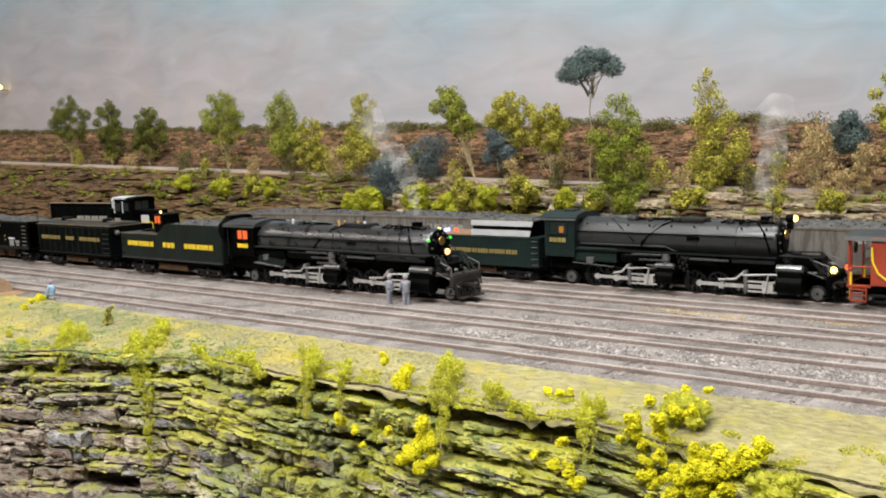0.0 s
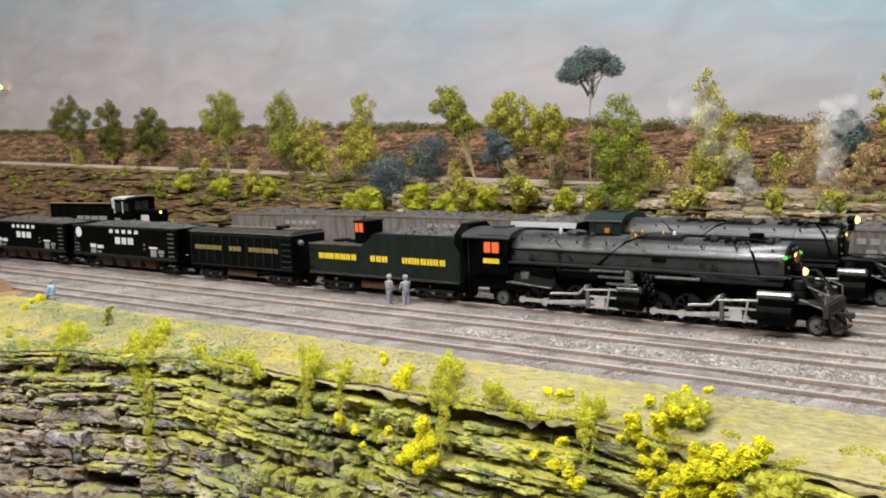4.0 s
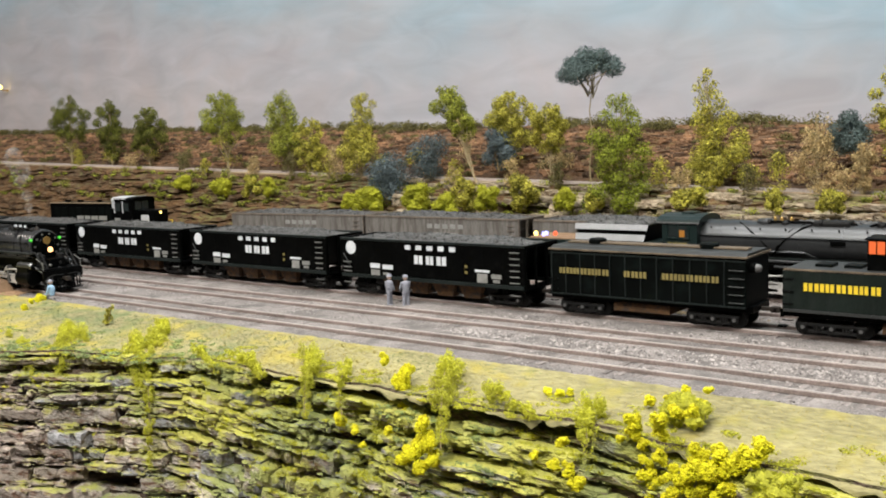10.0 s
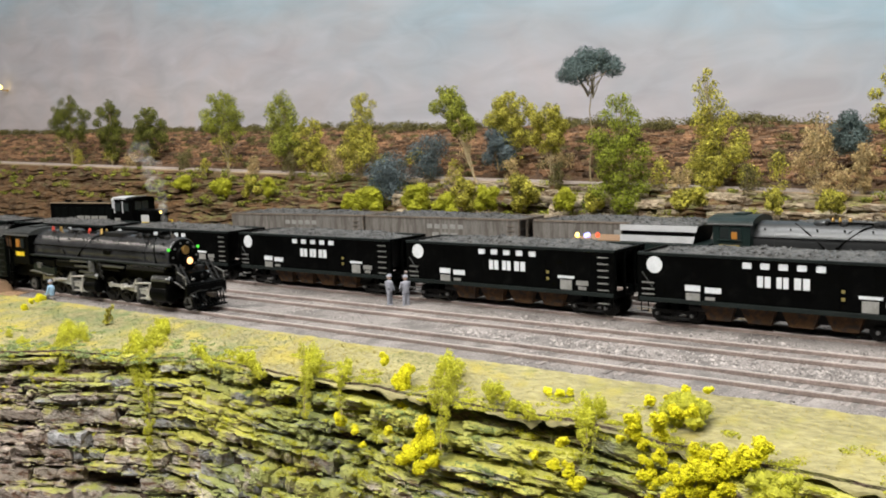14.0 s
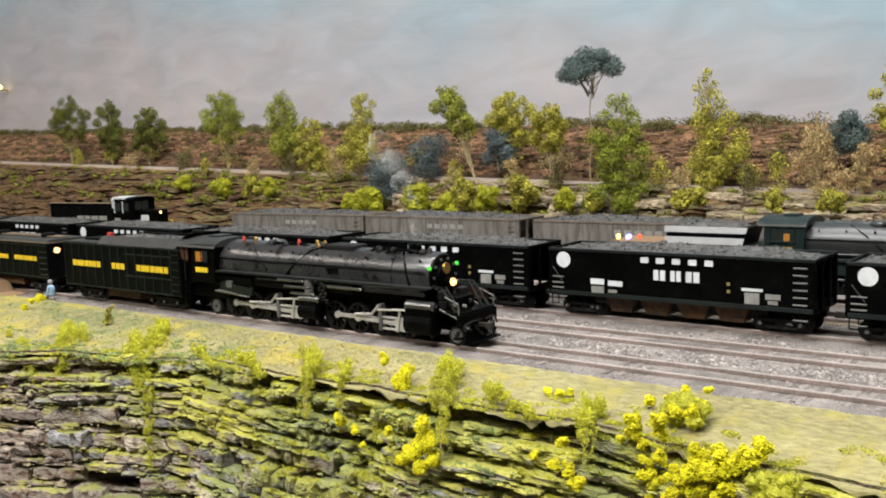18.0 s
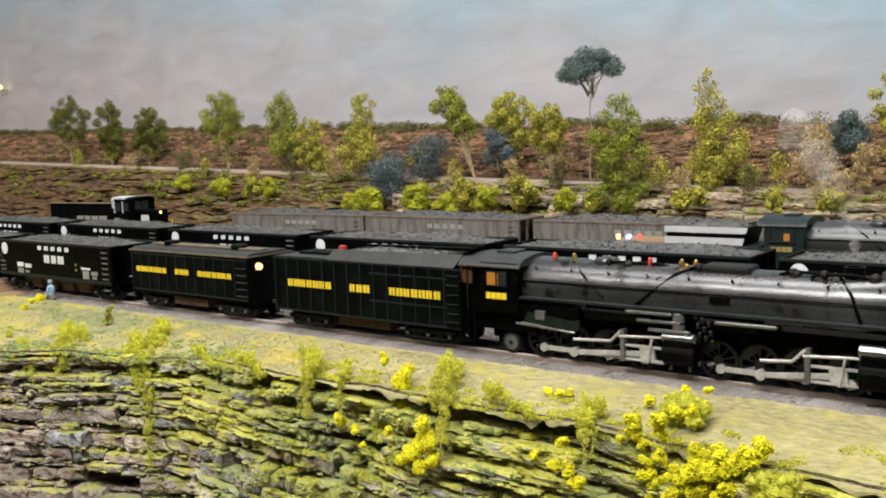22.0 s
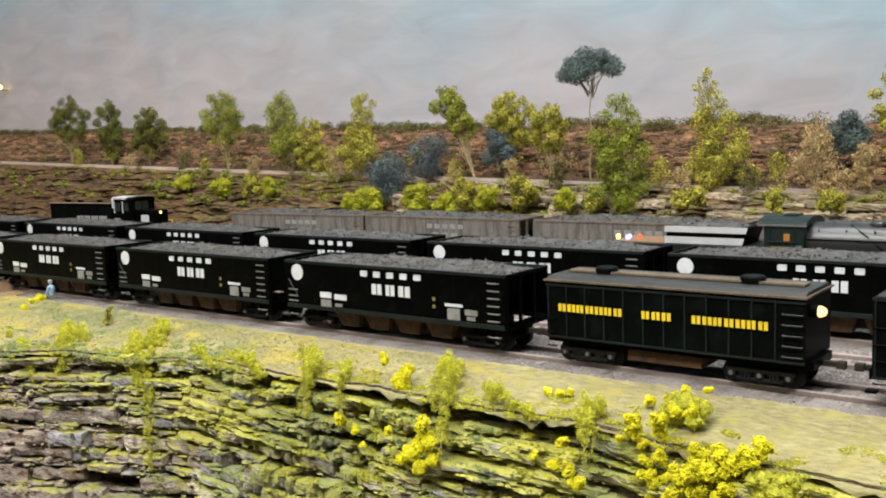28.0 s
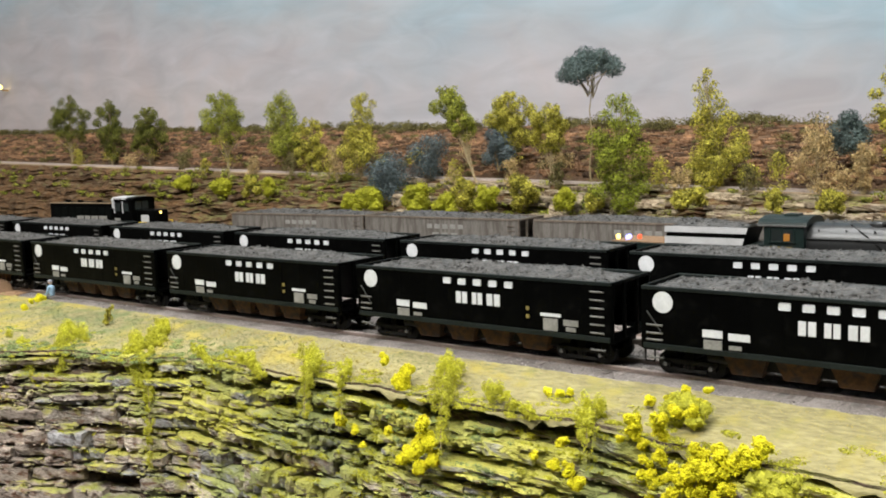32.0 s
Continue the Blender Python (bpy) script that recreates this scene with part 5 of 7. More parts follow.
def water_car(train, lit):
    """An auxiliary water tender with ribbed sides."""
    t = thing("auxiliary_tender", 0, 0)
    tagged(t, "black ribbed auxiliary water tender with yellow lettering" + (" and a lit lamp" if lit else ""), "water car", "auxiliary tenders")
    H, w = 55.0, 16.5
    y = -w - 0.5
    body = box(-H, H, -w, w, 11.5, 35.5, 0.5)
    part("body", body, TENDER_BLACK, t)
    # The tan highlight along the roof edge is painted as a brown strip.
    part("roof_edge", prism([(-H - 0.8, 36.0), (H + 0.8, 36.0), (H + 0.8, 36.8), (-H - 0.8, 36.8)], -w - 0.9, w + 0.9), EDGE_BROWN, t, "brown roof edge, a highlight put into its colour")
    part("deck", slab_x([(-w, 36.6), (w, 36.6), (w - 3, 38.2), (-w + 3, 38.2)], -H, H), DECK, t, "dusty grey curved deck")
    part("walkway", box(-H + 4, H - 4, -3.5, 3.5, 38.4, 39.4, 0.2), EDGE_BROWN, t)
    for x in (-34, 30):
        part("hatch", shift(lathe([(0, 5.0), (2.2, 5.0), (2.8, 4.2)], "z", 20), x, 0, 38.4), TENDER_BLACK, t)
    for k in range(12):
        x = -H + 1.2 + k * (2 * H - 12) / 11
        part("side_rib", box(x - 0.3, x + 0.3, y, y + 0.8, 12, 35.2), RIB, t)
    for z in (11.8, 34.4):
        part("side_band", box(-H, H, y - 0.1, y + 0.8, z - 0.4, z + 0.4), RIB, t)
    lettering(t, -48.5, 42.5, 23.3, 26.5, y - 0.1, YELLOW if lit else GOLD, spaces=0.09)
    rungs(t, H - 8, H - 1, y - 0.2, (14, 18, 22, 26, 30), DECK)
    rungs(t, -H + 1, -H + 5, y - 0.2, (8, 14, 20), BLACK)
    part("frame", box(-H - 2, H + 2, -12, 12, 8.5, 11.8, 0.3), BLACK, t)
    part("tool_box", box(-18, 14, -13, 13, 4.2, 9, 0.3), RUST, t, "rusty brown underframe box")
    for x in (-37, 37):
        car_truck(t, x, train, (-11, 0, 11), 12.2, TENDER_WHEELS, 4.6)
    coupler(t, -H - 2, -1)
    coupler(t, H + 2, 1)
    lamp = part("lamp", shift(lathe([(-1.5, 2.6), (1.2, 2.6), (1.7, 2.1)], "x", 16), H + 1.5, -11, 31), BLACK, t)
    part("lens", shift(lathe([(0, 2.1), (1.2, 2.0), (2.4, 1.4), (2.9, 0.4)], "x", 16), H + 3.2, -11, 31), HEAD_GLOW if lit else GREY_METAL, lamp, "lit warm white lens" if lit else "")
    return t


def spoked_wheel(r, y0, y1, heavy):
    """A spoked wheel cut from one disc: tyre, ten spokes, hub and a counterweight at the angle heavy."""
    n = 40
    rings = [0.12 * r, 0.26 * r, 0.56 * r, 0.84 * r, r]
    keep = set()
    for k in range(n):
        a = (k + 0.5) * math.tau / n
        near = abs((a - heavy + math.pi) % math.tau - math.pi) < 0.62
        for q in range(4):
            if q in (0, 3) or k % 4 == 0 or (q == 2 and near):
                keep.add((q, k))
    bm = bmesh.new()
    grid = {}
    for side, y in ((0, y0), (1, y1)):
        for q, rad in enumerate(rings):
            for k in range(n):
                a = k * math.tau / n
                grid[side, q, k] = (rad * math.cos(a), y, rad * math.sin(a))
    used = {}

    def v(key):
        key = (key[0], key[1], key[2] % n)
        if key not in used:
            used[key] = bm.verts.new(grid[key])
        return used[key]

    for q, k in keep:
        for side in (0, 1):
            bm.faces.new((v((side, q, k)), v((side, q + 1, k)), v((side, q + 1, k + 1)), v((side, q, k + 1))))
        for (q2, k2), (a, b) in (((q - 1, k), ((q, k), (q, k + 1))), ((q + 1, k), ((q + 1, k), (q + 1, k + 1))), ((q, (k - 1) % n), ((q, k), (q + 1, k))), ((q, (k + 1) % n), ((q, k + 1), (q + 1, k + 1)))):
            if (q2, k2) not in keep:
                bm.faces.new((v((0, *a)), v((0, *b)), v((1, *b)), v((1, *a))))
    return bm


def driver_wheelset(loco, r, crank, x):
    """Two spoked driving wheels on an axle."""
    axle = part("driver_axle", rod((0, -9.9, 0), (0, 9.9, 0), 1.3, seg=12), TRUCK, loco, "axle with spoked driving wheels", at=(x, 0, r))
    for s in (-1, 1):
        q0 = math.pi if s < 0 else -math.pi / 2
        wheel = part("wheel", spoked_wheel(r, s * 8.4 - 1.3, s * 8.4 + 1.3, q0), WHEEL, axle)
    return axle


def cylinders(loco, x0, x1, big, z=9.5):
    for s in (-1, 1):
        y = s * 14.0
        bm = shift(lathe([(x0, big * 0.8), (x0 + 0.5, big), (x1 - 0.5, big), (x1, big * 0.8)], "x", 22), 0, y, z)
        c = part("cylinder", bm, BLACK, loco)
        bm = shift(lathe([(x0 + 1, big * 0.55), (x1 - 1, big * 0.55), (x1 + 1.5, big * 0.3)], "x", 16), 0, y - s * 0.5, z + big + big * 0.4)
        part("valve_chest", bm, BLACK, c)
        part("cylinder_jacket", box(x0 + 0.6, x1 - 0.6, y - big * 0.7, y + big * 0.7, z + big * 0.4, z + big * 1.4, 0.8), BLACK, c)
        part("valve_cover", shift(lathe([(x0 - 0.5, big * 0.3), (x0, big * 0.5), (x1 - 1, big * 0.5), (x1, big * 0.3)], "x", 18), 0, y + s * 0.6, z + big * 1.5), SATIN, c, "satin grey valve cover")
        for x in (x0 + 3, x1 - 3):
            part("cylinder_cock", box(x - 0.6, x + 0.6, y - 0.6, y + 0.6, 3.0, 5.0, 0.2), GREY_METAL, c)


def gear(loco, axles, cyl_x, r, crank, train, phase):
    """Drivers, side rods, main rods, crosshead guides and valve gear of one engine."""
    for x in axles:
        w = driver_wheelset(loco, r, crank, x)
        SPIN.append((w, r, x, r, train))
    for s in (-1, 1):
        y = s * 11.3
        ph = 0.0 if s < 0 else -math.pi / 2
        bm = box(axles[0] - 1.6, axles[-1] + 1.6, -0.55, 0.55, -1.05, 1.05, 0.2)
        for x in axles:
            merge(bm, shift(lathe([(-0.8, 1.9), (0.8, 1.9)], "y", 14), x, 0, 0))
        sr = part("side_rod", bm, STEEL, loco, "worn steel side rod", at=(0, y, r))
        RODS.append((sr, crank, ph, 0.0, y, r, train, r, None))
        length = cyl_x - axles[1] - 9
        bm = box(-length, 0, -0.5, 0.5, -1.1, 1.1, 0.2)
        merge(bm, shift(lathe([(-0.9, 2.1), (0.9, 2.1)], "y", 14), -length, 0, 0))
        merge(bm, shift(lathe([(-0.9, 1.6), (0.9, 1.6)], "y", 14), 0, 0, 0))
        box(-3.4, 3.0, -1.1, 1.1, -2.9, 2.9, 0.5, bm)
        mr = part("main_rod", bm, STEEL, loco, "worn steel main rod and crosshead", at=(cyl_x - 9, s * 13.0, r))
        RODS.append((mr, crank, ph, axles[1], s * 13.0, r, train, r, length))
        for z in (r + 2.9, r - 2.9):
            part("guide_bar", box(cyl_x - 18, cyl_x, s * 13.2 - 0.9, s * 13.2 + 0.9, z - 0.45, z + 0.45, 0.1), STEEL, loco)
        part("guide_yoke", box(cyl_x - 19.5, cyl_x - 17.5, s * 13.2 - 1.6, s * 13.2 + 1.6, r - 4, r + 9.5, 0.3), GREY_METAL, loco)
        part("link_hanger", pipe([(cyl_x - 19, s * 14.4, r + 9), (cyl_x - 24, s * 14.4, r + 4), (axles[1] + 2, s * 14.4, r + 3)], 0.7, 6), STEEL, loco)
        part("radius_bar", pipe([(cyl_x - 20, s * 14.6, r + 6.5), (cyl_x - 4, s * 14.6, r + 7.6), (cyl_x + 2, s * 14.4, r + 7.6)], 0.6, 6), STEEL, loco)
        part("combination_lever", pipe([(cyl_x - 5, s * 14.8, r + 7.5), (cyl_x - 7, s * 14.8, r - 3.5)], 0.6, 6), STEEL, loco)
        for x in axles:
            part("brake_shoe", box(x + r + 0.1, x + r + 0.9, s * 8.4 - 1.2, s * 8.4 + 1.2, r - 2.2, r + 2.2, 0.2), BLACK, loco)


def steam_loco(train, o):
    """An articulated steam locomotive facing +x; its cab's rear wall is at x = 0."""
    L = thing("steam_locomotive", 0, 0)
    tagged(L, o["label"], "locomotive")
    zc, rb = o["zc"], o["rb"]
    zb = o["board"] + 8.4
    cf, sb = o["cab"], o["front"]
    jacket = o["jacket"]
    # boiler in courses with bands
    first = cf - 4
    mid = first + (sb - first) * 0.46
    sm = sb - 24
    bm = lathe([(first, rb * 1.07), (first + 28, rb * 1.07), (first + 32, rb * 1.02), (mid, rb * 1.02), (sm, rb * 0.99)], "x", 36)
    part("boiler", shift(bm, 0, 0, zc), jacket, L, smooth=40)
    bm = lathe([(sm - 0.2, rb * 0.985), (sb - 1.2, rb * 0.985), (sb, rb * 0.93)], "x", 36)
    part("smokebox", shift(bm, 0, 0, zc), o["smokebox"], L, smooth=40)
    for x in (first + 16, first + 31, mid, mid + (sm - mid) * 0.5, sm):
        bm = lathe([(x - 0.3, rb * 1.03), (x - 0.3, rb * 1.08 if x < first + 31 else rb * 1.03), (x + 0.3, rb * 1.08 if x < first + 31 else rb * 1.03), (x + 0.3, rb * 1.0)], "x", 36)
        part("boiler_band", shift(bm, 0, 0, zc), jacket, L)
    door = part("smokebox_front", shift(lathe([(sb, rb * 0.9), (sb + 1.0, rb * 0.88), (sb + 1.4, rb * 0.55), (sb + 2.2, rb * 0.5), (sb + 2.4, 2.0)], "x", 30), 0, 0, zc), BLACK, L)
    part("number_plate", shift(lathe([(sb + 2.0, 2.9), (sb + 3.0, 2.7)], "x", 20), 0, 0, zc + o["plate"]), BRASS, door, "small round brass plate")
    for k in range(10):
        q = k * math.tau / 10
        part("door_clamp", box(sb + 0.9, sb + 1.9, rb * 0.74 * math.cos(q) - 0.6, rb * 0.74 * math.cos(q) + 0.6, zc + rb * 0.74 * math.sin(q) - 0.6, zc + rb * 0.74 * math.sin(q) + 0.6), GREY_METAL, door)
    # top fittings
    top = zc + rb
    sx = o["stack"]
    part("chimney", shift(lathe([(-2, 5.0), (0.8, 3.6), (2.6, 3.4), (3.2, 3.9), (3.2, 2.8), (0, 2.6)], "z", 20), sx, 0, top), BLACK, L)
    dx = mid + (sm - mid) * 0.35
    part("sand_dome", shift(box(-10, 10, -6, 6, -3, 1.5, 1.2), dx, 0, top), TRUCK, L)
    part("steam_dome", shift(lathe([(-3, 6.0), (0.6, 5.6), (1.6, 4.4), (2.0, 2.0)], "z", 22), first + 40, 0, top), jacket, L)
    part("bell", shift(lathe([(0.2, 1.8), (1.2, 1.5), (2.8, 0.9), (3.2, 0.3)], "z", 14), sb - 6, -2, top - 0.9), GRIME, L, "small dull bell")
    for x0, x1, y in ((first + 38, first + 70, -4), (mid + 6, mid + 30, -5), (sx - 26, sx - 6, -4), (sx - 14, sx + 6, -6)):
        part("top_pipe", pipe([(x0, y, top - 0.9), (x0 + 4, y, top + 0.5), (x1 - 5, y + 1, top + 0.5), (x1, y + 2, top - 0.6)], 0.75, 6), BLACK, L)
        part("pipe_flange", shift(lathe([(-1.2, 1.1), (-0.8, 1.6), (0.8, 1.6), (1.2, 1.1)], "x", 10), x0 + 5, y, top + 0.4), TRUCK, L)
    for x in (first + 52, mid + 16, sx - 20, sx + 8):
        part("check_valve", shift(lathe([(-1.5, 2.4), (0.6, 2.2), (1.4, 1.4), (1.9, 0.5)], "z", 12), x, -3.5, top - 0.4), TRUCK, L)
    for x, y, mat, nm in o["beads"]:
        part(nm, shift(lathe([(-0.8, 1.0), (0.8, 1.1), (2.2, 0.8), (2.8, 0.3)], "z", 10), x, y, top + (0.4 if abs(y) < 4 else -1.2)), mat, L)
    # side fittings, on both sides
    for s in (-1, 1):
        y = s * rb
        part("running_board", box(first + 2, sb + 2, s * (rb - 2.0), s * 15.8 + (0.0), zb - 9.2, zb - 8.4, 0.1) if s > 0 else box(first + 2, sb + 2, -15.8, -(rb - 2.0), zb - 9.2, zb - 8.4, 0.1), DECK if o["dusty"] else BLACK, L)
        pts = [(first + 4, s * (rb + 0.9), zc + 3.0), (sb - 2, s * (rb + 0.4), zc + 3.0)]
        part("handrail", pipe(pts, 0.32, 6), BLACK, L)
        for k in range(6):
            x = first + 8 + k * (sb - first - 14) / 5
            part("stanchion", rod((x, s * (rb - 0.3), zc + 3), (x, s * (rb + 1.0), zc + 3), 0.45, seg=6), BLACK, L)
        part("pipe", pipe([(first + 6, s * (rb - 0.2), zc - 5), (mid + 4, s * (rb - 0.2), zc - 5), (mid + 12, s * (rb - 3), zb - 10)], 0.7, 6), jacket, L)
        part("pipe", pipe([(mid + 2, s * 4, top - 0.5), (mid - 5, s * (rb * 0.8), zc + rb * 0.62), (mid - 12, s * (rb + 0.4), zc - 3), (mid - 12, s * (rb + 0.3), zb - 8)], 0.45, 6), BLACK, L)
        part("pipe", pipe([(first + 26, s * 5, top - 0.3), (first + 34, s * (rb * 0.85), zc + rb * 0.55), (first + 44, s * (rb + 0.5), zc - 2)], 0.6, 6), BLACK, L)
        part("pipe", pipe([(sx - 4, s * 4, top - 0.5), (sx + 2, s * rb * 0.9, zc + rb * 0.45), (sx + 6, s * (rb + 0.5), zc - 6)], 0.7, 6), BLACK, L)
        part("air_tank", shift(lathe([(first + 36, 1.5), (first + 37, 3.3), (mid - 6, 3.3), (mid - 5, 1.5)], "x", 16), 0, s * 12.6, zb - 12.8), BLACK, L)
        part("air_tank", shift(lathe([(mid + 14, 1.5), (mid + 15, 3.0), (mid + 38, 3.0), (mid + 39, 1.5)], "x", 16), 0, s * 12.6, zb - 12.6), BLACK, L)
        part("tank_band", box(first + 40, first + 62, s * 15.9 - 0.3, s * 15.9 + 0.3, zb - 11.6, zb - 10.6), TRUCK, L)
        part("tank_band", box(mid + 17, mid + 36, s * 15.9 - 0.3, s * 15.9 + 0.3, zb - 11.6, zb - 10.6), TRUCK, L)
        part("firebox_side", box(first + 1, first + 33, s * 12.6 - 1.6, s * 12.6 + 1.6, zb - 17, zc - 7, 0.8), o["cabpaint"], L)
        part("injector", box(first + 12, first + 17, s * 14.6 - 1, s * 14.6 + 1, zb - 18, zb - 14, 0.4), GREY_METAL, L)
        part("pump", shift(lathe([(-4.5, 1.8), (-3.8, 2.5), (-0.5, 2.5), (0, 1.6), (0.6, 2.5), (4, 2.5), (4.6, 1.6)], "z", 14), mid + 6, s * 14.2, zb - 14), GREY_METAL, L)
        part("step_rail", pipe([(first + 2, s * 15.4, 15.5), (first + 32, s * 15.4, 13.8)], 0.5, 6), o["light"], L)
    for s in (-1, 1):
        h = o["hp"][0]
        for x0, x1, z in ((h - 16, h + 4, zb - 10.4), (h - 11, h + 8, zb - 13.6), (h - 6, h + 12, zb - 17.0), (h + 22, h + 46, zb - 11.8)):
            part("steam_pipe", shift(lathe([(x0, 0.5), (x0 + 0.6, 0.72), (x1 - 0.6, 0.72), (x1, 0.5)], "x", 10), 0, s * 16.2, z), o["light"], L, "pale worn pipe")
        part("apron_plate", box(h + 48, sb + 1, s * 15.9 - 0.3, s * 15.9 + 0.3, zb - 12.6, zb - 10.8, 0.1), TRUCK, L)
        for k in range(9):
            part("cluster_valve", shift(lathe([(-0.9, 0.7), (0.9, 0.9), (1.5, 0.4)], "z", 8), h + 14 + (k * 37 % 11) * 0.7, s * (14.8 + k % 3 * 0.6), zb - 10.5 - (k * 53 % 17) * 0.6), TRUCK, L)
        for k in range(9):
            x = first + 10 + k * (sb - first - 16) / 8
            part("rail_post", rod((x, s * rb * 0.80, zc + rb * 0.66), (x, s * (rb * 0.88), zc + rb * 0.74), 0.5, seg=6), BLACK, L)
        part("lagging_patch", shift(box(-4, 4, -0.5, 0.5, -1.2, 1.2, 0.2), mid + 22, s * (rb + 0.55), zc + 1.0), BLACK, L)
        part("feed_pipe", pipe([(mid + 10, s * 3, top + 0.6), (mid + 2, s * rb * 0.72, zc + rb * 0.8), (mid - 8, s * (rb + 0.7), zc + 1), (mid - 14, s * (rb + 0.5), zb - 8)], 0.45, 6), BLACK, L)
    part("frame", box(8, o["pilot"] - 12, -6.5, 6.5, 6, zc - rb + 3, 0.5), BLACK, L)
    # cab
    w = 16.6
    cz0, cz1 = o["cabz"]
    c0 = o["cab0"]
    cab = part("cab", box(c0, cf, -w, w, cz0, cz1 - 3.0, 0.4), o["cabpaint"], L)
    if c0 > 0:
        # Solid black block in the open rear, put there as the shade inside.
        part("cab_interior", box(0, c0 + 0.5, -w + 3, w - 3, cz0 - 2, cz1 - 4.0, 0.4), BLACK, cab, "black block for the shade in the open cab rear")
        for s in (-1, 1):
            part("cab_grab_rail", pipe([(0.5, s * (w - 0.5), cz0), (0.5, s * (w - 0.5), cz1 - 5)], 0.35, 6), TRUCK, cab)
            part("ash_pan_wing", prism([(cf + 2, 16.5), (cf + 27, 14.2), (cf + 30, 15.0), (cf + 30, 19.6), (cf + 26, 18.6), (cf + 4, 21.0)], s * 14.6 - 0.8, s * 14.6 + 0.8), TENDER_GREEN, L, "tapered ash pan wing")
            part("pan_rail", pipe([(cf + 1, s * 15.6, 16.2), (cf + 26, s * 15.6, 13.8)], 0.4, 6), WORN_GREY, L)
    roof = slab_x([(w * math.sin(a) * 1.04, cz1 - 4.5 + 4.6 * math.cos(a)) for a in [radians(d) for d in (-90, -70, -45, -20, 0, 20, 45, 70, 90)]], -3.5, cf + 1.5)
    part("roof", roof, o["roof"], cab)
    # Strip along the eaves whose grey holds the thin highlight there.
    for s in (-1, 1):
        part("roof_edge", box(-3.6, cf + 1.6, s * w * 1.04 - 0.35, s * w * 1.04 + 0.35, cz1 - 5.2, cz1 - 4.3, 0.1), o["edge"], cab, "grey roof edge, its thin highlight put into the colour")
    part("roof_vent", box(cf * 0.35, cf * 0.7, -5, 5, cz1 - 0.2, cz1 + 1.0, 0.3), o["roof"], cab)
    for s in (-1, 1):
        part("window", box(c0 + (cf - c0) * 0.2, c0 + (cf - c0) * 0.72, s * w - 0.35, s * w + 0.35, cz1 - 13.5, cz1 - 7.0, 0.1), o.get("pane", GLASS_DARK), cab)
        g0, g1, gz = o["lit"]
        part("lit_interior", box(c0 + (cf - c0) * g0, c0 + (cf - c0) * g1, s * w - 0.5, s * w + 0.5, cz1 - 13.4, cz1 - gz, 0.5), o["glow"], cab, o["glowlabel"])
        for x in [c0 + (cf - c0) * q for q in (0.16, 0.46, 0.76)]:
            part("window_post", box(x - 0.4, x + 0.4, s * w - 0.6, s * w + 0.6, cz1 - 13.8, cz1 - 6.2), o["cabpaint"], cab)
        part("armrest", box(c0 + (cf - c0) * 0.12, c0 + (cf - c0) * 0.8, s * w - 0.9, s * w + 0.9, cz1 - 14.4, cz1 - 13.6, 0.1), o["cabpaint"], cab)
        part("cab_number", blocks(c0 + (cf - c0) * 0.18, c0 + (cf - c0) * 0.72, cz1 - 19.5, cz1 - 16.6, s * w - 0.25, [1, 1, 1, 1], 0.16) if s < 0 else shift(blocks(c0 + (cf - c0) * 0.18, c0 + (cf - c0) * 0.72, cz1 - 19.5, cz1 - 16.6, 0, [1, 1, 1, 1], 0.16), 0, w + 0.4, 0), o["number"], cab)
        part("cab_step", box(0, 5, s * w - 2, s * w, 5, 6, 0.2), BLACK, L)
        part("cab_ladder", pipe([(1, s * w, cz0), (1, s * w, 5.5), (4.5, s * w, 5.5), (4.5, s * w, cz0)], 0.4, 6), BLACK, L)
    if o.get("curtain"):
        part("cab_curtain", box(-4.0, 3.0, -w + 0.9, -w + 1.7, cz1 - 13.5, cz1 - 4.6, 0.3), CANVAS, cab, "brown canvas weather curtain")
    o = dict(o, edge=RIB)
    # Strips along the running boards in the lit-edge colour.
    for s in (-1, 1):
        part("board_edge", box(first + 2, sb + 2, s * 15.9 - 0.2, s * 15.9 + 0.2, zb - 9.3, zb - 8.3), o["edge"], L)
    # Black boxes added in the open space below and behind the cab, as its shade.
    part("ash_pan", box(-2.5, cf + 6, -11.0, 11.0, 10.5, cz0 + 1, 0.6), BLACK, L)
    part("cab_floor_apron", box(-7.0, 0.0, -13, 13, 15, 17, 0.3), BLACK, L)
    # running gear
    gear(L, o["rear_axles"], o["hp"][0], o["r"], 3.4, train, 0)
    gear(L, o["front_axles"], o["lp"][0], o["r"], 3.4, train, 0)
    cylinders(L, *o["hp"], 4.4)
    cylinders(L, *o["lp"], 5.6, 9.8)
    tr = part("trailing_truck", box(o["trail"] - 9, o["trail"] + 9, -7, 7, 3.2, 7.5, 0.5), BLACK, L)
    small = disc_wheelset(4.9, bright=True)
    ww = part("wheelset", small, None, tr, at=(o["trail"], 0, 4.9))
    SPIN.append((ww, 4.9, o["trail"], 4.9, train))
    pt = part("pilot_truck", box(o["lead"] - 6, o["lead"] + 6, -7, 7, 3.6, 6.6, 0.5), BLACK, L)
    ww = part("wheelset", small, None, pt, at=(o["lead"], 0, 4.4))
    SPIN.append((ww, 4.6, o["lead"], 4.6, train))
    # pilot deck, beam and cowcatcher
    p = o["pilot"]
    deck = part("pilot_deck", box(sb - 2, p - 5, -14, 14, 15.2, 16.6, 0.3), o["pilotpaint"], L)
    part("pilot_beam", box(p - 7, p - 4.5, -15, 15, 9.5, 15.6, 0.3), o["pilotpaint"], L)
    for k in range(11):
        y = -12.5 + k * 2.5
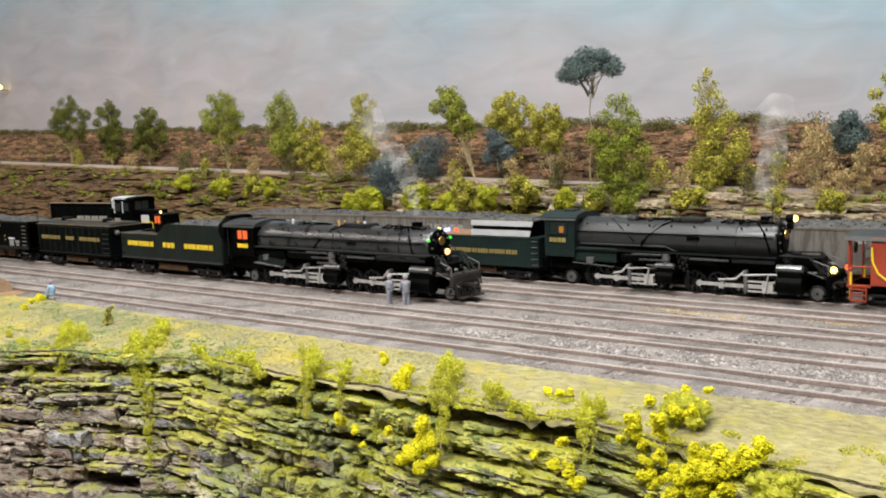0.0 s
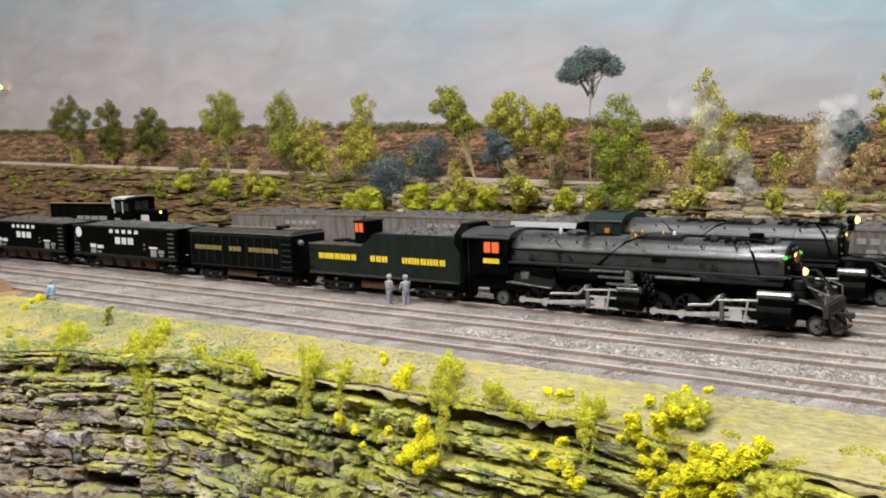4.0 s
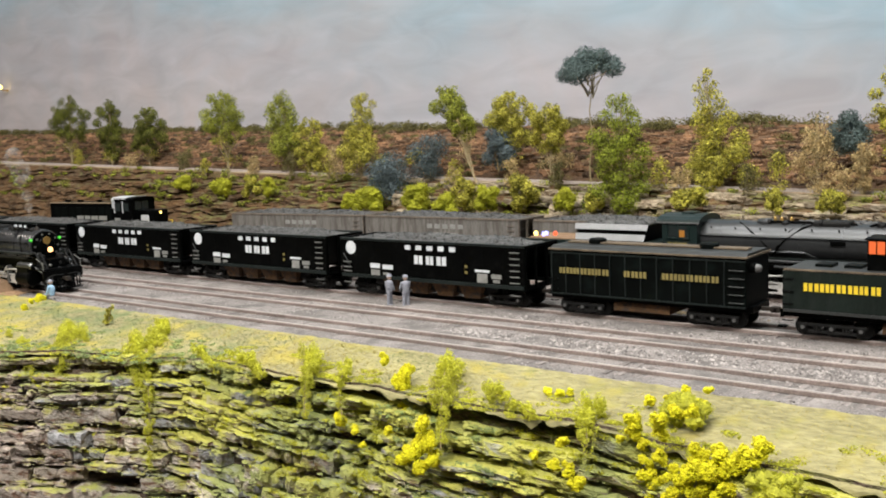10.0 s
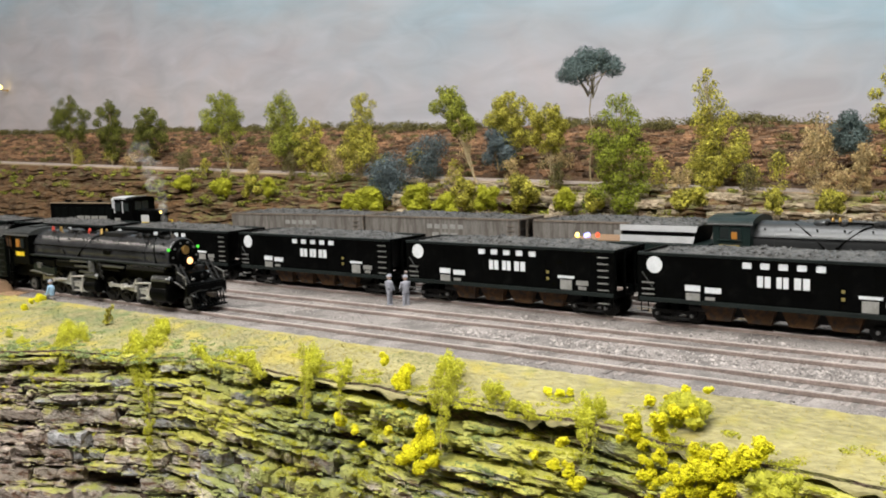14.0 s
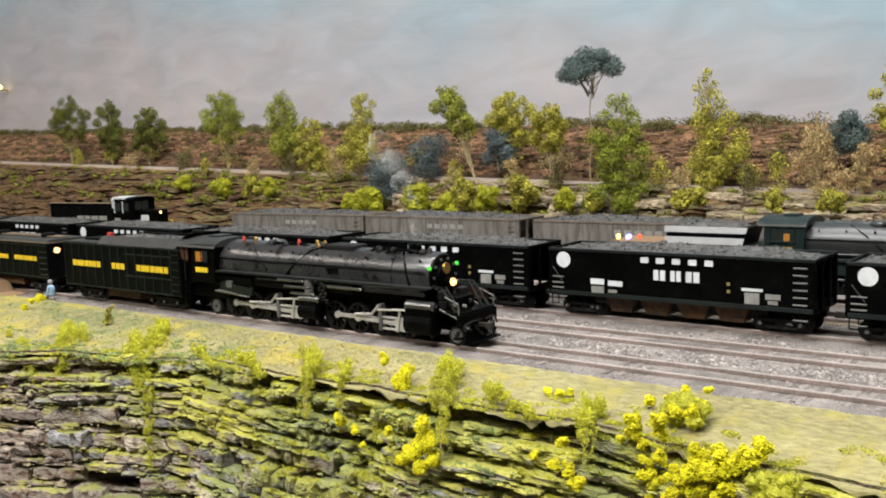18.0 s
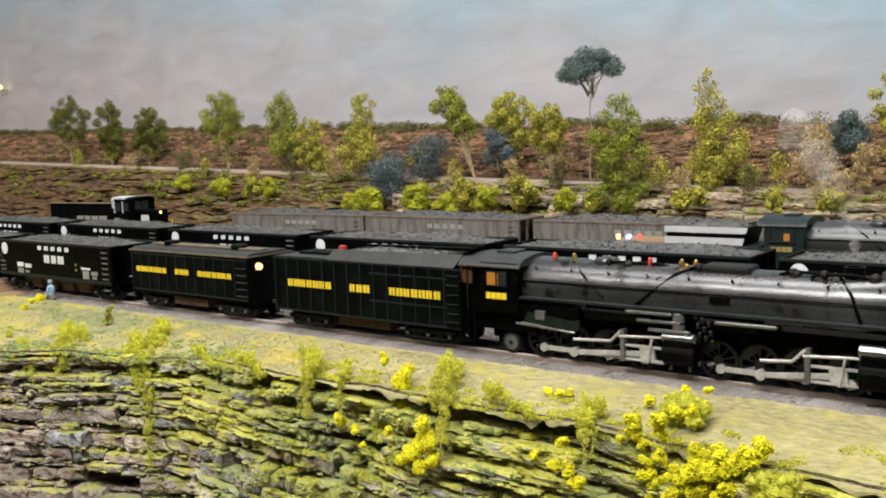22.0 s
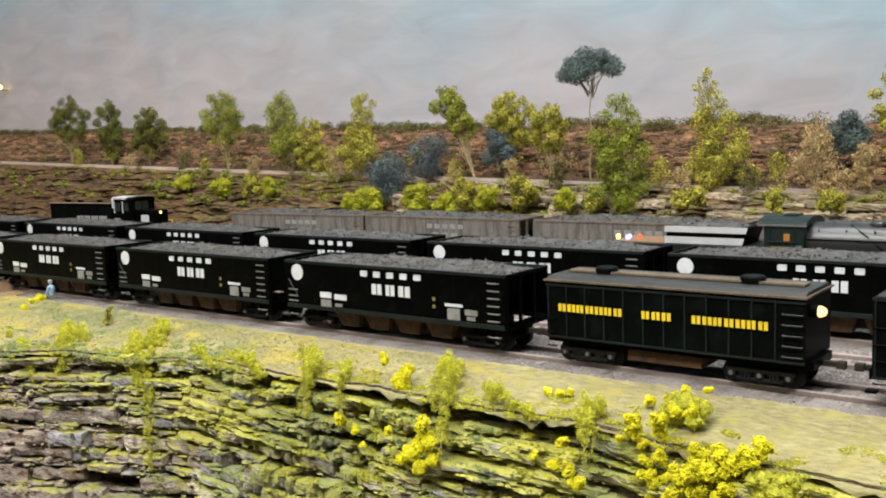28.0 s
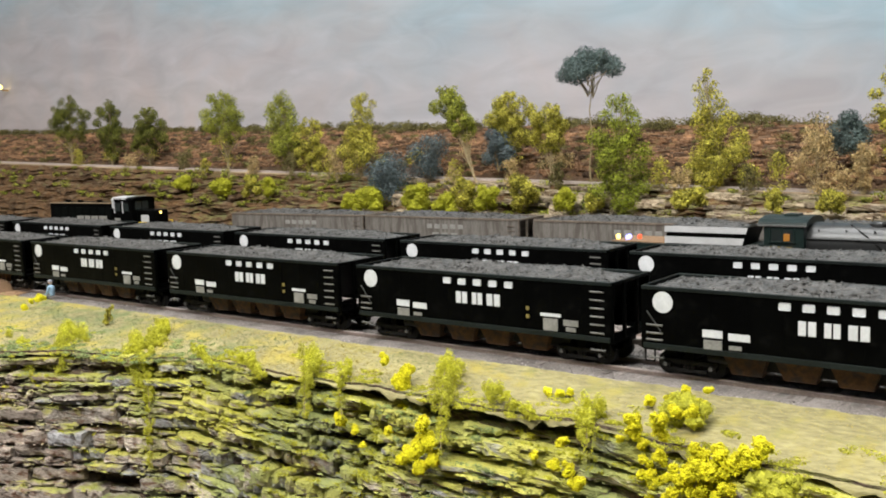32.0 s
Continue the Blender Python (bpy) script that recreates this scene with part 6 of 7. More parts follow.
        part("pilot_slat", pipe([(p - 5, y, 10), (p - 0.5 - abs(y) * 0.22, y * 0.92, 2.2)], 0.5, 5), o["pilotpaint"], deck)
    part("pilot_foot", box(p - 4, p - 0.2, -11.5, 11.5, 1.8, 2.8, 0.2), o["pilotpaint"], deck)
    coupler(L, p - 5, 1)
    rnd = random.Random(int(p))
    for k in range(16):
        x, y, z = rnd.uniform(p - 15, p - 3), rnd.uniform(-14, 8), rnd.uniform(5, 21)
        piece = shift(lathe([(-1.2, 0.5), (-0.8, 0.9), (0.8, 0.9), (1.2, 0.4)], "xyz"[k % 3], 8), x, y, min(z, 15 + (p - x)))
        part("pilot_fitting", piece, WORN_GREY if k % 3 == 0 else TRUCK, L)
    for s in (-1, 1):
        part("grab_iron", pipe([(p - 6, s * 14.5, 16), (p - 6, s * 14.5, 21), (p - 14, s * 14.5, 24)], 0.35, 6), WORN_GREY, L)
        part("deck_pipe", pipe([(p - 18, s * 13.5, 17.5), (p - 8, s * 13.8, 14), (p - 3, s * 11, 9)], 0.5, 6), GREY_METAL, L)
    for s in (-1, 1):
        top_x, top_z, low_x, low_z = p - 17, zb - 8.0, p - 3, 8.0
        lad = part("front_ladder", pipe([(low_x, s * 9, low_z), (top_x, s * 9.5, top_z)], 0.5, 6), o["ladder"], L)
        part("ladder_rail", pipe([(low_x, s * 13, low_z), (top_x, s * 13, top_z)], 0.5, 6), o["ladder"], lad)
        for k in range(6):
            f = (k + 0.5) / 6
            part("rung", rod((low_x + (top_x - low_x) * f, s * 9.2, low_z + (top_z - low_z) * f), (low_x + (top_x - low_x) * f, s * 13, low_z + (top_z - low_z) * f), 0.4, seg=6), o["ladder"], lad)
        part("deck_brace", pipe([(sb + 2, s * 11, zb - 8), (top_x, s * 13, top_z), (p - 7, s * 12.5, 16)], 0.45, 6), o["ladder"], L)
        part("uncoupling_lever", pipe([(p - 4, s * 13, 11), (p - 2, s * 8, 12.5), (p - 2, s * 1.5, 12)], 0.4, 6), o["ladder"], L)
        part("air_hose", pipe([(p - 4, s * 5, 10), (p - 1, s * 5, 7), (p + 1, s * 4.5, 5.5)], 0.55, 6), BLACK, L)
        part("pilot_step", box(p - 9, p - 5, s * 14 - 1.5, s * 14 + 1.5, 4.0, 5.0, 0.2), o["pilotpaint"], L)
        part("marker_lamp", shift(lathe([(-1.0, 0.6), (-0.5, 0.95), (0.6, 0.95), (1.0, 0.6)], "x", 12), sb + 0.6, s * (rb * 0.93), zc + rb * o["marker_h"]), o["marker"], L, o["markerlabel"])
        part("air_pump", shift(lathe([(-4.6, 2.0), (-4, 3.0), (-0.6, 3.0), (0, 2.0), (0.6, 3.0), (4.2, 3.0), (4.8, 1.8)], "z", 16), sb + 6, s * 7.5, 21), TRUCK, L)
    if o.get("deck_lamp"):
        part("deck_lamp", shift(lathe([(-1.2, 1.2), (-0.4, 1.9), (1.2, 1.9), (2.0, 0.9)], "x", 14), p - 5, -9, 18.5), HEAD_YELLOW, L, "lit yellow lamp on the pilot deck")
    hx, hz = o["head"]
    hl = part("headlight", shift(lathe([(-2.6, 1.8), (-1.8, 2.5), (1.6, 2.5), (2.0, 2.1)], "x", 20), hx, 0, hz), BLACK, L)
    part("lens", shift(lathe([(1.9, 2.0), (2.8, 1.9), (3.6, 1.3), (4.0, 0.4)], "x", 20), hx, 0, hz), o["headmat"], hl, "glowing headlight lens")
    part("headlight_bracket", box(hx - 2, hx + 1, -2, 2, hz - 6, hz - 2.6, 0.2), BLACK, hl)
    return L


BEADS_A = [(100, -3, BRASS, "safety_valve"), (103, -5, BRASS, "safety_valve"), (106, -3, BRASS, "safety_valve"), (118, -3, BRASS, "whistle"), (124, -3, LID_WHITE, "turret_valve"), (56, -3, LID_WHITE, "turret_valve")]
BEADS_B = [(100, -3, BRASS, "safety_valve"), (103, -5, BRASS, "safety_valve"), (106, -3, BRASS, "safety_valve"), (40, -3, RED_PAINT, "red_valve"), (50, -3, BRASS, "whistle"), (86, -3, RED_PAINT, "red_valve")]
BASE = dict(zc=31.6, rb=11.9, board=27.6, cab=28.5, cab0=8.0, front=183.0, jacket=BOILER, smokebox=BOILER, stack=166.0, beads=BEADS_A, dusty=True, light=SATIN, cabpaint=BLACK, cabz=(20.0, 45.5),
            roof=DECK, glow=ORANGE_GLOW, glowlabel="orange lit cab window", number=YELLOW, rear_axles=(37.0, 53.2, 69.4, 85.6), front_axles=(118.0, 134.2, 150.4, 166.6), r=7.9, hp=(97.0, 111.0),
            lp=(172.0, 189.0), trail=20.0, lead=198.0, pilot=209.0, pilotpaint=BLACK, ladder=TRUCK, marker=GREEN_GLOW, markerlabel="small lit green marker lamp", marker_h=0.42, head=(187.0, 29.0),
            headmat=HEAD_GLOW, lit=(0.2, 0.72, 7.0), edge=DECK, plate=4.0)
MID = dict(BASE, label="black articulated steam locomotive with lit headlight and orange cab window", pilotpaint=GRIME)
FRONT = dict(BASE, lit=(0.2, 0.5, 7.4), edge=GREY_METAL, curtain=True, label="black articulated steam locomotive with lit headlight and green markers", beads=BEADS_B, glow=WARM_GLOW, glowlabel="warm lit cab window")
REAR = dict(BASE, lit=(0.5, 0.66, 9.0), edge=GREY_METAL, label="dark graphite articulated steam locomotive with a lit yellow headlight", zc=32.6, rb=11.2, board=25.0, cab=22.4, cab0=0.0, front=151.0, jacket=GRAPHITE, smokebox=GRAPHITE, stack=142.0, dusty=False, cabpaint=GREEN_BLACK,
            cabz=(19.0, 48.0), roof=GREEN_BLACK, glow=WARM_GLOW, glowlabel="warm lit cab window", number=GOLD, rear_axles=(33.0, 47.4, 61.8, 76.2), front_axles=(102.0, 116.4, 130.8, 145.2), r=7.0,
            hp=(79.0, 91.0), lp=(153.0, 168.0), trail=16.0, lead=174.0, pilot=187.0, head=(156.0, 46.0), headmat=HEAD_YELLOW, marker=TRUCK, markerlabel="small dark marker lamp", marker_h=0.42, deck_lamp=True,
            light=GRAPHITE, beads=[(64, -2, BRASS, "safety_valve"), (68, -3, BRASS, "safety_valve"), (73, -1, BRASS, "whistle")])


def rear_tender():
    """The tender of the pushing locomotive: low tank, pale coal lid, lights on its rear deck."""
    t = thing("tender", 0, 0)
    tagged(t, "dark green-black steam tender with pale lid boards and gold lettering", "tender")
    H, w = 46.5, 16.5
    part("tank", box(-H, H, -w, w, 10.0, 30.0, 0.5), GREEN_BLACK, t)
    part("tank_rim", box(-H - 0.4, H + 0.4, -w - 0.4, w + 0.4, 29.2, 30.4, 0.2), GREEN_BLACK, t)
    lid = prism([(-8.5, 30), (37.6, 30), (41.2, 41), (-8.5, 41)], -w + 2, w - 2)
    part("bunker", lid, BLACK, t)
    for z0, z1 in ((30.8, 34.9), (37.6, 41.2)):
        part("lid_board", prism([(-9.5, z0), (38.2 + 0.32 * (z0 - 30), z0), (38.2 + 0.32 * (z1 - 30), z1), (-9.5, z1)], -w + 1.2, -w + 2.1), LID_WHITE, t, "pale grey side board")
    v, f = heap(-8, 39, -w + 3, w - 3, 40.5, 2.0, 93)
    part("coal_load", raw("coal_load", v, f, COAL), None, t)
    part("rear_deck", box(-H + 1, -9.6, -w + 1, w - 1, 30.2, 31.0, 0.1), PLANK, t, "reddish brown rear deck")
    lettering(t, -27, 30, 18.6, 21.6, -w - 0.2, GOLD, (12,), 0)
    for x, y, m, nm in ((-H + 1, -6, HEAD_YELLOW, "rear_headlight"), (-H + 7.5, -3, BLUE_GLOW, "marker_lamp"), (-H + 8.5, -8, BLUE_GLOW, "marker_lamp"), (-H + 14, -2, RED_GLOW, "marker_lamp")):
        part(nm, shift(lathe([(0, 1.0), (0.8, 1.4), (2.2, 1.4), (3.0, 0.7)], "z", 14), x, y, 31), m, t, "small lit lamp")
    part("frame", box(-H - 1, H + 3, -12, 12, 8.0, 10.2, 0.3), BLACK, t)
    part("tool_box", box(-9, 9, -13, 13, 5.2, 8.4, 0.3), RUST, t)
    for x in (-29, 27):
        car_truck(t, x, "rear", (-10, 10), 12.2, TENDER_WHEELS, 4.6)
    rungs(t, H - 5, H - 1, -w - 0.3, (12, 16, 20, 24, 28), GREY_METAL)
    coupler(t, -H - 1, -1)
    return t


def caboose():
    c = thing("caboose", 0, 0)
    tagged(c, "oxide red caboose with grey roof and yellow grab rails", "caboose")
    H, w = 55.0, 16.0
    body = part("body", box(-H + 12, H - 12, -w, w, 12, 38, 0.5), CABOOSE_RED, c)
    part("roof", slab_x([(w * 1.08 * math.sin(radians(a)), 36.5 + 4.2 * math.cos(radians(a))) for a in (-90, -60, -30, 0, 30, 60, 90)], -H - 1, H + 1), DECK, c, "dusty grey arched roof")
    part("cupola", box(-8, 14, -12, 12, 38, 50, 0.6), CABOOSE_RED, c)
    part("cupola_roof", box(-10, 16, -14, 14, 49.6, 51, 0.5), DECK, c)
    part("frame", box(-H, H, -13, 13, 8.5, 12, 0.3), BLACK, c)
    for s in (-1, 1):
        part("end_platform", box(s * H - 6 if s > 0 else -H - 6 + 6, s * H if s > 0 else -H + 12, -w, w, 10.8, 12, 0.2), CABOOSE_RED, c)
        for y in (-w + 1, w - 1):
            part("end_post", rod((s * (H - 0.8), y, 12), (s * (H - 0.8), y, 37), 0.6, seg=8), CABOOSE_RED, c)
            part("grab_rail", rod((s * (H - 1.8), y, 4), (s * (H - 1.8), y, 19), 0.7, seg=8), YELLOW, c, "yellow grab rail")
            part("end_rail", pipe([(s * (H - 0.8), y, 22), (s * (H - 12), y, 22)], 0.5, 6), CABOOSE_RED, c)
            for k in range(3):
                part("step", box(s * (H - 6) - 4, s * (H - 6) + 4, y - 2 if y < 0 else y, y if y < 0 else y + 2, 3 + k * 3.2, 3.8 + k * 3.2, 0.1), CABOOSE_RED, c)
            for dx in (-4, 4):
                part("step_side", box(s * (H - 6) + dx - 0.3, s * (H - 6) + dx + 0.3, y - 1.6, y + 1.6, 3, 12), CABOOSE_RED, c)
        part("ladder", pipe([(s * (H + 0.3), -5, 12), (s * (H + 0.3), -5, 40)], 0.5, 6, pipe([(s * (H + 0.3), -9, 12), (s * (H + 0.3), -9, 40)], 0.5, 6)), CABOOSE_RED, c)
        rungs(c, -H - 0.2 if s < 0 else H - 0.4, -H + 0.4 if s < 0 else H + 0.2, -7, (16, 20, 24, 28, 32), CABOOSE_RED)
        part("curved_grab", pipe([(s * (H - 12.8), -w - 0.6, 33), (s * (H - 13.2), -w - 0.6, 25), (s * (H - 16), -w - 0.6, 19), (s * (H - 21), -w - 0.6, 15)], 0.6, 6), YELLOW, c, "yellow curved grab rail")
        part("brake_wheel", shift(lathe([(-0.4, 3.2), (0.4, 3.2)], "x", 16), s * (H + 1), 6, 30), BLACK, c)
        part("marker_lamp", shift(lathe([(-1.4, 0.8), (-0.8, 1.5), (0.8, 1.5), (1.4, 0.8)], "z", 12), s * (H + 0.5), -12, 21), RED_GLOW, c, "small lit red marker lamp")
        car_truck(c, s * 34, "rear")
        coupler(c, s * H, s)
    for x in (-26, 24):
        win = part("window", box(x - 4, x + 4, -w - 0.35, -w + 0.2, 23, 32, 0.1), GLASS_DARK, body)
        part("window_frame", box(x - 4.8, x + 4.8, -w - 0.25, -w + 0.1, 22.2, 32.8), CABOOSE_RED, win)
    return c


def diesel():
    """A black road switcher parked at the end of the grey coal cars; it faces +x."""
    d = thing("diesel_switcher", 0, 0)
    tagged(d, "black diesel switcher with a lit cab, parked by grey hoppers", "locomotive")
    part("frame", box(-84, 84, -15, 15, 12, 16, 0.4), BLACK, d)
    part("fuel_tank", box(-22, 22, -13, 13, 4, 12, 1.0), BLACK, d)
    hood = part("long_hood", box(-78, 26, -10, 10, 16, 45, 1.2), BLACK, d)
    for k in range(8):
        x = -70 + k * 11.5
        part("hood_door", box(x, x + 9.5, -10.4, -9.8, 19, 40, 0.2), TENDER_BLACK, hood)
    # Tan strip: the light along the hood's top edge, put into the colour.
    part("hood_edge", box(-78, 26, -10.2, -9.0, 44.2, 45.3, 0.3), TAN, hood)
    for x in (-60, -40, -10):
        part("exhaust_stack", shift(lathe([(0, 3.2), (2.5, 2.8)], "z", 14), x, 0, 45), BLACK, hood)
    cab = part("cab", box(28, 56, -15, 15, 16, 50, 0.6), BLACK, d)
    part("cab_roof", slab_x([(-15.6, 49), (-12, 51.0), (0, 51.8), (12, 51.0), (15.6, 49)], 26, 47), LID_WHITE, cab, "pale grey cab roof")
    part("roof_front", slab_x([(-15.6, 48.6), (-12, 50.6), (0, 51.4), (12, 50.6), (15.6, 48.6)], 47, 58), BLACK, cab)
    for x0, x1 in ((31, 39), (43, 51)):
        win = part("window", box(x0, x1, -15.5, -14.9, 37, 45, 0.2), GLASS_DARK, cab)
        part("window_frame", box(x0 - 1, x0, -15.7, -14.9, 35, 47), LID_WHITE, win)
    for y in (-11, -2):
        part("front_window", box(55.8, 56.4, y, y + 8, 38, 47, 0.2), GLASS_DARK, cab)
    part("stripe_post", box(27, 29.5, -15.6, -15, 40, 49), LID_WHITE, cab)
    short = part("short_hood", box(56, 80, -10, 10, 16, 38, 1.5), BLACK, d)
    part("nose_panel", box(63, 74, -10.5, -10, 25, 33, 0.2), LID_WHITE, short, "white panel")
    part("headlight", shift(lathe([(0, 1.3), (0.8, 1.0)], "x", 14), 80, 0, 35), HEAD_YELLOW, short, "lit headlight")
    for k, (x0, x1) in enumerate(((-34, -24), (-22, -14), (-12, -2), (0, 12), (30, 38))):
        part("letter_block", box(x0, x1, -10.8, -10.3 if x1 < 26 else -15.2, 27, 31.4) if x1 < 26 else box(x0, x1, -15.6, -15.1, 25, 30), DIM_WHITE, d)
    for s in (-1, 1):
        part("handrail", pipe([(-82, s * 14.5, 16), (-82, s * 14.5, 26), (26, s * 14.5, 26)], 0.4, 6), YELLOW, d)
        for k in range(6):
            part("stanchion", rod((-70 + k * 18, s * 14.5, 16), (-70 + k * 18, s * 14.5, 26), 0.4, seg=6), YELLOW, d)
        part("front_rail", pipe([(82, s * 13, 16), (82, s * 13, 26), (58, s * 14.5, 26)], 0.4, 6), YELLOW, d)
        car_truck(d, s * 54, "parked", (-13, 13), 12.5)
        coupler(d, s * 84, s)
    return d


# ---------------------------------------------------------------- trains
CONSIST = []  # (thing, place behind the cab wall or lead, train)
CONSIST.append((steam_loco("mid", MID), 0.0, "mid"))
CONSIST.append((tender("mid", "smooth"), -69.0, "mid"))
CONSIST.append((water_car("mid", False), -205.0, "mid"))
CONSIST.append((steam_loco("front", FRONT), 0.0, "front"))
CONSIST.append((tender("front", "ribbed"), -66.0, "front"))
CONSIST.append((water_car("front", True), -207.5, "front"))
CONSIST.append((steam_loco("rear", REAR), 0.0, "rear"))
CONSIST.append((rear_tender(), -51.5, "rear"))
CONSIST.append((caboose(), 246.0, "rear"))


def copied_car(first, train):
    """A copy of a car, with its axles noted for the train's motion."""
    ob = copy_thing(first, Matrix.Identity(4))
    for child in ob.children_recursive:
        if child.name.startswith("wheelset"):
            SPIN.append((child, 4.8, child.location.x / MM, 4.8, train))
    return ob


first_car = hopper("mid", "black", 3)
for k in range(14):
    CONSIST.append((first_car if k == 0 else copied_car(first_car, "mid"), -346.9 - 156.0 * k, "mid"))
for k in range(7):
    CONSIST.append((copied_car(first_car, "front"), -354.0 - 156.0 * k, "front"))

grey_car = hopper("parked", "grey", 5, 74.5, 38.5)
for k, (x, y, turn) in enumerate(((-287, 247, 0), (-131, 247, 0), (25, 247, 0), (-449.5, 246.5, 0.4), (-603.5, 239.5, 5.0))):
    m = pose(x * MM, y * MM, 0, 0, 0, turn)
    if k:
        copy_thing(grey_car, m)
    else:
        grey_car.matrix_basis = m
sw = diesel()
sw.matrix_basis = pose(-0.885, 0.2215, 0, 0, 0, 7.0)


# ---------------------------------------------------------------- figures and small things
def figure(x, y, turn, seated, seed, label):
    """A painted model figure, one plain mesh."""
    bm = bmesh.new()
    z = 0.0
    if seated:
        for s in (-1, 1):
            rod((0, s * 1.4, 4.2), (4.2, s * 1.5, 4.4), 1.4, 1.2, 10, bm)
            rod((4.2, s * 1.5, 4.4), (4.4, s * 1.5, 0.2), 1.2, 0.9, 10, bm)
        z = 3.6
    else:
        for s in (-1, 1):
            rod((0.2 * s, s * 1.25, 0.5), (0, s * 1.0, 9.6), 1.05, 1.5, 10, bm)
            box(-0.8, 2.0, s * 1.25 - 0.8, s * 1.25 + 0.8, 0, 1.1, 0.3, bm)
        z = 8.8
    n0 = len(bm.faces)
    merge(bm, shift(lathe([(0, 2.0), (2.2, 2.3), (5.0, 2.6), (6.6, 2.3), (7.4, 0.9)], "z", 14), 0, 0, z))
    for s in (-1, 1):
        rod((0, s * 2.5, z + 6.4), (1.2, s * 3.1, z + 3.2), 0.95, 0.8, 8, bm)
        rod((1.2, s * 3.1, z + 3.2), (2.4, s * 2.4, z + 0.8), 0.8, 0.6, 8, bm)
    n1 = len(bm.faces)
    merge(bm, shift(lathe([(-1.4, 0.6), (-0.9, 1.25), (0.3, 1.5), (1.2, 1.2), (1.7, 0.4)], "z", 12), 0.2, 0, z + 9.1))
    n2 = len(bm.faces)
    merge(bm, shift(lathe([(0, 1.9), (0.25, 1.6), (1.0, 1.45), (1.5, 0.6)], "z", 12), 0.2, 0, z + 9.7))
    bm.faces.ensure_lookup_table()
    for k, fc in enumerate(bm.faces):
        fc.material_index = 0 if k < n0 else 1 if k < n1 else 2 if k < n2 else 0
    me = mesh_of(bm, [FABRIC_GREY, FABRIC_BLUE if seated else FABRIC_GREY, SKIN], "figurine", 50)
    ob = new("figurine", me)
    ob.matrix_basis = pose(x * MM, y * MM, -3.0 * MM, 0, 0, turn)
    tagged(ob, label, "figurine", "model figures")


figure(-379.4, 88.2, 20, False, 1, "small painted model figure in grey-blue work clothes standing by the track")
figure(-368.1, 90.6, 160, False, 2, "small painted model figure in grey overalls and cap beside the track")
figure(-610.0, -3.0, -150, True, 3, "small painted model figure in light blue, seated by the track")


def platform():
    p = thing("wooden_platform", -684, -2, -4)
    tagged(p, "low brown plank platform with a sloping cover beside the front track", "platform")
    for k in range(5):
        part("plank", box(-14, 33 - k * 1.2, -8 + k * 3.4, -5.0 + k * 3.4, 1.0, 2.4, 0.2), PLANK, p)
    for x in (-10, 8, 26):
        part("bearer", box(x - 1, x + 1, -8, 8.5, -0.5, 1.0), PLANK, p)
    part("cover", prism([(-16, 2.2), (10, 2.2), (4, 9), (-10, 11), (-16, 11)], -7, 6), PLANK, p, "brown sloping plank cover")


platform()

# wall lamp glowing at the far end of the backdrop
lamp = thing("wall_lamp", -1521, 452, 208)
tagged(lamp, "small round lit yellow lamp on the backdrop", "lamp")
part("globe", shift(lathe([(-4, 0.8), (-2.6, 3.2), (0, 4.2), (2.6, 3.2), (4, 0.8)], "z", 16), 0, 0, 0), HEAD_YELLOW, lamp)
part("bracket", box(-1, 1, 3, 14, -6, -4), BRASS, lamp)

# foreground plants
vine([(-452, -22, -2), (-437, -39, -4), (-424, -56, -14), (-413, -62, -30), (-406, -70, -66)], 10, "long yellow-green vine hanging down the cliff", 81, n=2600)
vine([(-441, -47, -5), (-432, -58, -12), (-422, -64, -24)], 13, "yellow-green vine trailing over the cliff edge", 82, n=1500)
vine([(-496, -52, -2), (-484, -66, -8), (-470, -80, -20)], 15, "yellow-green vine trailing over the cliff edge", 83, n=2000)
vine([(-320, -33, -1), (-311, -48, -8), (-303, -58, -25)], 10, "yellow-green vine hanging down the cliff", 84, n=1100)
vine([(-299, -32, -4), (-290, -48, -9), (-281, -56, -22)], 5, "thin yellow-green vine on the cliff", 85, n=500)
vine([(-250, -20, 1), (-240, -36, -4), (-232, -48, -10), (-224, -60, -27)], 9, "bushy yellow-green vine hanging over the cliff edge", 86, n=1500)
vine([(-218, -36, -4), (-199, -42, -6), (-188, -46, -8)], 7, "yellow-green foam along the cliff edge", 87, n=700)
vine([(-173, -34, -4), (-165, -48, -8), (-160, -56, -14)], 7, "yellow-green vine on the cliff edge", 88, n=700)
vine([(-362, -43, -5), (-346, -49, -7), (-334, -53, -11)], 8, "yellow-green foam along the cliff edge", 89, n=800)
vine([(-396, -43, -6), (-380, -48, -8), (-368, -54, -11)], 6, "yellow-green foam along the cliff edge", 90, n=500)
vine([(-520, -70, -8), (-500, -80, -14), (-482, -86, -24)], 10, "yellow-green foam on the cliff", 95, n=900)
shrub("bush", -134, -34, -6, 4, 24, VINE, "yellow-green foam bush on the grass bank", 91, foam=True, size=0.62, n=1300)
shrub("bush", -93, -58, -19, -10, 22, VINE, "lime green foam bush below the grass bank", 92, foam=True, size=0.62, n=1200)
shrub("bush", -497, -33, -4, 9, 8, LEAF_OLIVE, "small upright olive shrub by the track", 93, n=420, size=0.7, lean=0.25)
flower_clump(-262, -40, -6, [(0, 0, 2.9), (1, 4, 2.4), (-9, 7, 1.7), (-8, 6, 1.3), (-1, -9, 2.2), (2, -10, 1.8)], "bright yellow flower clump on the cliff edge", 1)
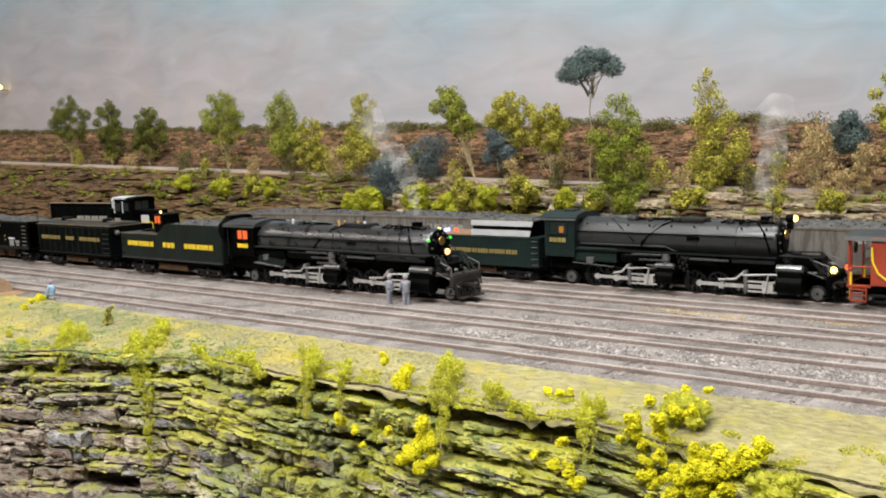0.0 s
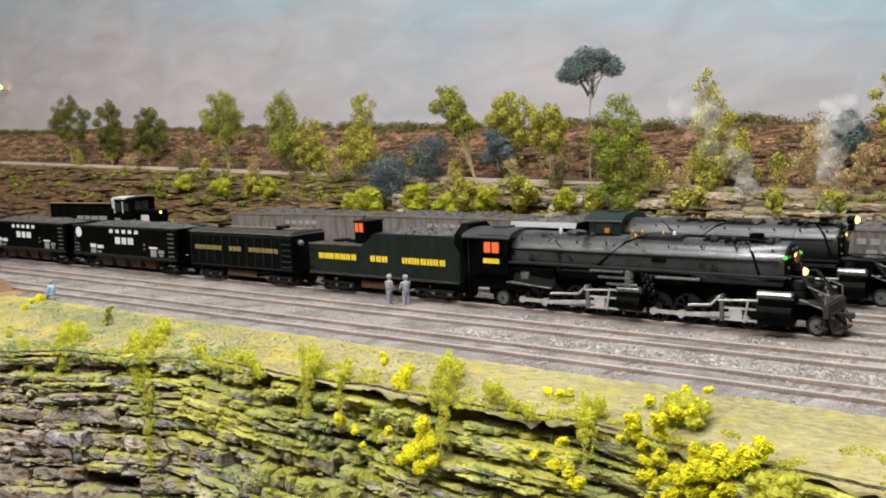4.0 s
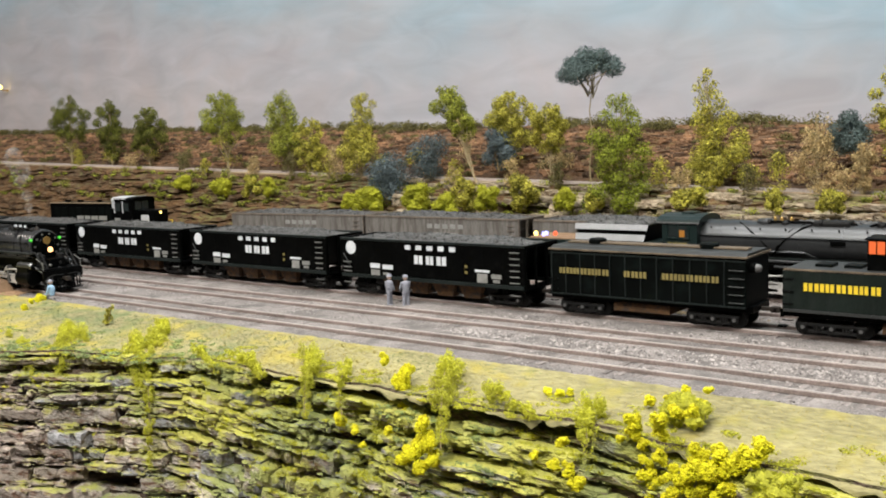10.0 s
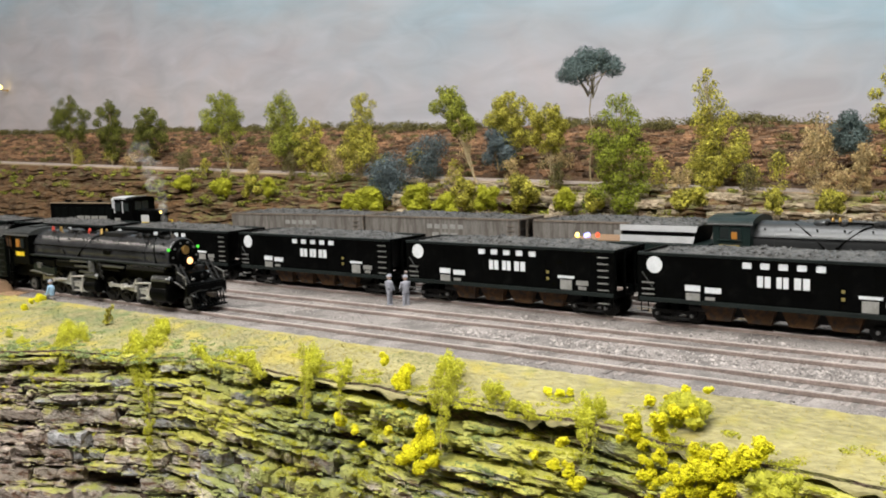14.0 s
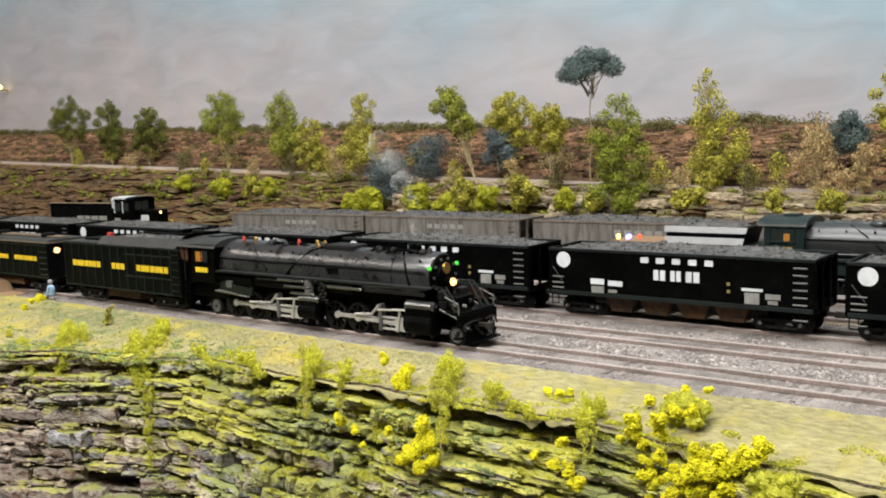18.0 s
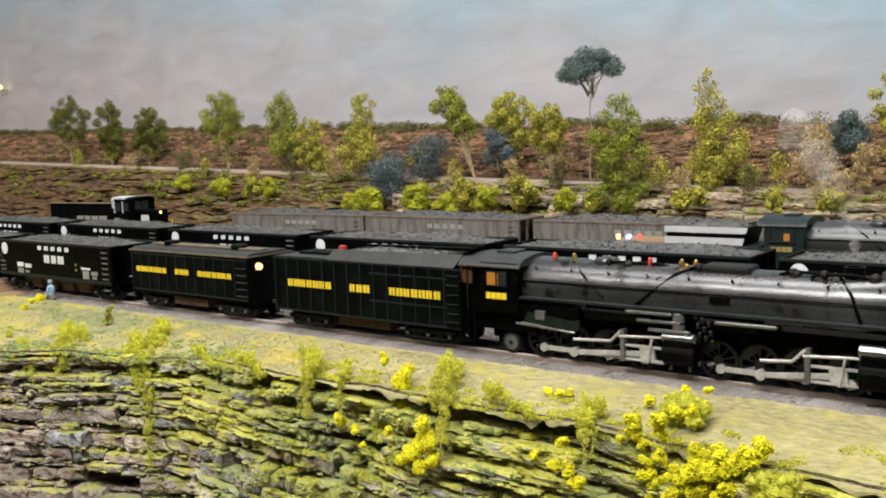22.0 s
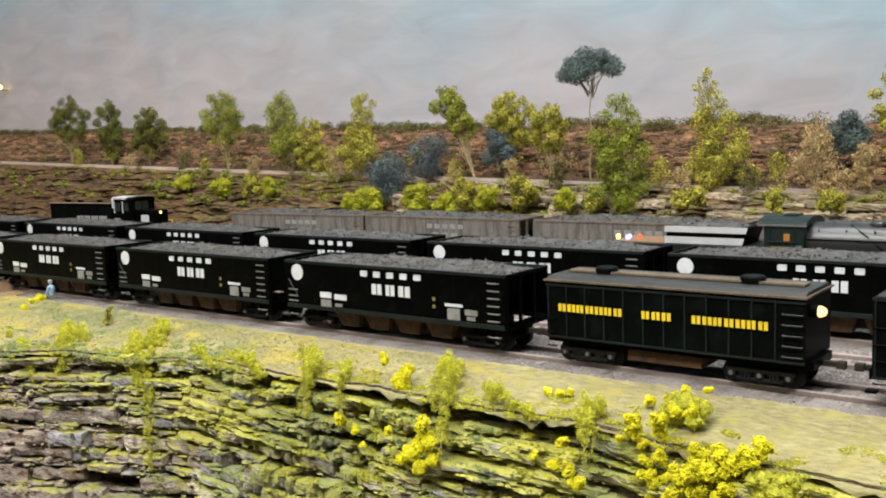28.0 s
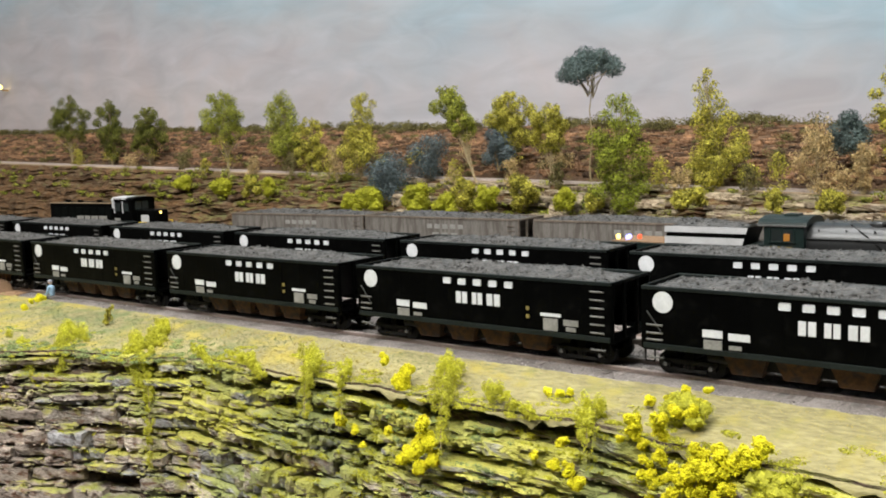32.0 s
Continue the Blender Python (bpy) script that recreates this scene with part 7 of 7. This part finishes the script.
flower_clump(-240, -58, -27, [(0, 0, 3.4), (5, 5, 3.0), (3, 9, 2.6), (-5, -3, 2.6), (7, -2, 2.8), (-8, -6, 2.2), (2, -6, 2.4), (-12, 4, 1.3), (-36, 4, 2.4), (-29, 1, 1.5), (-24, -3, 1.2)],
             "large bright yellow flower clump on the cliff", 2)
flower_clump(-144, -26, -2, [(0, 1, 2.0), (5, 0, 2.4), (9, 1, 1.9), (-6, 0, 1.6), (5, 5, 1.4), (13, 6, 1.1)], "bright yellow flower clump on the grass bank", 3)
flower_clump(-146, -50, -9, [(0, 5, 2.2), (-1, 1, 2.0), (2, -2, 1.6), (-5, -2, 1.1), (3, -7, 1.8), (8, -6, 1.2), (3, -12, 2.4), (6, -13, 2.2), (4, -18, 2.0)], "bright yellow flower clump hanging on the cliff", 4)
flower_clump(-117, -57, -13, [(0, 0, 3.2), (4, 1, 3.0), (-5, -1, 2.8), (8, 2, 2.6), (3, 5, 2.3), (-2, 4, 2.2), (-6, -6, 2.8), (0, -7, 3.0), (12, 5, 2.2), (14, 8, 2.5), (10, 6, 2.2), (-10, -10, 2.2), (5, -5, 2.8), (-10, -3, 2.2), (-13, 2, 2.0), (-14, 8, 2.2), (-13, 13, 2.0), (-9, 15, 1.8), (-4, 16, 1.8)],
             "large bright yellow flower clump at the bank's edge", 5)
flower_clump(-593, -31, -2, [(0, 0, 2.0), (5, 4, 1.4), (11, 6, 1.8), (17, 7, 1.6)], "small bright yellow flower clump in the grass", 6)
flower_clump(-195, -27, -4, [(0, 0, 1.3), (4, 0, 1.3), (7, 0, 1.0)], "small bright yellow flower clump in the grass", 7)
flower_clump(-175, -58, -22, [(0, 0, 1.9), (4, -1, 1.8), (9, -3, 1.6), (-6, 2, 1.2), (7, -5, 1.8), (3, 8, 1.5)], "bright yellow flower clump on the cliff", 8)


def tufts():
    """Short fibre turf on the bank and moss tufts on the cliff."""
    rnd = random.Random(31)
    lots = {"turf": ([], []), "moss_turf": ([], [])}
    for _ in range(34000):
        x = -60 - 600 * rnd.random() ** 1.2
        y = -7 + (edge_y(x) + 7) * rnd.random()
        z = grass_z(x, y)
        green = noise.noise((x * 0.022, y * 0.05, 6.6)) + 0.5 * noise.noise((x * 0.09, y * 0.12, 2.6)) + (1 - smoothstep(-520, -300, x)) * 0.75 + rnd.uniform(-0.12, 0.12)
        verts, faces = lots["moss_turf" if green > 0.15 else "turf"]
        a = rnd.uniform(0, 6.28)
        h, w = rnd.uniform(0.15, 0.5) * (0.3 + 0.7 * (1 - smoothstep(-320, -180, x))), rnd.uniform(0.25, 0.5)
        b = len(verts)
        verts += [(x - w * math.cos(a), y - w * math.sin(a), z - 0.1), (x + w * math.cos(a), y + w * math.sin(a), z - 0.1), (x + rnd.uniform(-0.7, 0.7), y + rnd.uniform(-0.7, 0.7), z + h)]
        faces.append((b, b + 1, b + 2))
    for name, mat, label in (("turf", TURF, "short dry yellow fibre turf on the bank"), ("moss_turf", TURF_GREEN, "patches of grey-green fibre turf on the bank")):
        tagged(new(name, raw(name, *lots[name], mat)), label, "turf", "", "stuff")
    verts, faces = [], []
    dark, dark_faces = [], []
    for c, drop, length, m in LEDGES:
        for k in range(int(length / 3.2) + 1):
            p = (m @ Vector((rnd.uniform(-0.48, 0.48), rnd.uniform(-0.5, -0.25), 0.46))) / MM
            grow = noise.noise((p.x * 0.03, p.z * 0.05, 1.5)) + 0.6 * noise.noise((p.x * 0.13, p.z * 0.16, 8.5)) + 0.4 * smoothstep(-440, -330, c) - 0.012 * drop + 0.06
            if grow < 0.0:
                continue
            green = noise.noise((p.x * 0.02, p.z * 0.04, 5.5)) > 0.27
            leaf_cloud([(*p, rnd.uniform(1.2, 4.0), 1.1, rnd.uniform(0.5, 1.0) + min(1.0, grow))], int(26 + 30 * min(1, grow)), 0.46, rnd, dark if green else verts, dark_faces if green else faces)
    for k in range(1000):
        x = -60 - 560 * rnd.random() ** 0.8
        y = -7 + (edge_y(x) + 7) * (rnd.uniform(0.5, 1.03) if k % 2 else rnd.uniform(0.86, 1.06))
        if noise.noise((x * 0.03, y * 0.06, 2.2)) < -0.05:
            continue
        green = x < -380 and rnd.random() < 0.7
        leaf_cloud([(x, y, grass_z(x, y) + 0.2, rnd.uniform(1.5, 5), rnd.uniform(1.2, 3), 0.6)], 60, 0.46, rnd, dark if green else verts, dark_faces if green else faces)
    tagged(new("dark_moss", raw("dark_moss", dark, dark_faces, MOSS_GREEN)), "grey-green moss on the ledges of the cliff", "moss", "", "stuff")
    tagged(new("moss", raw("moss", verts, faces, VINE)), "yellow-green moss tufts on the cliff", "moss", "", "stuff")


tufts()


# ---------------------------------------------------------------- smoke
def plume(name, label, puffs, seed):
    """Loose puffs of thin smoke above a stack."""
    rnd = random.Random(seed)
    ob = thing(name, 0, 0)
    tagged(ob, label, "smoke", "locomotive smoke")
    made = []
    for x, y, z, r in puffs:
        bm = bmesh.new()
        bmesh.ops.create_icosphere(bm, subdivisions=3, radius=1.0)
        for v in bm.verts:
            v.co *= r * (1 + 0.55 * noise.noise(v.co * 1.6 + Vector((x, z, seed))))
        p = part("puff", bm, SMOKE, ob, at=(x, y, z), smooth=180)
        made.append((p, x, y, z))
    return ob, made


PLUMES = {
    "mid": plume("smoke_plume", "thin grey smoke trailing from the locomotive stack", [(0, 0, 54, 2.5), (-2, 0, 61, 4), (-6, 0, 70, 6), (-10, 1, 80, 8), (-18, 2, 90, 9), (-26, 2, 102, 10), (-38, 3, 112, 10)], 1),
    "front": plume("smoke_plume", "thin grey smoke trailing from the locomotive stack", [(0, 0, 54, 2.0), (-1, 0, 60, 3), (-3, 0, 68, 4), (-7, 0, 77, 5.5), (-13, 1, 87, 7), (-21, 2, 97, 7)], 2),
    "rear": plume("smoke_plume", "column of white smoke above the locomotive stack", [(0, 0, 48, 3), (0.5, 0, 53, 4), (-0.5, 0, 57, 4.6), (0, 0, 61, 5), (0.6, 1, 65, 5.6), (-0.6, 0, 69, 6), (1, 0, 74, 6.6), (0, 1, 79, 7), (2, 1, 85, 7.6), (1, 0, 91, 8), (4, 1, 98, 9), (8, 1, 107, 10)], 3),
}

# ---------------------------------------------------------------- motion of the trains: seconds and millimetres run
RUN = {
    "mid": [(0, 0), (2, 109.5), (4, 217), (6, 323), (8, 427.5), (10, 533.5), (12, 640), (14.5, 773.5), (16.5, 898), (19, 1076), (22, 1286), (25, 1493.7), (28, 1698.2), (29, 1767.3), (30, 1836.2), (30.5, 1870.2), (31, 1906.5), (31.5, 1948.2), (32, 1989)],
    "front": [(0, -767), (4, -632), (8.2, -478.6), (9, -455), (10, -418), (11, -385), (12, -350), (13, -306), (14, -257), (16.5, -129.5), (19, 0), (21, 105.5), (23, 208.5), (25, 310.5), (27.5, 437), (30, 568.7), (32, 671.6)],
    "rear": [(0, 0.5), (3, 25.7), (6, 50.6), (9, 76), (12, 100.2), (14.5, 120.3), (16.5, 136.5), (17.3, 143.3), (17.9, 146.1), (18.4, 146.3), (25, 146.3), (32, 146.3)],
    "parked": [(0, 0), (32, 0)],
}
LEAD = {"mid": (-543.0, TRACKS["third"]), "front": (-413.0, TRACKS["front"]), "rear": (-327.5, TRACKS["fifth"])}


def run(train, t):
    """Distance run at t, smooth between the rows."""
    rows = RUN[train]
    for k in range(len(rows) - 1):
        (t0, d0), (t1, d1) = rows[k], rows[k + 1]
        if t <= t1:
            s0 = (d1 - rows[k - 1][1]) / (t1 - rows[k - 1][0]) if k else (d1 - d0) / (t1 - t0)
            s1 = (rows[k + 2][1] - d0) / (rows[k + 2][0] - t0) if k + 2 < len(rows) else (d1 - d0) / (t1 - t0)
            h = t1 - t0
            u = (t - t0) / h
            return (2 * u ** 3 - 3 * u * u + 1) * d0 + (u ** 3 - 2 * u * u + u) * h * s0 + (3 * u * u - 2 * u ** 3) * d1 + (u ** 3 - u * u) * h * s1
    return rows[-1][1]


def motions():
    half = [k * 0.5 for k in range(65)]
    for ob, place, train in CONSIST:
        x0, y0 = LEAD[train]
        walk(ob, [(t, pose((x0 + place + run(train, t)) * MM, y0 * MM, 0)) for t in half])
    for train, (ob, puffs) in PLUMES.items():
        x0, y0 = LEAD[train]
        stack = {"mid": 166.0, "front": 166.0, "rear": 142.0}[train]
        walk(ob, [(t, pose((x0 + stack + run(train, t)) * MM, y0 * MM, 0)) for t in half])
        for k, (p, x, y, z) in enumerate(puffs):
            walk(p, [(t, pose((x + 1.2 * (z - 52) / 30 * math.sin(t * 1.7 + k)) * MM, y * MM, (z + 1.0 * math.sin(t * 2.3 + k * 1.3)) * MM, 0, 0, 25 * math.sin(t * 0.9 + k))) for t in half])
    fast = [k / 6 for k in range(193)]
    for rod_, crank, ph, x, y, z, train, r, length in RODS:
        rows = []
        for t in fast:
            a = run(train, t) / r + ph
            px, pz = crank * math.cos(a), -crank * math.sin(a)
            if length is None:
                rows.append((t, pose(px * MM, y * MM, (z + pz) * MM)))
            else:
                dx = math.sqrt(length * length - pz * pz)
                rows.append((t, pose((x + px + dx) * MM, y * MM, z * MM, 0, math.degrees(math.asin(pz / length)), 0)))
        walk(rod_, rows)
    quick = [k / 10 for k in range(321)]
    for w, r, x, z, train in SPIN:
        if train == "parked":
            continue
        walk(w, [(t, pose(x * MM, 0, z * MM, 0, math.degrees(run(train, t) / r), 0)) for t in (fast if r > 6 else quick)])


motions()
